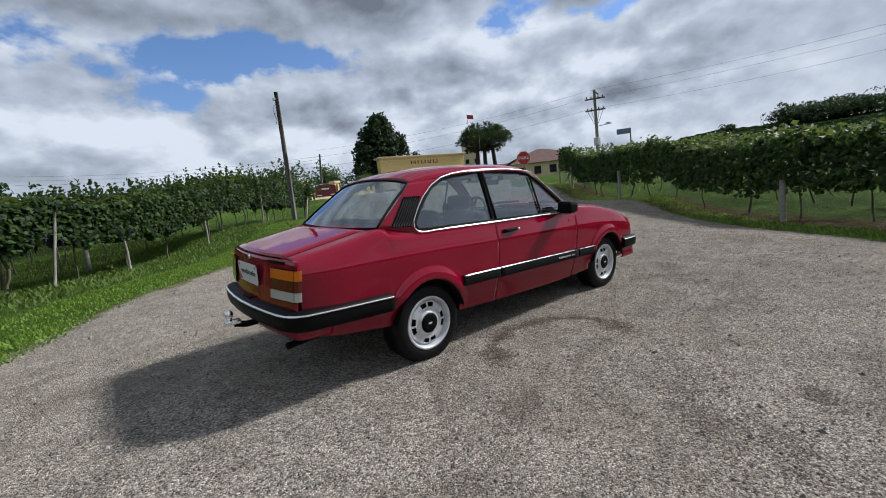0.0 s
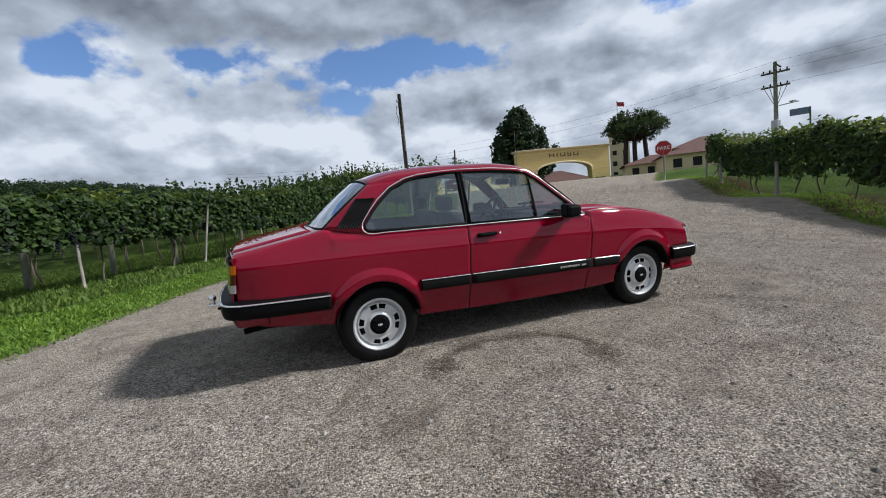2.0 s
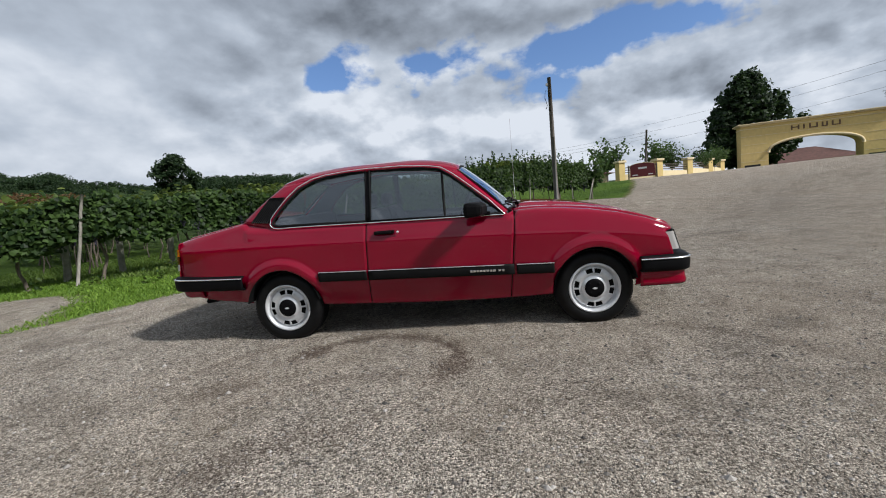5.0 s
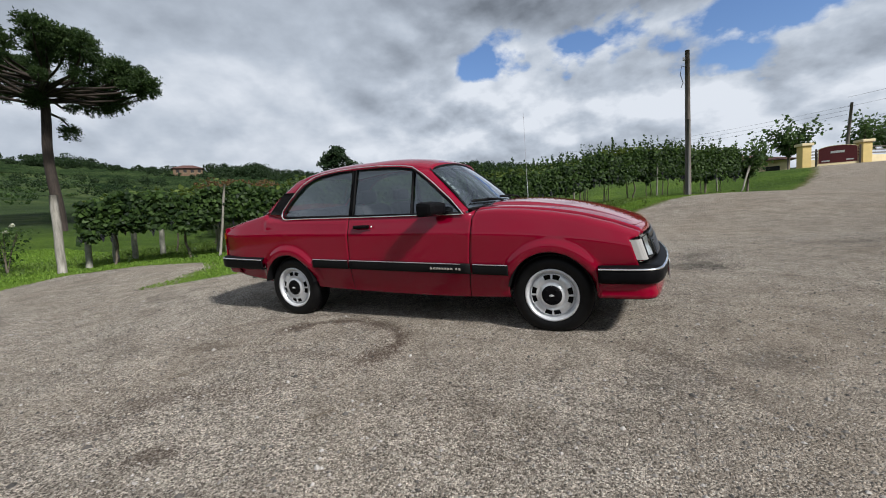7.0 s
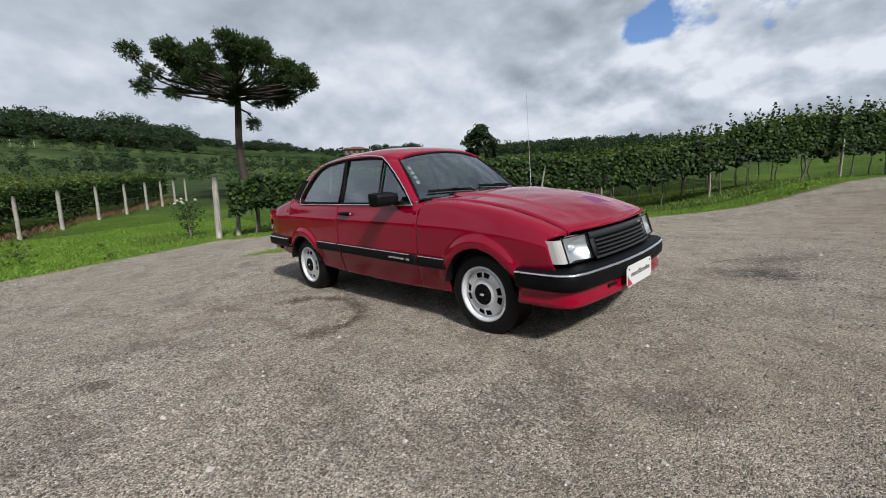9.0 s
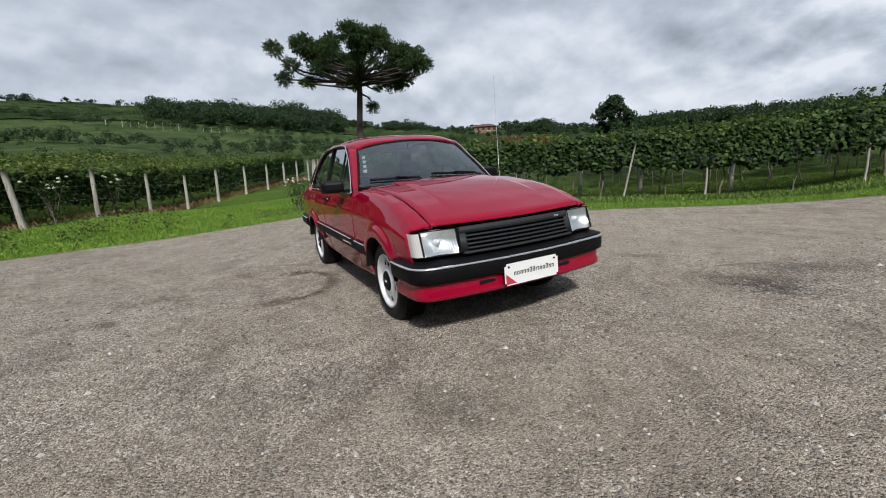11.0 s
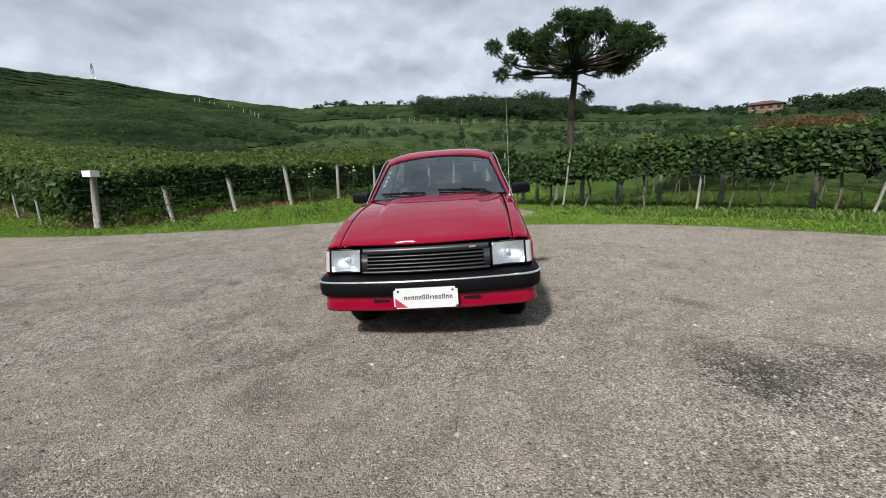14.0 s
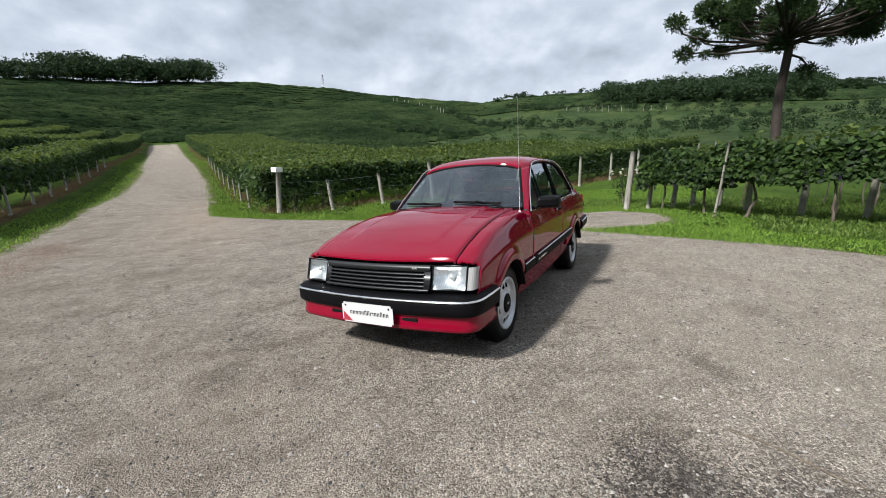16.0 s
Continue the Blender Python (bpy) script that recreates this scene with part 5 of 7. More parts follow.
    box(bm, float(nose(-.30, .632)) + .010, float(nose(-.30, .632)) + .016, .285, .325, .630, .642, .003)
    part("grille_emblem", bm, chrome, car, "small silver emblem")

    # tail lamps: amber over red over clear
    def rear(y0, y1, z0, z1, off, n=10):
        return panel(y0, y1, z0, z1, n, 5, -off, tail)
    for s in (-1, 1):
        a, b = sorted((s * .372, s * .636))
        base = part("tail_lamp", sheet(rear(a, b, .618, .806, .004), flip=True), rubber, car, "three-colour tail lamp")
        for z0, z1, key, lab in ((.745, .802, "amber", "amber indicator lens"), (.682, .743, "tail", "red lens"), (.628, .680, "reverse", "clear reversing lens")):
            part("lens", sheet(rear(a + .006, b - .002, z0, z1, .014), flip=True), CM[key], base, lab)
            P = np.array([[(float(tail(s * .636, z)) - .014 + dx, s * y, z) for z in np.linspace(z0, z1, 4)] for y, dx in ((.634, 0), (.648, .006), (.655, .018), (.659, .036))])
            part("lens", sheet(P, flip=s == 1), CM[key], base, lab)
    # badge on the boot, unlettered
    bm = bmesh.new()
    for k in range(7):
        y = -.33 - k * .028
        box(bm, float(tail(y, .835)) - .006, float(tail(y, .835)) + .002, y - .011, y + .011, .828, .846, .001)
    part("boot_badge", bm, rubber, car, "dark model badge")
    bm = bmesh.new()
    revolve(bm, [(0, -.008), (.012, -.008), (.013, .004)], 16)
    bmesh.ops.rotate(bm, verts=bm.verts[:], cent=(0, 0, 0), matrix=Matrix.Rotation(radians(-90), 3, "Z"))
    bmesh.ops.translate(bm, verts=bm.verts[:], vec=(float(tail(0, .84)), 0, .84))
    part("boot_lock", bm, chrome, car, "chrome boot lock")


def build_plates(car):
    plate_white = plain_material("plate_white", (0.60, 0.60, 0.60), 0.45, vary=0.03)
    plate_red = plain_material("plate_red", (0.36, 0.03, 0.05), 0.5, vary=0.05)
    ink = plain_material("plate_ink", (0.015, 0.013, 0.015), 0.6)

    def plate(m, sloping):
        bm = bmesh.new()
        box(bm, -.002, .002, -.2, .2, -.065, .065)
        vert = [e for e in bm.edges if abs((e.verts[0].co - e.verts[1].co).x) > .003]
        bmesh.ops.bevel(bm, geom=vert, offset=.014, segments=4, affect="EDGES")
        p = part("number_plate", bm, plate_white, car, "white dealer plate with a red corner")
        p.matrix_local = m
        bm = bmesh.new()
        fan(bm, [(.0026, -.192, -.058), (.0026, -.115, -.058), (.0026, -.192, .005)])
        part("plate_corner", bm, plate_red, p, "dark red corner triangle")
        bm = bmesh.new()
        y = -.135
        for k in range(13):
            w = .0165 if k != 7 else .025
            tall = .013 if k not in (5, 6, 10) else .018
            box(bm, .002, .0030, y, y + .0055, -.010, -.010 + tall * 1.7)
            box(bm, .002, .0030, y + w - .0055, y + w, -.010, -.010 + tall * 1.7)
            box(bm, .002, .0030, y + .0055, y + w - .0055, -.010 + tall * 1.7 - .0055, -.010 + tall * 1.7)
            y += w + .0065
        part("plate_bars", bm, ink, p, "dark bars in place of a trade name")
        for sy in (-.17, .17):
            bm = bmesh.new()
            revolve(bm, [(0, .004), (.006, .003), (.007, 0)], 10)
            bmesh.ops.rotate(bm, verts=bm.verts[:], cent=(0, 0, 0), matrix=Matrix.Rotation(radians(-90), 3, "Z"))
            bmesh.ops.translate(bm, verts=bm.verts[:], vec=(.002, sy, .045))
            part("plate_bolt", bm, CM["rubber"], p)
    plate(Matrix.Translation((1.952, .0, .352)), False)
    plate(Matrix.Translation((-2.166, 0, .738)) @ Matrix.Rotation(math.pi, 4, "Z"), True)


def build_wheels(car):
    slot_mid = []
    for base in (0, 90, 180, 270):
        slot_mid += [base - 14, base + 14]

    def wheel(x, side_):
        w = new("wheel")
        w.parent = car
        w.matrix_local = Matrix.Translation((x, side_ * .655, HUB_Z)) @ (Matrix.Identity(4) if side_ == -1 else Matrix.Rotation(math.pi, 4, "Z"))
        w["label"] = "silver slotted steel wheel with a black tyre"
        # tyre, y negative is outwards; foot flattened where it stands
        bm = bmesh.new()
        prof = [(.172, .005), (.182, -.006), (.205, -.016), (.235, -.020), (.258, -.012), (.272, .004), (.280, .016), (.2835, .04), (.284, .085), (.2835, .13), (.280, .154), (.262, .182), (.23, .188), (.19, .176), (.17, .16)]
        revolve(bm, prof, 96)
        for v in bm.verts:
            v.co.z = max(v.co.z, -HUB_Z + .001)
        # tread blocks
        tyre = part("tyre", bm, CM["tyre"], w, "black rubber tyre")
        bm = bmesh.new()
        for k in range(72):
            a = 2 * math.pi * k / 72
            for y0, y1, sh in ((.018, .048, 0), (.056, .084, .5), (.092, .118, 0), (.126, .152, .5)):
                aa = a + sh * math.pi / 72
                r0, r1, hw = .280, .2868, .0095
                c = np.array((math.cos(aa), 0, math.sin(aa)))
                t = np.array((-math.sin(aa), 0, math.cos(aa)))
                pts = [c * r1 - t * hw + (0, y0, 0), c * r1 + t * hw + (0, y0, 0), c * r1 + t * hw + (0, y1, 0), c * r1 - t * hw + (0, y1, 0)]
                if min(p[2] for p in pts) < -HUB_Z + .004:
                    continue
                vs = [bm.verts.new(p) for p in pts]
                lo = [bm.verts.new(p * (r0 / r1, 1, r0 / r1)) for p in pts]
                bm.faces.new(vs)
                for q in range(4):
                    bm.faces.new((vs[q], vs[(q + 1) % 4], lo[(q + 1) % 4], lo[q]))
        part("tread", bm, CM["tyre"], tyre)
        # rim with slots
        bm = bmesh.new()
        prof = [(.176, .010), (.187, -.004), (.186, -.012), (.179, -.013), (.174, -.004), (.170, .012), (.160, .024), (.155, .028), (.151, .020), (.145, .008), (.113, .003), (.104, .006), (.094, .010), (.080, .002), (.076, -.004), (.066, -.006), (.02, -.004)]

        def keep(i, j):
            a = 360 * (i + .5) / 120
            if j != 9:
                return True
            return not any(abs((a - m + 180) % 360 - 180) < 9.6 for m in slot_mid)
        revolve(bm, prof, 120, keep=keep)
        rim = solid(part("rim", bm, CM["steel"], w, "silver painted slotted steel rim"), .004)
        # flat backing disc, coloured dark for the shade inside the wheel
        bm = bmesh.new()
        revolve(bm, [(.0, .05), (.168, .05), (.170, .02)], 48)
        part("slot_backing", bm, DARK, w, "dark disc standing for the shade behind the slots")
        bm = bmesh.new()
        revolve(bm, [(.072, .004), (.071, -.010), (.064, -.016), (.045, -.018), (.0, -.018)], 48)
        hub = part("hub_cap", bm, CM["trim"], w, "black hub cap with a silver emblem")
        bm = bmesh.new()
        box(bm, -.017, .017, -.021, -.017, -.0045, .0045, .001)
        box(bm, -.007, .007, -.0215, -.0172, -.008, .008, .001)
        part("emblem", bm, CM["steel"], hub, "small silver emblem")
        for k in range(4):
            a = radians(45 + 90 * k)
            bm = bmesh.new()
            revolve(bm, [(.0, -.023), (.007, -.023), (.008, -.016)], 6, (.046 * math.cos(a), 0, .046 * math.sin(a)))
            part("wheel_nut", bm, CM["trim"], hub)
        return w
    for x in (WHEEL_F, WHEEL_R):
        for s in (-1, 1):
            wheel(x, s)


def build_cabin(car):
    cloth, trim = CM["cloth"], CM["trim"]

    def seat(y):
        bm = bmesh.new()
        box(bm, -.30, .16, y - .24, y + .24, .42, .58, .05)
        ob = part("front_seat", bm, cloth, car, "dark cloth front seat")
        bm = bmesh.new()
        box(bm, -.40, -.28, y - .23, y + .23, .52, .98, .05)
        for v in bm.verts:
            v.co.x -= .32 * (v.co.z - .52)
        part("backrest", bm, cloth, ob)
        bm = bmesh.new()
        box(bm, -.40, -.32, y - .12, y + .12, .99, 1.11, .038)
        for v in bm.verts:
            v.co.x -= .165
        part("headrest", bm, cloth, ob)
    seat(-.31)
    seat(.31)
    bm = bmesh.new()
    box(bm, -1.18, -.72, -.56, .56, .40, .58, .05)
    ob = part("rear_seat", bm, cloth, car, "dark cloth rear bench")
    bm = bmesh.new()
    box(bm, -1.28, -1.14, -.55, .55, .50, .975, .05)
    part("backrest", bm, cloth, ob)
    bm = bmesh.new()
    box(bm, .36, .655, -.60, .60, .66, .892, .03)
    dash = part("dashboard", bm, trim, car, "black dashboard")
    bm = bmesh.new()
    box(bm, .33, .55, .14, .46, .84, .91, .02)
    part("instrument_hood", bm, trim, dash)
    bm = bmesh.new()
    pts = [(0.19 * math.cos(a), 0.19 * math.sin(a), 0) for a in np.linspace(0, 2 * math.pi, 33)[:-1]]
    tube(bm, pts, .014, 8, True)
    for a in (0, math.pi, 1.5 * math.pi):
        tube(bm, [(0, 0, -.01), (.19 * math.cos(a), .19 * math.sin(a), 0)], .014, 6)
    sw = part("steering_wheel", bm, trim, car, "black steering wheel")
    sw.matrix_local = Matrix.Translation((.22, .31, .87)) @ Matrix.Rotation(radians(-62), 4, "Y") @ Matrix.Rotation(radians(90), 4, "Z")
    bm = bmesh.new()
    box(bm, .19, .215, -.11, .11, 1.165, 1.215, .012)
    tube(bm, [(.205, 0, 1.20), (.235, 0, 1.255)], .006, 6)
    part("rear_view_mirror", bm, trim, car, "black interior mirror")
    # inner door cards and parcel shelf
    for s in (-1, 1):
        bm = bmesh.new()
        a, b = sorted((s * .62, s * .652))
        box(bm, -.84, .60, a, b, .40, .888, .01)
        box(bm, -1.30, -.84, a, b, .62, .888, .01)
        part("door_card", bm, cloth, car, "dark inner door panel")
    for s in (-1, 1):
        xs = np.linspace(-1.48, .56, 30)
        W = np.array([[(x, s * (float(edge_y(x)) - .022 - .03 * (1 - v)), .84 + v * (float(edge_z(x)) - .843)) for v in (0, .5, 1)] for x in xs])
        part("window_ledge", sheet(W, flip=s == 1), cloth, car, "dark inner window ledge")
        A = resample([(-1.49, s * .585, .955), (-1.34, s * .55, 1.08), (-1.17, s * .478, 1.225)], 10)
        B = resample([(x, s * (float(window_y(z)) - .016), z) for x, z in QUARTER[3:10]], 10)
        part("pillar_lining", sheet(loft(A, B, 4), flip=s == -1), cloth, car, "dark inner pillar lining")
    bm = bmesh.new()
    box(bm, -1.53, -1.18, -.585, .585, .925, .945, .008)
    part("parcel_shelf", bm, cloth, car)
    bm = bmesh.new()
    L = np.array([[(x, y * .9 * float(ROOF_Y(x)), float(ROOF_E(x)) + .006 - .0 * y) for y in np.linspace(-1, 1, 5)] for x in np.linspace(-1.1, .18, 8)])
    part("headlining", sheet(L), plain_material("headlining", (.35, .34, .32), .95), car)


def build_fittings(car):
    trim, rubber, chrome, steel = CM["trim"], CM["rubber"], CM["chrome"], CM["steel"]

    def ws(u, v):
        """Point on the windscreen: u across from -1 to 1, v up from 0 to 1."""
        yb, yt = .615 * u, .487 * u
        b = Vector((.690 - .095 * u * u, yb, .905 - .008 * u * u))
        t = Vector((.262 - .022 * u * u, yt, 1.277 - .05 * u * u))
        p = b.lerp(t, v)
        p.x += .018 * math.sin(math.pi * v) + .012
        p.z += .012
        return p
    for u0, u1 in ((-.18, -.86), (.72, .02)):
        bm = bmesh.new()
        pts = [ws(u0 + (u1 - u0) * k / 10, .075 + .05 * k / 10) for k in range(11)]
        tube(bm, pts, .008, 6, squash=(.7, 1.5))
        w = part("wiper", bm, rubber, car, "black windscreen wiper")
        bm = bmesh.new()
        root = Vector((.725, (u0 + .10) * .6, .905))
        mid = ws((u0 + u1) / 2, .10) + Vector((.012, 0, .012))
        tube(bm, [root, root.lerp(mid, .35) + Vector((0, 0, .018)), mid], .009, 6, taper=[1.2, 1, .6])
        part("wiper_arm", bm, rubber, w)
    # stickers inside the windscreen corner
    paper = plain_material("sticker_paper", (.22, .25, .24), .7, vary=.15, scale=60)
    for k in range(4):
        v0 = .36 + k * .115
        bm = bmesh.new()
        fan(bm, [ws(-.93, v0) - Vector((.016, 0, .014)), ws(-.88, v0) - Vector((.016, 0, .014)), ws(-.88, v0 + .075) - Vector((.016, 0, .014)), ws(-.93, v0 + .075) - Vector((.016, 0, .014))])
        part("windscreen_sticker", bm, paper, car, "pale paper sticker on the glass")
    # aerial
    bm = bmesh.new()
    revolve(bm, [(0, .0), (.012, 0), (.010, .02), (0, .022)], 12)
    bmesh.ops.rotate(bm, verts=bm.verts[:], cent=(0, 0, 0), matrix=Matrix.Rotation(radians(90), 3, "X"))
    bmesh.ops.translate(bm, verts=bm.verts[:], vec=(.752, .636, .868))
    tube(bm, [(.752, .636, .87), (.750, .637, 1.2), (.748, .640, 1.74)], .0015, 6, taper=[1, .9, .7])
    part("aerial", bm, steel, car, "thin whip aerial on the wing")
    # tow bar
    bm = bmesh.new()
    tube(bm, [(-2.05, 0, .40), (-2.22, 0, .40), (-2.29, 0, .42)], .022, 8)
    hitch = part("tow_bar", bm, rubber, car, "black tow bar with a steel ball")
    bm = bmesh.new()
    box(bm, -2.355, -2.255, -.028, .028, .42, .446, .005)
    tube(bm, [(-2.32, 0, .44), (-2.32, 0, .47)], .016, 10)
    bmesh.ops.create_uvsphere(bm, u_segments=16, v_segments=10, radius=.028, matrix=Matrix.Translation((-2.32, 0, .49)))
    for f_ in bm.faces:
        f_.smooth = len(f_.verts) > 2
    part("tow_ball", bm, chrome, hitch, "polished steel tow ball")
    # tail pipe
    bm = bmesh.new()
    tube(bm, [(-1.7, -.36, .30), (-1.95, -.36, .31), (-2.10, -.36, .295)], .022, 12)
    part("tail_pipe", bm, rubber, car, "dark exhaust pipe")
    # rear bumper step
    bm = bmesh.new()
    box(bm, -2.20, -2.14, -.07, .07, .572, .590, .006)
    part("plate_lamp", bm, rubber, car, "black plate lamp")
    # washer jets
    for y in (-.2, .2):
        bm = bmesh.new()
        box(bm, .90, .925, y - .012, y + .012, .904, .915, .003)
        part("washer_jet", bm, rubber, car)


car = tagged(new("car"), "dark red two-door sedan with black mouldings parked on gravel", "car")
build_body(car)
build_trim(car)
build_lamps(car)
build_plates(car)
build_wheels(car)
build_cabin(car)
build_fittings(car)
car.matrix_world = Matrix.Translation((0, 0.01, 0.0272)) @ Matrix.Rotation(math.atan(0.0591), 4, "X") @ Matrix.Rotation(radians(0.55), 4, "Z")


# ---- vine stems, posts and stakes ----
def bent_stem(seed, tall, r):
    rng = random.Random(seed)
    bm = bmesh.new()
    p = Vector((0, 0, -.06))
    pts, tap = [p.copy()], [1.35]
    lean = Vector((rng.uniform(-.18, .18), rng.uniform(-.18, .18), 0))
    n = 8
    for k in range(1, n + 1):
        p = p + Vector((lean.x * tall / n * 1.6 + rng.uniform(-.02, .02), lean.y * tall / n * 1.6 + rng.uniform(-.02, .02), (tall + .06) / n))
        if k == 4:
            lean = Vector((-lean.x * .7, -lean.y * .7, 0))
        pts.append(p.copy())
        tap.append(1.15 - .45 * k / n + rng.uniform(-.1, .1))
    tube(bm, pts, r, 7, taper=tap)
    # two arms along the wires
    for s in (-1, 1):
        a = rng.uniform(0, math.pi)
        d = Vector((math.cos(a) * s, math.sin(a) * s, .25))
        tube(bm, [p - Vector((0, 0, .05)), p + d * .22, p + d * .42 + Vector((0, 0, .02))], r * .55, 6, taper=[1, .8, .5])
    me = bpy.data.meshes.new("grapevine")
    bm.to_mesh(me)
    bm.free()
    me.materials.append(BARK)
    return me


STEMS = [bent_stem(40 + k, .92 + .05 * (k % 3), .017 + .0035 * (k % 4)) for k in range(7)]


def stems(edge, rows, step, seed, scale=1.0, s0=0.0, s1=None, group="grapevines"):
    rng = random.Random(seed)
    for depth in rows:
        s = s0 + rng.uniform(.2, step)
        while s < (s1 or edge.total):
            x, y = edge.place(np.array(s), np.array(depth + rng.uniform(-.15, .15)))
            ob = new("grapevine", STEMS[rng.randrange(len(STEMS))])
            sc = scale * rng.uniform(.92, 1.1)
            ob.matrix_world = Matrix.Translation((x, y, h(x, y))) @ Matrix.Rotation(rng.uniform(0, 6.28), 4, "Z") @ Matrix.Diagonal((1, 1, sc, 1))
            tagged(ob, "crooked brown grapevine trunk under the canopy", "vine", group)
            s += step * rng.uniform(.75, 1.3)


stems(NORTH, (.35, 2.4, 4.6, 6.8, 9.2, 12.0), 1.35, 1, .88)
stems(EAST, (.35, 2.6, 5.0), 1.2, 2, .82)
stems(FENCE, (.5, 2.6), 1.5, 3, .66)
stems(ROAD_R, (.4,), 1.5, 4, .66, 0, 22)
stems(ROAD_L, (.4,), 1.6, 5, .7, 0, 22)


def post(x, y, tall, r, lean=(0, 0), mat=None, label="weathered grey wooden fence post", name="fence_post", group="fence posts", sides=9, sunk=.1):
    bm = bmesh.new()
    rng = random.Random(int(x * 131 + y * 977))
    n = 6
    pts = [(lean[0] * k / n + rng.uniform(-.006, .006), lean[1] * k / n + rng.uniform(-.006, .006), -sunk + (tall + sunk) * k / n) for k in range(n + 1)]
    tube(bm, pts, r, sides, taper=[1.08 - .14 * k / n + rng.uniform(-.03, .03) for k in range(n + 1)])
    me = bpy.data.meshes.new(name)
    bm.to_mesh(me)
    bm.free()
    me.materials.append(mat or GREY_WOOD)
    ob = new(name, me)
    ob.location = (x, y, h(x, y))
    return tagged(ob, label, "post", group)


# corner post of the high trellis and the short concrete stubs beside it
post(-8.85, .6, 1.58, .075, (-.10, .06))
for k, (x, y, t) in enumerate([(-9.05, 1.15, .8), (-9.2, 1.75, .82), (-9.3, 2.2, .8), (-9.2, 2.8, .8), (-7.6, 3.2, .85), (-7.3, 4.1, .85), (-6.9, 5.0, .85), (-6.3, 6.2, .9), (-5.5, 7.7, .95), (-4.6, 9.2, 1.0), (-3.2, 11.2, 1.0)]):
    post(x, y, t, .06, (.02 * (-1) ** k, .03), CONCRETE, "short pale concrete trellis post", "trellis_post", "trellis posts")
# slim stakes along the front of the high trellis
for s, t, lx, ly in ((2.6, 1.55, .25, .10), (5.6, 1.5, -.05, .1), (8.3, 1.35, .22, .16), (10.2, 1.45, -.02, .05), (13.4, 1.25, .0, .05), (17.4, 1.3, .04, .0), (21.0, 1.25, -.03, .0), (24.6, 1.2, .35, .3), (26.4, 1.2, .4, .35)):
    x, y = NORTH.place(np.array(s), np.array(-.05))
    post(x, y, t, .026, (lx, ly), GREY_WOOD, "slim pale stake leaning into the vines", "vine_stake", "vine stakes", 7)
# road-side posts of the eastern vineyard
for x, y, t in ((7.15, -3.5, .82), (8.35, -.75, .85), (11.85, 4.62, 1.0), (15.05, 8.6, 1.0), (15.75, 9.75, 1.0)):
    post(x, y, t, .055, (.02, .0), CONCRETE, "pale concrete trellis post by the road", "trellis_post", "trellis posts")
post(15.9, 9.65, 1.5, .05, (.9, -.5), GREY_WOOD, "slanting wooden brace post", "brace_post", "trellis posts")

# fence line of the low vineyard
fence_pts = [(-6.5, -8.15, 1.0, .055), (-8.0, -7.2, 1.05, .06), (-9.95, -6.29, 1.42, .07), (-12.1, -5.3, 1.4, .06), (-13.7, -4.2, 1.35, .055), (-15.2, -3.2, 1.3, .055),
             (-16.7, -2.15, 1.35, .06), (-18.3, -1.0, 1.3, .055), (-19.9, .1, 1.3, .055), (-21.4, 1.1, 1.3, .055), (-22.9, 2.0, 1.3, .055), (-24.4, 2.9, 1.3, .055), (-25.9, 3.8, 1.3, .055)]
for k, (x, y, t, r) in enumerate(fence_pts):
    post(x, y, t, r, (.03 if k < 3 else .01 * (-1) ** k, -.17 if k < 3 else 0), CONCRETE if k > 3 else GREY_WOOD)
for k in range(9):
    s = 1.8 + 2.6 * k
    x, y = ROAD_R.place(np.array(s), np.array(-.1))
    post(x, y, .75, .04, (.05, 0), CONCRETE, "short pale stake along the road", "vine_stake", "vine stakes", 7)
    x, y = ROAD_L.place(np.array(s + .8), np.array(-.1))
    post(x, y, .8, .045, (.06, .02), CONCRETE, "short pale stake along the road", "vine_stake", "vine stakes", 7)


def box_post():
    base = tagged(new("box_post"), "grey wooden post carrying a small white box", "post")
    base.location = (-5.07, -9.06, h(-5.07, -9.06))
    bm = bmesh.new()
    tube(bm, [(0, 0, -.1), (-.02, .02, .6), (-.05, .04, 1.30)], .075, 10, taper=[1.05, 1, .95])
    part("post", bm, GREY_WOOD, base)
    bm = bmesh.new()
    box(bm, -.16, .10, -.10, .12, 1.27, 1.42, .012)
    part("box", bm, WHITE, base, "small white weathered box")
    bm = bmesh.new()
    tube(bm, [(-.02, .02, .75), (-.5, .3, .02)], .004, 5)
    part("guy_wire", bm, METAL, base)


box_post()


def trellis_wires():
    for edge, z, dd in ((NORTH, 1.02, .1), (NORTH, 1.0, 2.4), (EAST, .85, .1), (FENCE, .95, -.35), (FENCE, .55, -.35)):
        bm = bmesh.new()
        s = np.linspace(0, edge.total, 40)
        xy = edge.place(s, np.full(40, dd))
        tube(bm, [(x, y, h(x, y) + z) for x, y in xy], .0022, 4)
        me = bpy.data.meshes.new("trellis_wire")
        bm.to_mesh(me)
        bm.free()
        me.materials.append(METAL)
        tagged(new("trellis_wire", me), "thin galvanised trellis wire strung between posts", "wire", "trellis wires")


trellis_wires()


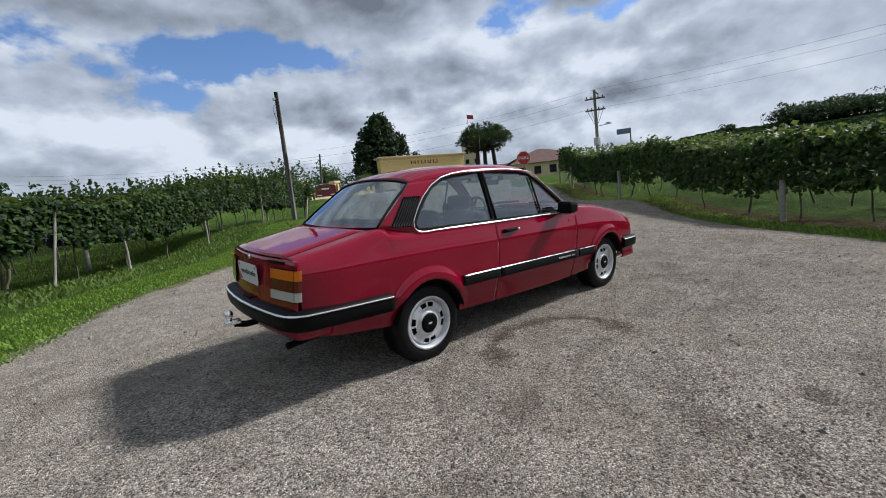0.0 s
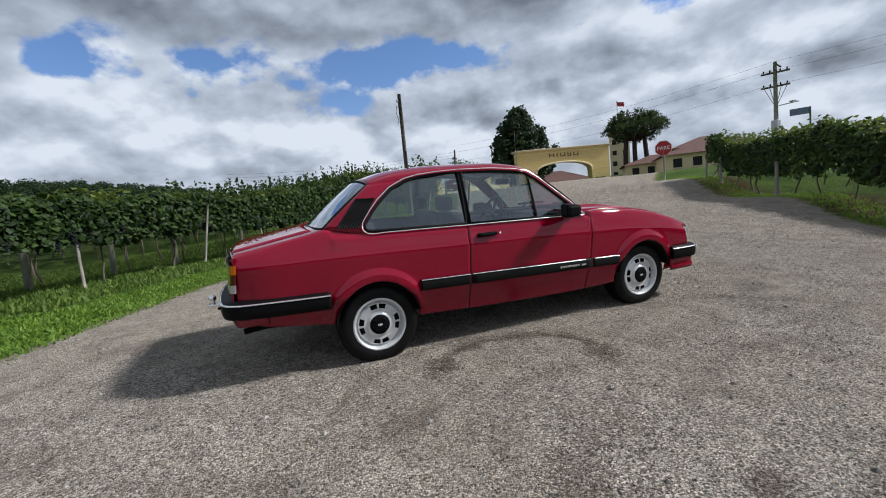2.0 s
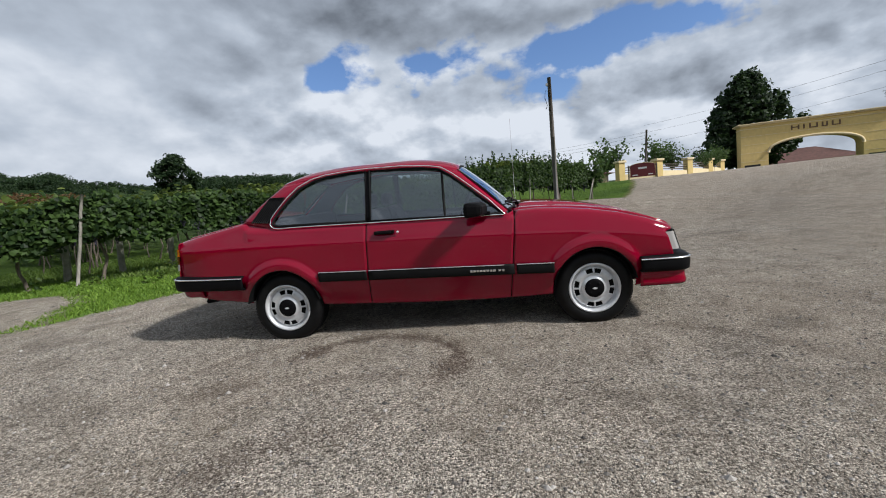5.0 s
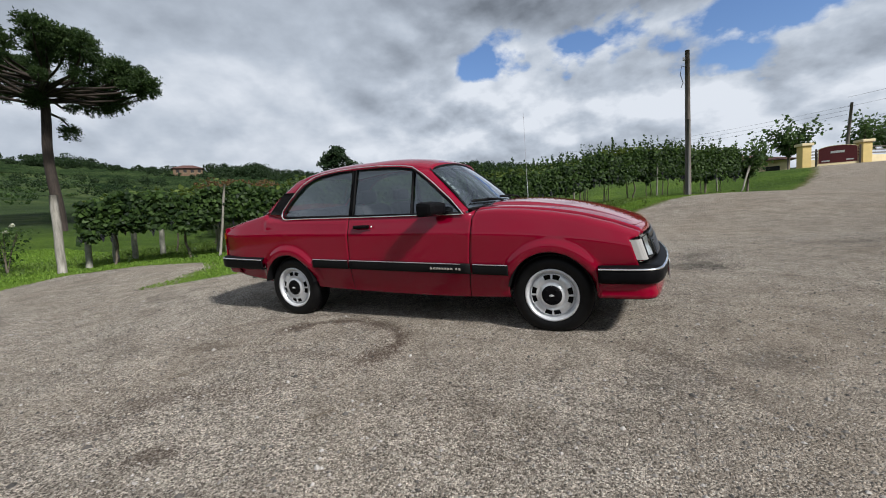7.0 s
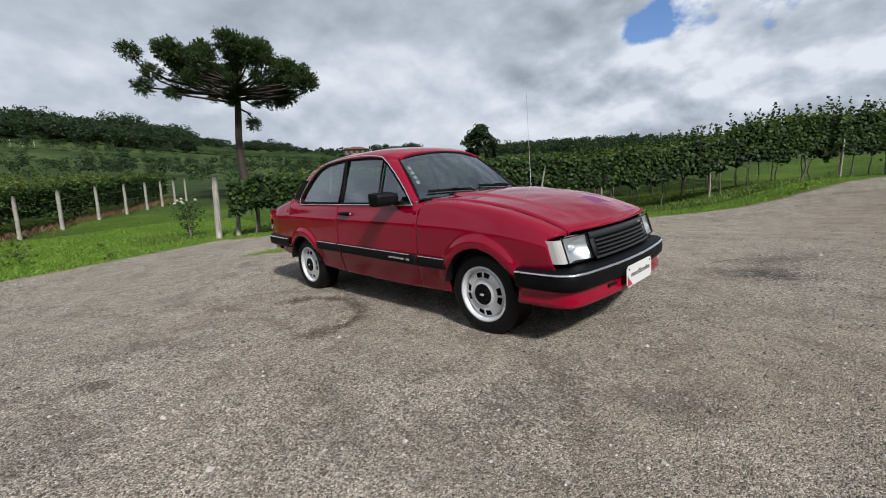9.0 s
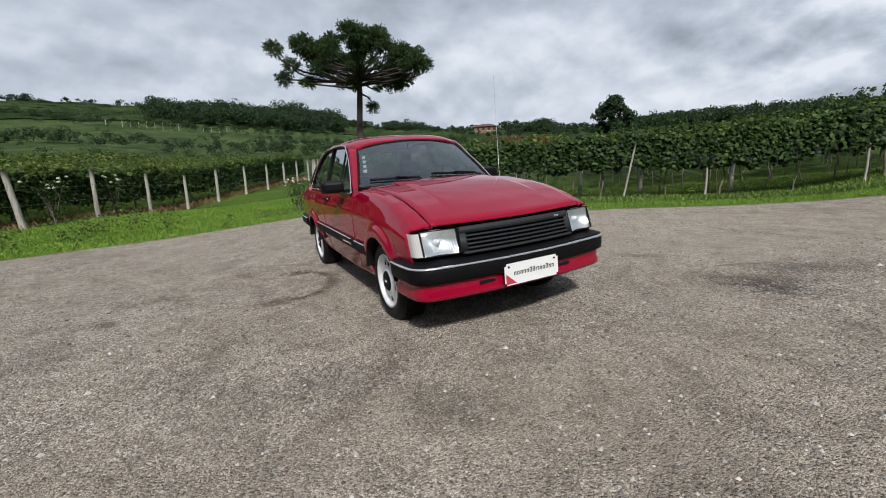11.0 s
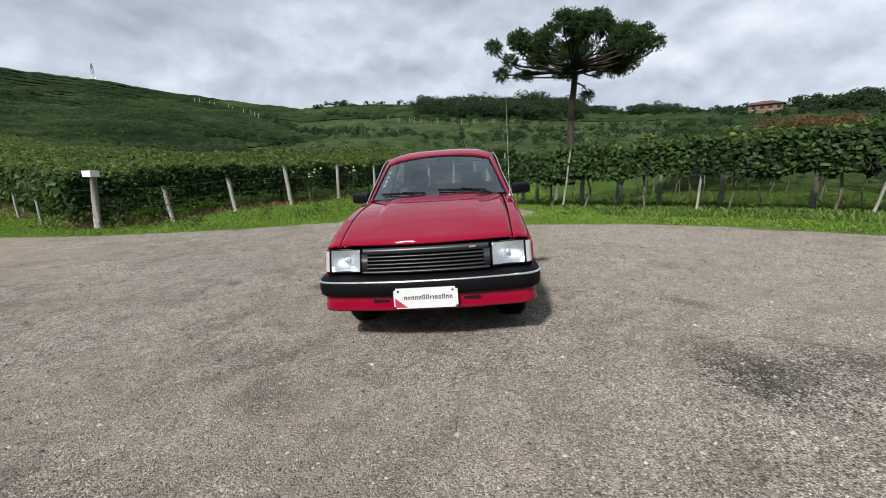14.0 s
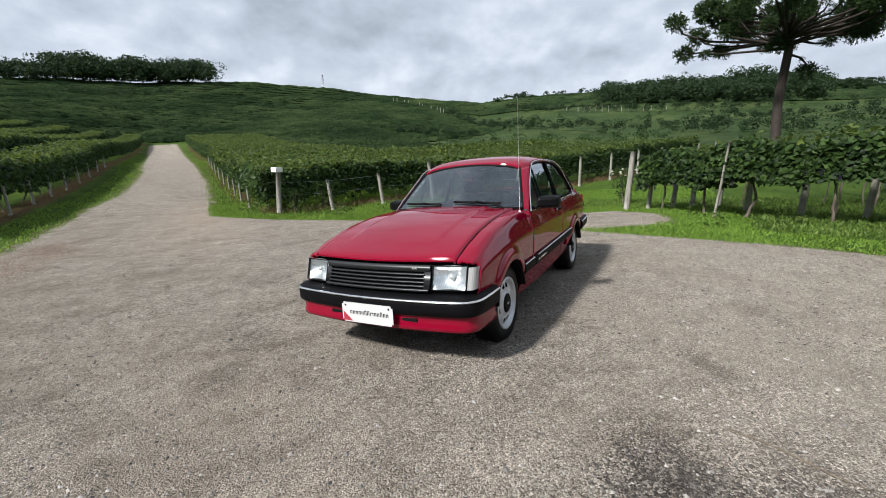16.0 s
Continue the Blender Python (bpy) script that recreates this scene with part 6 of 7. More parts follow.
# ---- grass, weeds and roses ----
def blades(label, X, Y, tall, seed, mat=None, width=.011):
    rng = np.random.default_rng(seed)
    n = len(X)
    Z = height(X, Y) - .03
    hgt = tall * (.5 + rng.random(n))
    a = rng.random(n) * 6.283
    lean = rng.normal(0, .45, (n, 2)) * hgt[:, None]
    w = width * (.6 + .8 * rng.random(n))
    cx, sy = np.cos(a) * w, np.sin(a) * w
    V = np.stack([np.column_stack([X - cx, Y - sy, Z]), np.column_stack([X + cx, Y + sy, Z]),
                  np.column_stack([X + cx * .7 + lean[:, 0] * .4, Y + sy * .7 + lean[:, 1] * .4, Z + hgt * .62]),
                  np.column_stack([X + lean[:, 0], Y + lean[:, 1], Z + hgt])], 1)
    F = np.array([(0, 1, 2), (0, 2, 3)])[None] + (np.arange(n) * 4)[:, None, None]
    me = fast_mesh("grass", V.reshape(-1, 3), F.reshape(-1, 3), smooth=False)
    me.materials.append(mat or GRASS)
    return tagged(new("grass", me), label, "grass", kind="stuff")


def scatter(x0, x1, y0, y1, n, seed, lo, hi, clump=.55):
    """Points off the gravel, within lo to hi metres of its edge, in tufts."""
    rng = np.random.default_rng(seed)
    X, Y = rng.uniform(x0, x1, n), rng.uniform(y0, y1, n)
    d = -lot_distance(X, Y)
    tuft = .5 + .5 * wave(X, Y, 3.3) + .35 * wave(X, Y, 9.0)
    k = (d > lo) & (d < hi) & (rng.random(n) < clump + tuft * (1 - clump))
    return X[k], Y[k]


blades("short bright green grass on the verge", *scatter(-9.5, 6, -1, 18, 330000, 21, -.08, 1.35), .032, 22)
blades("rough green grass under the high vines", *scatter(-12, 6, -1, 20, 150000, 23, 1.5, 10), .075, 24, MEADOW, .018)
blades("bright green grass of the lane and fence verge", *scatter(-22, -2, -13, 3, 420000, 25, -.08, 7.0), .045, 26, width=.016)
blades("green grass verge of the road to the gate", *scatter(4, 19, -8, 16, 120000, 27, -.02, 1.2), .05, 28, width=.016)
blades("green grass along the gravel road", *scatter(-30, 3, -50, -7, 150000, 29, -.08, 1.3), .06, 30, width=.022)
DRY = leaf_material("dry_grass", (0.10, 0.070, 0.034), (0.24, 0.17, 0.085))
rr = np.random.default_rng(31)
ss = rr.random(4200) * FENCE.total
pp = FENCE.place(ss, rr.normal(.0, .35, 4200))
blades("dry tan grass at the foot of the fence posts", pp[:, 0], pp[:, 1], .16, 32, DRY, .010)


def weeds(label, spots, seed, leaf=.055, tall=.35, mat=None, per=70):
    rng = np.random.default_rng(seed)
    C, N = [], []
    for x, y, k in spots:
        t = rng.random(per) ** .8
        c = np.column_stack([x + rng.normal(0, .12 * k, per), y + rng.normal(0, .12 * k, per), h(x, y) + t * tall * k])
        C.append(c)
        N.append(rng.normal(0, .6, (per, 3)) + (0, 0, .7))
    C = np.concatenate(C)
    ob = new("weeds", leaf_mesh("weeds", C, np.concatenate(N), leaf * (.6 + .8 * rng.random(len(C))), mat or VINE_SUNLIT))
    return tagged(ob, label, "weeds", kind="stuff")


rr = np.random.default_rng(33)
wx, wy = scatter(-10, 5, -2, 17, 70, 34, .1, 3.5)
weeds("low broad-leaved weeds in the grass", [(x, y, .35 + .5 * rr.random()) for x, y in zip(wx, wy)], 35, per=26)
wx, wy = scatter(-14, -4, -11, -3, 260, 36, .8, 2.6)
weeds("leafy weeds along the fence", [(x, y, .6 + .9 * rr.random()) for x, y in zip(wx, wy)], 37, per=40)

PETAL = plain_material("white_petal", (.82, .80, .70), .6, vary=.08)


def rose(x, y, tall, wide, flowers, seed):
    rng = np.random.default_rng(seed)
    r = random.Random(seed)
    base = tagged(new("rose_bush"), "green rose bush with white blooms by the vines", "rose bush", "rose bushes")
    base.location = (x, y, h(x, y))
    for k in range(6):
        bm = bmesh.new()
        a = r.uniform(0, 6.28)
        e = Vector((math.cos(a) * wide * .7, math.sin(a) * wide * .7, tall * r.uniform(.75, 1)))
        tube(bm, [(0, 0, -.03), e * .45 + Vector((0, 0, .08)), e], .010, 5, taper=[1.2, .9, .5])
        part("stem", bm, BARK, base)
    n = 420
    t = rng.random(n) ** .7
    C = np.column_stack([rng.normal(0, wide * .55, n) * (.35 + t), rng.normal(0, wide * .55, n) * (.35 + t), .12 + t * tall * .9])
    part("foliage", leaf_mesh("foliage", C, rng.normal(0, .6, (n, 3)) + (0, 0, .6), .055 * (.7 + .6 * rng.random(n)), VINE), None, base)
    for k in range(flowers):
        bm = bmesh.new()
        c = Vector((r.gauss(0, wide * .6), r.gauss(0, wide * .6), tall * r.uniform(.75, 1.12)))
        for ring, (rad, up, m) in enumerate(((.052, .0, 6), (.036, .018, 5), (.018, .03, 3))):
            for q in range(m):
                a = 6.283 * q / m + ring
                d = Vector((math.cos(a), math.sin(a), .35 + .4 * ring)) * rad
                s = Vector((-math.sin(a), math.cos(a), 0)) * rad * .6
                v = [bm.verts.new(c + Vector((0, 0, up))), bm.verts.new(c + d * .7 + s + Vector((0, 0, up))), bm.verts.new(c + d + Vector((0, 0, up + .01))), bm.verts.new(c + d * .7 - s + Vector((0, 0, up)))]
                bm.faces.new(v)
        part("bloom", bm, PETAL, base, "open white bloom")


rose(-10.6, .35, .95, .35, 9, 51)
rose(-10.9, -5.95, 1.15, .45, 8, 52)
rose(-12.9, -5.0, 1.2, .45, 7, 53)
rose(-6.6, -8.5, .9, .4, 0, 54)
rose(-5.6, -8.9, .7, .35, 0, 55)


# ---- trees ----
def needle_tuft(rng, c, rad, fingers=120, per=20, up=.35):
    """A bristling ball of branchlets, each set with short stiff needles."""
    d = rng.normal(size=(fingers, 1, 3)) + (0, 0, up)
    d /= np.linalg.norm(d, axis=2, keepdims=True)
    reach = rad * rng.uniform(.72, 1.08, (fingers, 1, 1))
    t = .30 + .70 * rng.random((fingers, per, 1)) ** .8
    foot = np.asarray(c) + d * reach * t * (1, 1, .88)
    out = rng.normal(size=(fingers, per, 3))
    way = d * .75 + .75 * out / np.linalg.norm(out, axis=2, keepdims=True)
    way /= np.linalg.norm(way, axis=2, keepdims=True)
    side = np.cross(way, rng.normal(size=(fingers, per, 3)))
    side /= np.linalg.norm(side, axis=2, keepdims=True)
    ln, w = rad * .18, rad * .034
    tip, mid = foot + way * ln, foot + way * ln * .4
    return np.stack([foot, mid + side * w, tip, mid - side * w], 2).reshape(-1, 4, 3)


def tuft_mesh(name, V):
    F = np.array([(0, 1, 2), (0, 2, 3)])[None] + (np.arange(len(V)) * 4)[:, None, None]
    me = fast_mesh(name, V.reshape(-1, 3), F.reshape(-1, 3), smooth=False)
    me.materials.append(NEEDLE)
    return me


DARK_BARK = wood_material("araucaria_bark", (0.014, 0.010, 0.008), (0.050, 0.036, 0.028))


def araucaria(x, y, base_z, fork, top, spread, seed, trunk_r, tufts=30, tuft_r=.8, label="", trunks=((0, 0),), extra=(), dense=1.0):
    """Bare trunk under a flat umbrella of level limbs, each ending in a ball of needles."""
    rng = np.random.default_rng(seed)
    r = random.Random(seed)
    tree = tagged(new("araucaria_tree"), label, "tree", "araucaria trees")
    tree.location = (x, y, base_z)
    f, t = fork - base_z, top - base_z
    for dx, dy in trunks:
        bm = bmesh.new()
        pts = [(dx * (1 - .3 * k / 9) + .07 * math.sin(k * 1.1), dy * (1 - .3 * k / 9) + .05 * math.sin(k * .9 + 1), -.3 + (f + .45 * (t - f) + .3) * k / 9) for k in range(10)]
        tube(bm, pts, trunk_r, 12, taper=[1.22, 1.08, 1.03, 1.0, .96, .93, .9, .86, .7, .4])
        part("trunk", bm, DARK_BARK, tree, "straight grey-brown trunk")
    V, ends = [], []
    for q in range(tufts):
        a = 2.399963 * q + r.uniform(-.3, .3)
        R = spread * (.10 + .80 * math.sqrt((q + .5) / tufts)) * r.uniform(.88, 1.05)
        z = t - tuft_r - (t - f) * (.40 * (R / spread) ** 2 + r.uniform(-.03, .24))
        ends.append((Vector((R * math.cos(a), R * math.sin(a), z)), tuft_r * r.uniform(.74, 1.08)))
    for q in range(tufts // 3):
        a = 2.399963 * q + 1.1
        R = spread * r.uniform(.35, .78)
        ends.append((Vector((R * math.cos(a), R * math.sin(a), f + (t - f) * r.uniform(.12, .24))), tuft_r * r.uniform(.42, .62)))
    ends += [(Vector(e), rad) for *e, rad in extra]
    for e, rad in ends:
        bm = bmesh.new()
        s = Vector((0, 0, min(f + r.uniform(.06, .34) * (t - f), max(e.z, f * .97))))
        out = Vector((e.x, e.y, 0))
        dz = e.z - s.z
        m1 = s + out * .35 + Vector((r.uniform(-.1, .1), r.uniform(-.1, .1), .12 * dz))
        m2 = s + out * .70 + Vector((r.uniform(-.1, .1), r.uniform(-.1, .1), .28 * dz))
        m3 = s + out * .92 + Vector((0, 0, .62 * dz))
        tube(bm, [s, m1, m2, m3, e], trunk_r * .30, 6, taper=[1.2, .95, .8, .65, .35])
        part("limb", bm, DARK_BARK, tree)
        V.append(needle_tuft(rng, np.array(e), rad, int(130 * dense), 16))
        # short sprays along the outer limb
        for k in range(2):
            p = m2.lerp(e, r.uniform(.1, .8)) + Vector((r.gauss(0, .25), r.gauss(0, .25), r.gauss(.0, .12))) * rad
            V.append(needle_tuft(rng, np.array(p), rad * r.uniform(.32, .5), int(40 * dense), 10))
    part("crown", tuft_mesh("crown", np.concatenate(V)), None, tree, "flat-topped crown of dark green spiny tufts")
    return tree


z0 = h(-22, 5.9)
araucaria(-22.05, 5.9, z0, 6.55, 10.15, 4.75, 7, .20, 36, .78, "tall araucaria pine with a flat umbrella crown",
          extra=((-.4, -4.2, 6.95 - z0, .55), (.6, -3.3, 6.62 - z0, .32), (.2, 4.5, 8.3 - z0, .55), (.3, -4.7, 8.3 - z0, .6), (.5, -.45, 6.75 - z0, .52), (.2, .8, 5.5 - z0, .48), (0, 2.7, 7.15 - z0, .5)))
araucaria(56.5, 54.0, 3.6, 9.3, 15.5, 5.6, 17, .42, 40, 1.25, "group of tall araucaria pines behind the gate", ((-1.6, .8), (0, 0), (1.8, -1.2)), dense=.5)


def leafy_tree(x, y, tall, wide, seed, label, trunk=.35, clumps=150, leaf=.34, mat=None, cone=0.0, low=.22, per=36):
    """Trunk, limbs and a crown of many leaf clumps."""
    rng = np.random.default_rng(seed)
    r = random.Random(seed)
    tree = tagged(new("tree"), label, "tree")
    tree.location = (x, y, h(x, y))
    bm = bmesh.new()
    tube(bm, [(0, 0, -.3), (.02 * tall, 0, tall * .3), (-.01 * tall, .01 * tall, tall * .75)], trunk, 10, taper=[1.3, 1, .35])
    part("trunk", bm, BARK, tree)
    C, N, S = [], [], []
    for k in range(clumps):
        u = r.random()
        z = tall * (low + (1 - low) * u)
        prof = math.sin(math.pi * min(1, .12 + .88 * u)) ** .6 if not cone else (1 - u ** 1.6) ** .8 * (.45 + .55 * min(1, u * 5))
        a, q = r.uniform(0, 6.283), math.sqrt(r.random())
        R = wide * .5 * prof * q * r.uniform(.85, 1.15)
        c = np.array((R * math.cos(a), R * math.sin(a), z + r.uniform(-.03, .03) * tall))
        if k % 9 == 0:
            bm = bmesh.new()
            tube(bm, [(0, 0, max(.2 * tall, z - .25 * tall)), Vector(c) * .6 + Vector((0, 0, z * .38)), c], trunk * .25, 5, taper=[1, .7, .3])
            part("limb", bm, BARK, tree)
        d = rng.normal(size=(per, 3))
        d /= np.linalg.norm(d, axis=1, keepdims=True)
        rad = wide * .085 * r.uniform(.7, 1.4)
        C.append(c + d * rad * (.4 + .6 * rng.random((per, 1))))
        N.append(d + rng.normal(0, .5, d.shape) + (0, 0, .3))
        S.append(np.full(per, leaf * r.uniform(.7, 1.2)))
    part("crown", leaf_mesh("crown", np.concatenate(C), np.concatenate(N), np.concatenate(S), mat or WOODS), None, tree, "dense crown of dark green leaves")
    return tree


leafy_tree(37.5, 60.5, 12.6, 13.5, 61, "dense dark green conical tree beside the gate", .4, 330, .55, cone=1, low=.06)
YOUNG = leaf_material("young_leaf", (0.022, 0.048, 0.014), (0.095, 0.15, 0.045))


def fruit_tree(x, y, tall, seed, label="young leafy tree with upright shoots"):
    """Open crown of upright leafy rods."""
    rng = np.random.default_rng(seed)
    r = random.Random(seed)
    tree = tagged(new("young_tree"), label, "tree", "young trees")
    tree.location = (x, y, h(x, y))
    bm = bmesh.new()
    tube(bm, [(0, 0, -.1), (.02, 0, tall * .3)], .06 * tall / 3, 7)
    part("trunk", bm, BARK, tree)
    C, N = [], []
    for k in range(16):
        a, q = r.uniform(0, 6.28), r.random() ** .6
        e = Vector((math.cos(a) * q * tall * .42, math.sin(a) * q * tall * .42, tall * r.uniform(.72, 1.05) * (1 - .25 * q)))
        s = Vector((0, 0, tall * .26))
        m = s.lerp(e, .4) + Vector((e.x * .25, e.y * .25, 0))
        bm = bmesh.new()
        tube(bm, [s, m, e], .02 * tall / 3, 5, taper=[1, .7, .3])
        part("limb", bm, BARK, tree)
        t = rng.random(60) ** .8
        b = np.array(s)[None] * ((1 - t) ** 2)[:, None] + 2 * np.array(m)[None] * (t * (1 - t))[:, None] + np.array(e)[None] * (t ** 2)[:, None]
        C.append(b + rng.normal(0, .05 * tall, (60, 3)) * (.4 + t)[:, None])
        N.append(rng.normal(0, .7, (60, 3)) + (0, 0, .4))
    C = np.concatenate(C)
    part("foliage", leaf_mesh("foliage", C, np.concatenate(N), .055 * tall * (.7 + .6 * rng.random(len(C))), YOUNG), None, tree)


# young trees near the gate and at the end of the vineyard
for k, (x, y, t) in enumerate([(6.0, 19.5, 2.6), (12.6, 40.5, 4.6), (18.6, 43.5, 4.3), (20.5, 44.5, 3.8), (22.5, 42, 2.6), (25, 45, 2.8), (28, 50, 3.2), (4.6, 21.5, 2.4), (31, 57, 3.4)]):
    fruit_tree(x, y, t, 70 + k)
leafy_tree(-45, 53.5, 7.8, 6.6, 66, "leafy tree standing above the vineyard", .3, 150, .36)


# ---- poles, signs and wires ----
def mesh_of(name, bm, mat):
    me = bpy.data.meshes.new(name)
    bm.to_mesh(me)
    bm.free()
    me.materials.append(mat)
    return me


def wooden_pole():
    z0 = h(3.2, 13.53)
    p = tagged(new("utility_pole"), "dark wooden utility pole at the vineyard edge", "pole", "utility poles")
    p.location = (3.2, 13.53, z0)
    bm = bmesh.new()
    tube(bm, [(0, 0, -.3), (0, 0, 2.5), (0, 0, 5.95 - z0)], .085, 12, taper=[1.15, 1, .85])
    part("shaft", bm, POLE_WOOD, p)
    bm = bmesh.new()
    tube(bm, [(.0, -.10, -.1), (.01, -.10, 2.6)], .03, 8)
    part("conduit", bm, plain_material("conduit_grey", (.11, .11, .105), .75), p, "grey conduit")
    bm = bmesh.new()
    tube(bm, [(-.02, -.08, 4.35), (-.18, -.1, 4.42), (-.22, -.1, 4.15), (-.14, -.1, 3.85), (-.20, -.1, 3.7)], .012, 5)
    part("cable_loop", bm, DARK, p, "dangling black cable")
    bm = bmesh.new()
    box(bm, -.14, -.06, -.05, .05, 4.62, 4.72, .01)
    part("insulator", bm, METAL, p)


wooden_pole()


def thin_pole(x, y, top, lean, label):
    z0 = h(x, y)
    bm = bmesh.new()
    tube(bm, [(0, 0, -.3), (lean * .5, 0, (top - z0) / 2), (lean, 0, top - z0)], .11, 8, taper=[1.1, 1, .8])
    ob = new("utility_pole", mesh_of("utility_pole", bm, POLE_WOOD))
    ob.location = (x, y, z0)
    tagged(ob, label, "pole", "utility poles")


thin_pole(15.2, 37.5, 7.2, .3, "thin dark leaning pole by the entrance sign")


def power_pole():
    x, y, top = 33.2, 17.4, 9.45
    z0 = h(x, y)
    p = tagged(new("power_pole"), "tall grey power pole with two crossarms", "pole", "utility poles")
    p.location = (x, y, z0)
    t = top - z0
    bm = bmesh.new()
    tube(bm, [(0, 0, -.3), (0, 0, t)], .15, 10, taper=[1.15, .75])
    part("shaft", bm, CONCRETE, p)
    d = Vector((-.53, .85, 0))
    for k, (z, half) in enumerate(((t - .75, .85), (t - 1.75, .85))):
        bm = bmesh.new()
        a, b = d * -half + Vector((0, 0, z)), d * half + Vector((0, 0, z))
        tube(bm, [a, b], .075, 6)
        arm = part("crossarm", bm, POLE_WOOD, p)
        for q in (-.8, -.35, .35, .8):
            bm = bmesh.new()
            tube(bm, [d * half * q + Vector((0, 0, z + .05)), d * half * q + Vector((0, 0, z + .24))], .055, 7, taper=[1, .7])
            part("insulator", bm, DARK, arm)
        if k:
            for q in (-.8, -.4, .4, .8):
                bm = bmesh.new()
                tube(bm, [d * half * q + Vector((0, 0, z)), d * half * q * .5 + Vector((0, 0, z - .8)), Vector((0, 0, z - 1.5))], .02, 4)
                part("jumper", bm, DARK, arm)
    bm = bmesh.new()
    tube(bm, [Vector((0, 0, t - .1)), d * -.35 + Vector((0, 0, t - .45))], .06, 6)
    part("top_bracket", bm, POLE_WOOD, p)
    bm = bmesh.new()
    tube(bm, [Vector((0, 0, t - 3.2)), d * -.6 + Vector((0, 0, t - 3.15)), d * -1.3 + Vector((0, 0, t - 3.1))], .04, 6)
    box(bm, -.25, .0, -1.35, -1.0, t - 3.16, t - 3.08, .01)
    part("street_lamp_arm", bm, METAL, p)
    bm = bmesh.new()
    box(bm, -.3, .1, -.25, .2, t - 4.9, t - 4.2, .05)
    part("transformer", bm, METAL, p, "grey transformer box")


power_pole()


def wire(a, b, sag, r=.007):
    bm = bmesh.new()
    n = 18
    pts = [Vector(a).lerp(Vector(b), k / n) - Vector((0, 0, sag * 4 * (k / n) * (1 - k / n))) for k in range(n + 1)]
    tube(bm, pts, r, 4)
    tagged(new("power_line", mesh_of("power_line", bm, DARK)), "thin dark overhead power line", "wire", "power lines")


for q, z in ((.8, 8.85), (.5, 7.85), (0, 9.5)):
    a = (33.2 - .45 * q, 17.4 + .72 * q, z)
    wire(a, (15.3 - .4 * q, 37.5 + .6 * q, z - 1.9), .55)
    wire(a, (44 - .45 * q, -14 + .72 * q, z + .9), .6)
wire((15.4, 37.5, 7.0), (-8, 52, 7.8), .5)
wire((15.4, 37.5, 6.7), (-8, 52, 7.4), .5)
wire((15.4, 37.5, 6.4), (-8, 52, 7.0), .5)


def octagon(r, x):
    return [(x, r * math.cos(radians(22.5 + 45 * k)), r * math.sin(radians(22.5 + 45 * k))) for k in range(8)]


def text_mesh(name, s, size, mat, extrude=.004):
    cu = bpy.data.curves.new(name, "FONT")
    cu.body, cu.size, cu.extrude, cu.align_x, cu.align_y = s, size, extrude, "CENTER", "CENTER"
    ob = bpy.data.objects.new(name, cu)
    scene.collection.objects.link(ob)
    me = bpy.data.meshes.new_from_object(ob.evaluated_get(bpy.context.evaluated_depsgraph_get()))
    bpy.data.objects.remove(ob)
    me.materials.append(mat)
    return me


def stop_sign():
    x, y = 16.15, 12.3
    z0 = h(x, y)
    s = tagged(new("stop_sign"), "red octagonal stop sign with white border on a grey post", "road sign")
    s.matrix_world = Matrix.Translation((x, y, z0)) @ Matrix.Rotation(radians(222), 4, "Z")
    bm = bmesh.new()
    tube(bm, [(-.03, 0, -.3), (-.03, 0, 3.12 - z0)], .04, 8)
    part("post", bm, GREY_WOOD, s)
    zc = 3.0 - z0
    for r, xx, mat, lab in ((.40, .0, WHITE, "white border"), (.375, .006, SIGN_RED, "red face")):
        bm = bmesh.new()
        f = bm.faces.new([bm.verts.new((px, py, pz + zc)) for px, py, pz in octagon(r, xx)])
        e = bmesh.ops.extrude_face_region(bm, geom=[f])
        bmesh.ops.translate(bm, verts=[v for v in e["geom"] if isinstance(v, bmesh.types.BMVert)], vec=(-.004, 0, 0))
        bmesh.ops.recalc_face_normals(bm, faces=bm.faces[:])
        part("plate", bm, mat, s, lab)
    t = part("lettering", text_mesh("lettering", "PARE", .255, WHITE), None, s, "white word PARE")
    t.matrix_local = Matrix.Translation((.010, 0, zc)) @ Matrix.Rotation(radians(90), 4, "Z") @ Matrix.Rotation(radians(90), 4, "X")


stop_sign()


def street_sign():
    x, y = 17.8, 6.95
    z0 = h(x, y)
    s = tagged(new("street_sign"), "small blue-grey street sign on a thin post", "road sign")
    s.matrix_world = Matrix.Translation((x, y, z0)) @ Matrix.Rotation(radians(215), 4, "Z")
    bm = bmesh.new()
    tube(bm, [(0, 0, -.3), (0, 0, 3.62 - z0)], .03, 8)
    part("post", bm, METAL, s)
    bm = bmesh.new()
    box(bm, -.01, .01, -.62, .0, 3.36 - z0, 3.62 - z0, .003)
    part("plate", bm, plain_material("sign_blue", (.16, .22, .30), .5), s, "blue-grey plate")


street_sign()


# ---- gate and buildings ----
TILE = plain_material("clay_tile", (.10, .045, .036), .85, vary=.3, scale=2.2, bump=.4)
BROWN = plain_material("brown_letter", (.13, .075, .04), .6)


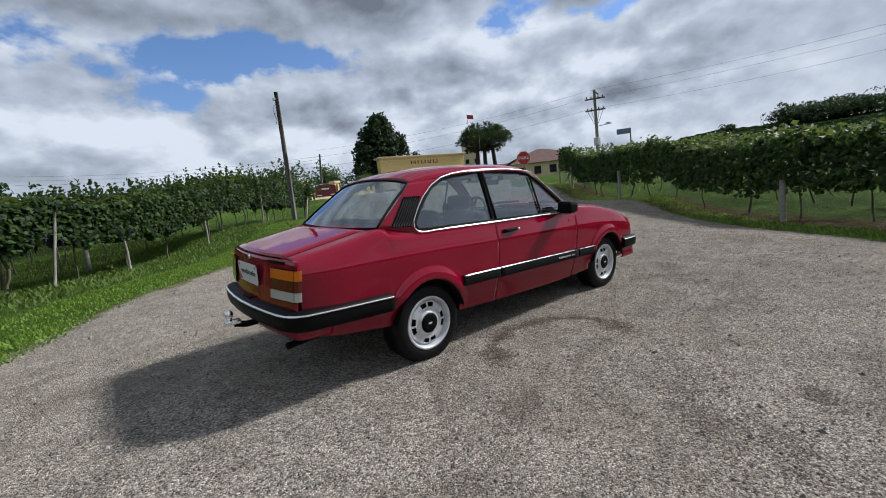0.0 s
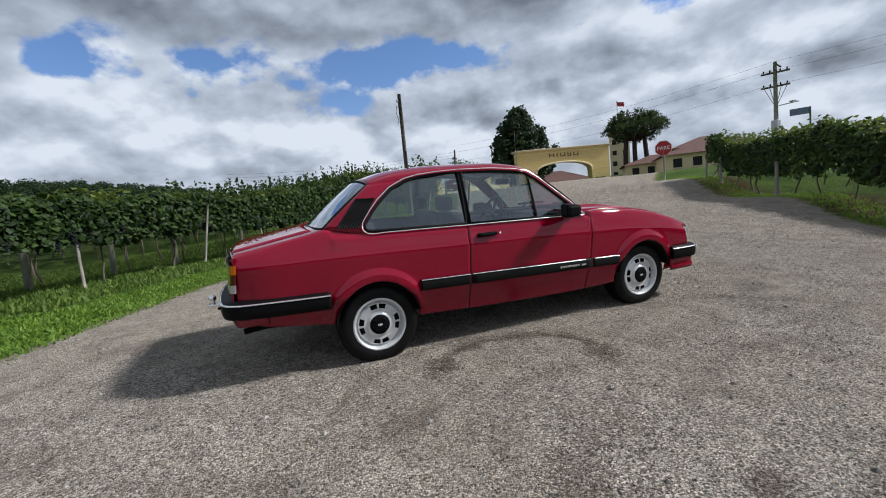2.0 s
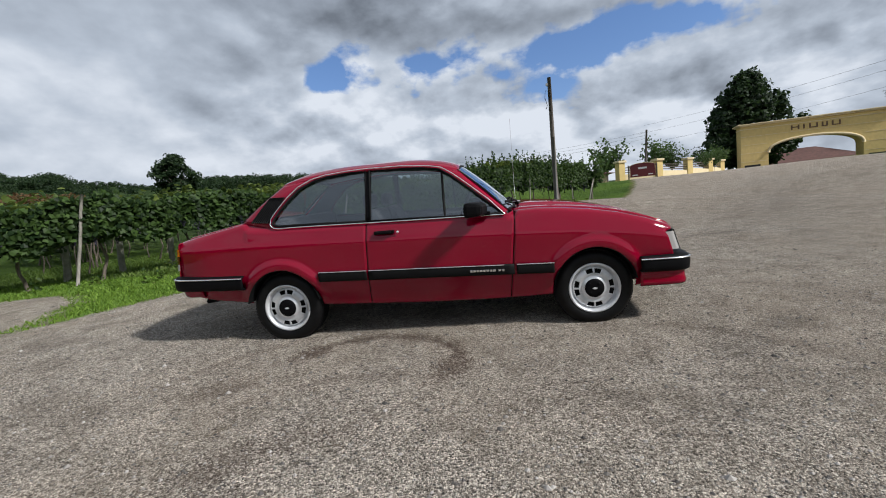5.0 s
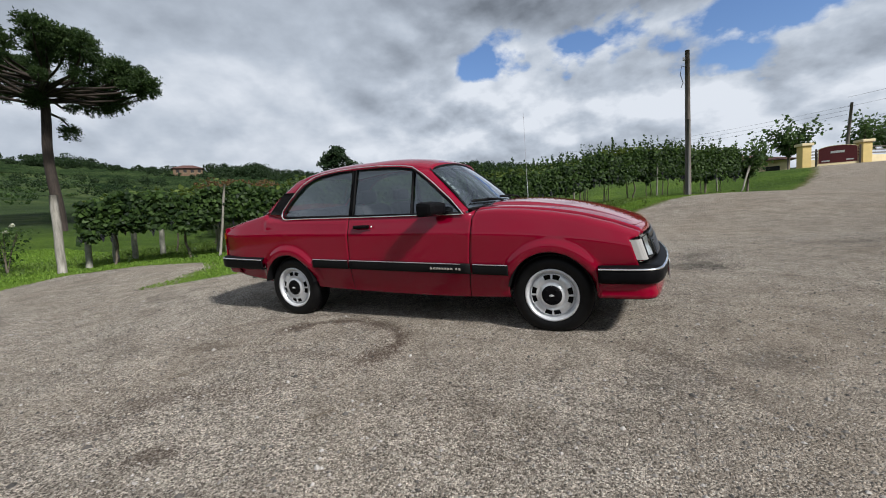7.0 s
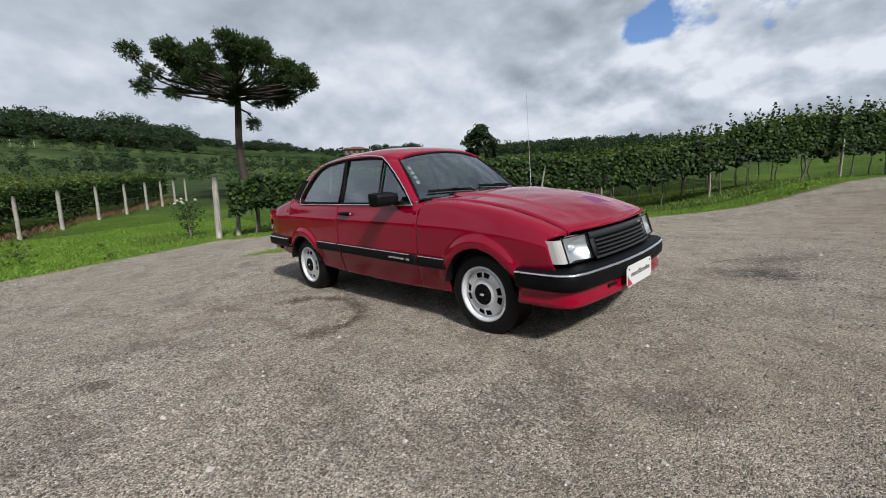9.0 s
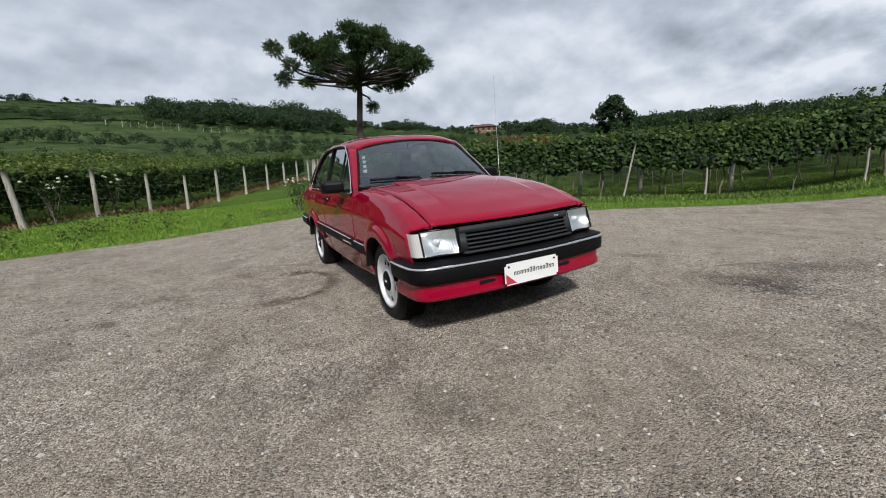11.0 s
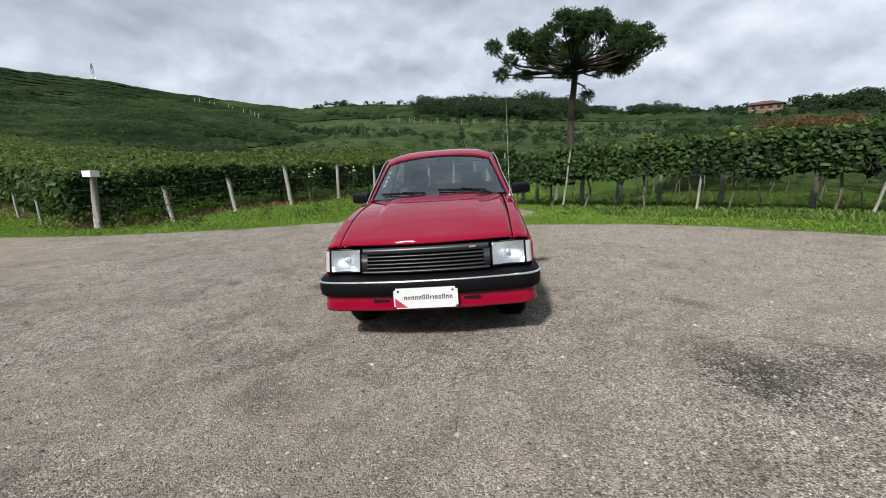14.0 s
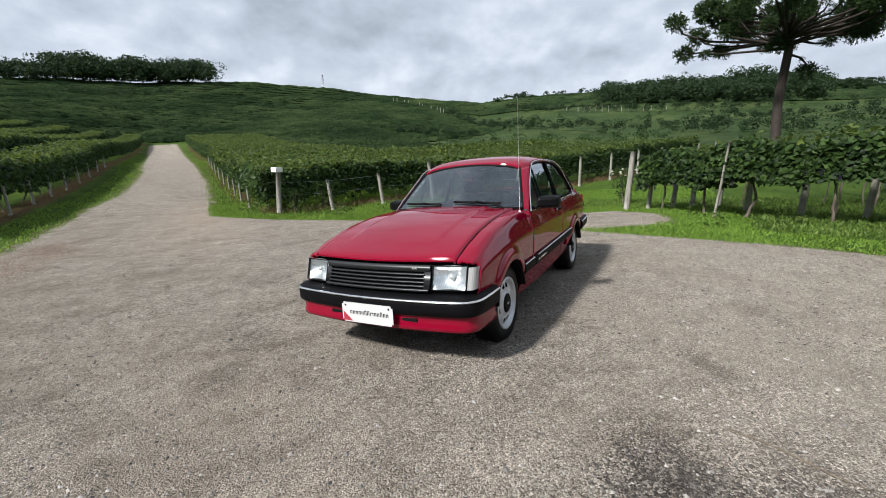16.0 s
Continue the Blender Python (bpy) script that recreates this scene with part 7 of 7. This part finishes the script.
def gate():
    a, b = Vector((33.0, 54.3, 0)), Vector((48.0, 50.9, 0))
    w = (b - a).length
    g = tagged(new("entrance_gate"), "yellow stucco entrance arch with a moulded cornice", "gate")
    ang = math.atan2(b.y - a.y, b.x - a.x)
    g.matrix_world = Matrix.Translation((a.x, a.y, 3.1)) @ Matrix.Rotation(ang, 4, "Z")
    # face with an arched opening, in the plane x along the wall, y depth
    x0, x1, top, crown, spring = .19 * w, .80 * w, 5.75, 3.75, 2.2
    n = 36
    outline = [(0, -1), (x0, -1), (x0, spring)]
    cx, rx = (x0 + x1) / 2, (x1 - x0) / 2
    outline += [(cx - rx * math.cos(math.pi * k / n), spring + (crown - spring) * math.sin(math.pi * k / n) ** .8) for k in range(1, n)]
    outline += [(x1, spring), (x1, -1), (w, -1), (w, top), (0, top)]
    bm = bmesh.new()
    vs = [bm.verts.new((x, 0, z)) for x, z in outline]
    f = bm.faces.new(vs)
    e = bmesh.ops.extrude_face_region(bm, geom=[f])
    bmesh.ops.translate(bm, verts=[v for v in e["geom"] if isinstance(v, bmesh.types.BMVert)], vec=(0, 1.6, 0))
    bmesh.ops.recalc_face_normals(bm, faces=bm.faces[:])
    part("wall", bm, STUCCO, g)
    for z0, z1, o in ((5.30, 5.40, .06), (5.72, 5.86, .22), (5.86, 6.0, .38)):
        bm = bmesh.new()
        box(bm, -o, w + o, -o, 1.6 + o, z0, z1, .03)
        part("cornice", bm, CREAM, g, "cream cornice moulding")
    for z in (1.25, 2.3, 3.35, 4.4):
        for p, q in ((0, x0 - .1), (x1 + .1, w)) if z < crown + .1 else ((0, w),):
            bm = bmesh.new()
            box(bm, p, q, -.02, .0, z, z + .05)
            part("string_course", bm, CREAM, g)
    pts = [(x0, -.04, spring)] + [(x, -.04, z) for x, z in outline[3:3 + n - 1]] + [(x1, -.04, spring)]
    part("arch_moulding", tube(bmesh.new(), pts, .16, 6), CREAM, g, "cream arch moulding")
    for p in (.35, x1 + .45):
        bm = bmesh.new()
        box(bm, p, p + 1.7, -.05, .05, .0, .85, .02)
        part("base_panel", bm, DARK, g, "dark panel at the foot")
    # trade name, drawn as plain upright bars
    x = cx - 2.35
    for k, wd in enumerate((.85, .22, .85, .6, .85)):
        bm = bmesh.new()
        box(bm, x, x + .16, -.07, .0, 4.62, 5.18, .01)
        if wd > .3:
            box(bm, x + wd - .16, x + wd, -.07, .0, 4.62, 5.18, .01)
            box(bm, x + .16, x + wd - .16, -.07, .0, 4.62 if k != 0 else 4.85, (4.74 if k != 0 else 4.97), .01)
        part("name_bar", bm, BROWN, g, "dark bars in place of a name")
        x += wd + .38


gate()


def house(name, x, y, z, wx, wy, wall, roof, rot, label, windows=((0, 0),), mat=None, eave=.6):
    """Hip-roofed building with set-in windows."""
    hs = tagged(new(name), label, "building", "winery buildings")
    hs.matrix_world = Matrix.Translation((x, y, z)) @ Matrix.Rotation(radians(rot), 4, "Z")
    bm = bmesh.new()
    box(bm, -wx / 2, wx / 2, -wy / 2, wy / 2, -2, wall)
    part("wall", bm, mat or CREAM, hs)
    bm = bmesh.new()
    ex, ey = wx / 2 + eave, wy / 2 + eave
    rl = max(0.05, ex - ey)
    lo = [bm.verts.new(p) for p in ((-ex, -ey, wall), (ex, -ey, wall), (ex, ey, wall), (-ex, ey, wall))]
    hi = [bm.verts.new(p) for p in ((-rl, 0, wall + roof), (rl, 0, wall + roof))]
    for f in ((lo[0], lo[1], hi[1], hi[0]), (lo[1], lo[2], hi[1]), (lo[2], lo[3], hi[0], hi[1]), (lo[3], lo[0], hi[0]), (lo[3], lo[2], lo[1], lo[0])):
        bm.faces.new(f)
    part("roof", bm, TILE, hs, "brown clay tile roof")
    for k in range(int(wx // 2.2)):
        px = -wx / 2 + 1.4 + k * 2.2
        for zz in ((wall - 1.6,) if wall < 4.5 else (wall - 1.6, wall - 4.2)):
            bm = bmesh.new()
            box(bm, px - .5, px + .5, -wy / 2 - .03, -wy / 2 + .05, zz, zz + 1.1, .02)
            win = part("window", bm, DARK, hs, "dark window")
            bm = bmesh.new()
            box(bm, px - .62, px + .62, -wy / 2 - .10, -wy / 2 + .02, zz - .10, zz)
            part("sill", bm, CREAM, win)
    return hs


house("winery_house", 57, 41.5, 3.5, 9, 8, 3.0, 1.6, -40, "cream winery building with a brown hip roof")
house("winery_house", 50, 37, 2.8, 9, 8, 2.3, 1.6, -40, "low cream building with a brown tiled roof")
house("winery_house", 56, 49, 3.0, 10, 8, 2.2, 1.5, -40, "low cream building with a brown tiled roof")
house("winery_house", 52, 73, 2.6, 15, 10, 1.8, 2.6, -20, "brown-roofed hall seen through the arch", mat=BROWN)
house("winery_house", 9.6, 45, 2.2, 7, 6, 1.6, .9, 0, "low brown-roofed house beyond the vines", mat=CREAM)


def tower():
    t = tagged(new("tower"), "pale yellow square tower with dark windows", "building", "winery buildings")
    t.matrix_world = Matrix.Translation((65.5, 67.0, 2.5)) @ Matrix.Rotation(radians(-42), 4, "Z")
    bm = bmesh.new()
    box(bm, -1.9, 1.9, -1.9, 1.9, -2, 10.6, .05)
    part("wall", bm, CREAM, t)
    bm = bmesh.new()
    box(bm, -2.1, 2.1, -2.1, 2.1, 10.6, 10.9, .05)
    part("cornice", bm, STUCCO, t)
    for z in (8.6, 6.4, 4.2, 2.0):
        for x in (-1.0, 1.0):
            bm = bmesh.new()
            box(bm, x - .4, x + .4, -1.96, -1.8, z, z + .95, .02)
            part("window", bm, DARK, t, "dark window")
    bm = bmesh.new()
    tube(bm, [(0, 0, 10.8), (0, 0, 17.6)], .05, 6)
    pole = part("flagpole", bm, METAL, t)
    bm = bmesh.new()
    P = np.array([[(.05 + .3 * u, .15 * math.sin(u * 1.2), 17.5 - .25 * u * .3 - v * .9) for v in (0, .5, 1)] for u in np.linspace(0, 4.5, 8)])
    part("flag", sheet(P), SIGN_RED, pole, "small flag blowing out")


tower()


def entrance():
    # stub walls and yellow piers left of the gate, with a red board
    pts = [(11.6, 33.0, 1.45), (15.0, 34.0, 1.35), (19.0, 37.5, 1.3), (23.5, 43, 1.2), (27.5, 48.5, 1.1)]
    for k, (x, y, t) in enumerate(pts):
        p = tagged(new("gate_pier"), "yellow stucco pier with a moulded cap", "pier", "gate piers")
        p.matrix_world = Matrix.Translation((x, y, h(x, y))) @ Matrix.Rotation(radians(20), 4, "Z")
        bm = bmesh.new()
        box(bm, -.28, .28, -.28, .28, -.4, t, .02)
        part("shaft", bm, STUCCO, p)
        bm = bmesh.new()
        box(bm, -.38, .38, -.38, .38, t, t + .18, .03)
        part("cap", bm, CREAM, p)
    for (x0, y0, _), (x1, y1, _) in zip(pts[:-1], pts[1:]):
        ang = math.atan2(y1 - y0, x1 - x0)
        L = math.hypot(x1 - x0, y1 - y0)
        w = tagged(new("low_wall"), "low dark railing wall between the piers", "wall", "entrance walls")
        w.matrix_world = Matrix.Translation(((x0 + x1) / 2, (y0 + y1) / 2, h((x0 + x1) / 2, (y0 + y1) / 2))) @ Matrix.Rotation(ang, 4, "Z")
        bm = bmesh.new()
        box(bm, -L / 2 + .35, L / 2 - .35, -.08, .08, -.4, .45, .02)
        part("base", bm, CREAM, w)
        for z in (.6, .8, 1.0):
            bm = bmesh.new()
            tube(bm, [(-L / 2 + .3, 0, z), (L / 2 - .3, 0, z)], .04, 6)
            part("rail", bm, BARK, w)
    s = tagged(new("entrance_board"), "dark red entrance board with a pale border", "sign")
    x, y = 12.9, 31.6
    s.matrix_world = Matrix.Translation((x, y, h(x, y))) @ Matrix.Rotation(radians(-20), 4, "Z")
    bm = bmesh.new()
    prof = [(-.95, .15), (.95, .15), (.95, 1.05)] + [(.95 * math.cos(math.pi * k / 12), 1.05 + .22 * math.sin(math.pi * k / 12)) for k in range(1, 12)] + [(-.95, 1.05)]
    f = bm.faces.new([bm.verts.new((px, 0, pz)) for px, pz in prof])
    e = bmesh.ops.extrude_face_region(bm, geom=[f])
    bmesh.ops.translate(bm, verts=[v for v in e["geom"] if isinstance(v, bmesh.types.BMVert)], vec=(0, .08, 0))
    bmesh.ops.recalc_face_normals(bm, faces=bm.faces[:])
    part("board", bm, plain_material("board_red", (.15, .022, .025), .6), s)
    part("border", tube(bmesh.new(), [(px * .96, -.01, pz * .985 + .01) for px, pz in prof], .018, 5, True), CREAM, s, "pale painted border")
    bm = bmesh.new()
    box(bm, -.32, .32, -.02, 0, .78, .92)
    box(bm, -.75, -.35, -.02, 0, .28, .36)
    box(bm, .4, .75, -.02, 0, .28, .36)
    part("writing_bars", bm, WHITE, s, "pale bars of writing")
    for px in (-1.02, 1.02):
        bm = bmesh.new()
        box(bm, px - .05, px + .05, -.02, .1, -.3, 1.15, .01)
        part("leg", bm, BARK, s)


entrance()


# ---- hillside details ----
def resample_plan(P, step):
    """Points every step metres along a line on the ground."""
    s = np.concatenate([[0], np.cumsum(np.linalg.norm(np.diff(P, axis=0), axis=1))])
    u = np.arange(0, s[-1], step)
    return np.stack([np.interp(u, s, P[:, k]) for k in (0, 1)], -1)


def hill_details():
    rng = np.random.default_rng(77)
    spots = []
    # hedges of round bushes, as (distance, bearing) corners
    for line in (((170, 207.5), (132, 201), (106, 194), (97, 186), (98, 178), (82, 172.5), (70, 166)), ((184, 199), (160, 191), (150, 184), (151, 176), (162, 169.5)), ((172, 249), (178, 240)), ((112, 214), (104, 203)), ((128, 176), (122, 162), (130, 150)), ((92, 164), (86, 150))):
        P = np.array([(2 + q * math.cos(radians(a)), q * math.sin(radians(a))) for q, a in line])
        for x, y in resample_plan(P, 3.3):
            t = rng.uniform(3.0, 4.2)
            spots.append((x + rng.normal(0, .5), y + rng.normal(0, .5), t, t * .85))
    scrub = []
    for _ in range(380):
        q, a = rng.uniform(55, 205), radians(rng.uniform(112, 235))
        t = rng.uniform(1.0, 2.4)
        scrub.append((2 + q * math.cos(a), q * math.sin(a), t, t * 1.2))
    woods("scattered dark bushes over the slopes", scrub, 79, VINE_FAR, 16, .50)
    woods("round bushes in lines across the hillside", spots, 78, WOODS, 60, .36)
    bm = bmesh.new()
    for line in (((195, 214.7), (186, 211.5), (168, 207.5)), ((161, 192), (152, 185), (152, 180))):
        P = np.array([(2 + q * math.cos(radians(a)), q * math.sin(radians(a))) for q, a in line])
        for x, y in resample_plan(P, 2.2):
            z = h(x, y)
            if rng.random() < .85:
                box(bm, x - .08, x + .08, y - .08, y + .08, z, z + 1.7 + .5 * rng.random())
    tagged(new("far_posts", mesh_of("far_posts", bm, CONCRETE)), "pale posts in lines across the hillside", "posts", kind="stuff")
    x, y = 2 + 208 * math.cos(radians(223.6)), 208 * math.sin(radians(223.6))
    z = h(x, y)
    t = tagged(new("radio_mast"), "thin grey radio mast on the hill crest", "mast")
    t.location = (x, y, z)
    bm = bmesh.new()
    for sx, sy in ((-.5, -.5), (.5, -.5), (.5, .5), (-.5, .5)):
        tube(bm, [(sx, sy, -1), (sx * .3, sy * .3, 6.5)], .09, 4)
    for k in range(6):
        zz, w = k * 1.1, .5 - .06 * k
        tube(bm, [(-w, -w, zz), (w, w, zz + 1.1)], .06, 4)
        tube(bm, [(w, -w, zz), (-w, w, zz + 1.1)], .06, 4)
    part("lattice", bm, METAL, t)


hill_details()


# ---- loose stones ----
def loose_stones():
    """Single chips of gravel lying on the lot where the eye passes close."""
    rng = np.random.default_rng(91)
    n, m = 46000, 9000
    X = np.concatenate([rng.uniform(-4.6, 5.4, n), rng.uniform(-9, 15, m)])
    Y = np.concatenate([rng.uniform(-5.2, 4.4, n), rng.uniform(-10, 18, m)])
    r = np.concatenate([.0035 + .0085 * rng.random(n) ** 4, .008 + .014 * rng.random(m) ** 3])
    k = lot_distance(X, Y) > .05
    X, Y, r = X[k], Y[k], r[k]
    n = len(X)
    a = rng.random(n) * 6.283
    base = np.array([(1, 0, 0), (.2, .9, .05), (-.8, .5, 0), (-.7, -.6, .05), (.4, -.9, 0), (.1, .1, .75)])
    jit = base[None] * (.75 + .5 * rng.random((n, 6, 1)))
    c, s = np.cos(a)[:, None], np.sin(a)[:, None]
    V = np.stack([X[:, None] + r[:, None] * (jit[..., 0] * c - jit[..., 1] * s), Y[:, None] + r[:, None] * (jit[..., 0] * s + jit[..., 1] * c), (height(X, Y) + .001)[:, None] + r[:, None] * jit[..., 2]], -1)
    F = np.array([(0, 1, 5), (1, 2, 5), (2, 3, 5), (3, 4, 5), (4, 0, 5)])[None] + (np.arange(n) * 6)[:, None, None]
    me = fast_mesh("gravel_stones", V.reshape(-1, 3), F.reshape(-1, 3), smooth=False)
    m = Mat("gravel_stone", rough=.85)
    rnd = m.node("ShaderNodeNewGeometry").outputs["Random Per Island"]
    m.set("Base Color", m.ramp(rnd, ((0, (.045, .041, .038)), (.35, (.15, .137, .124)), (.7, (.28, .258, .235)), (1, (.46, .43, .40)))))
    me.materials.append(m.m)
    tagged(new("gravel_stones", me), "loose grey gravel chips scattered over the lot", "gravel", kind="stuff")


loose_stones()


def twig(points, r):
    """A thin dry stem lying on the gravel."""
    bm = bmesh.new()
    tube(bm, [(x, y, h(x, y) + .004 + .004 * (k % 2)) for k, (x, y) in enumerate(points)], r, 5, taper=[1] * (len(points) - 1) + [.5])
    tagged(new("twig", mesh_of("twig", bm, TWIG)), "thin dry twig lying on the gravel", "twig", "dry twigs")


TWIG = wood_material("dry_twig", (0.09, 0.07, 0.05), (0.26, 0.21, 0.15))
twig([(1.88, 1.95), (1.94, 2.07), (2.0, 2.17), (2.08, 2.26), (2.13, 2.38)], .0035)
twig([(.28, -2.13), (.33, -2.07), (.36, -2.0)], .0022)
twig([(-.36, -2.12), (-.29, -2.11), (-.23, -2.13)], .0022)
twig([(-.98, -2.02), (-.93, -1.96), (-.91, -1.9)], .002)


# ---- rust-coloured scrub and a house on the far hill ----
RUST = leaf_material("rusty_scrub", (0.035, 0.030, 0.012), (0.17, 0.085, 0.035))
rr = np.random.default_rng(91)
woods("rust-coloured scrub on the slope behind the vines", [(2 + q * math.cos(radians(a)), q * math.sin(radians(a)), t, t * 1.3) for q, a, t in zip(rr.uniform(74, 96, 26), rr.uniform(139.5, 147, 26), rr.uniform(2.0, 3.6, 26))], 92, RUST, 34, .5)
hx, hy = 2 + 176 * math.cos(radians(147.6)), 176 * math.sin(radians(147.6))
house("farm_house", hx, hy, h(hx, hy) + .6, 9, 6, 2.6, 1.4, 55, "distant farmhouse with a brown tiled roof on the hill", mat=BROWN)
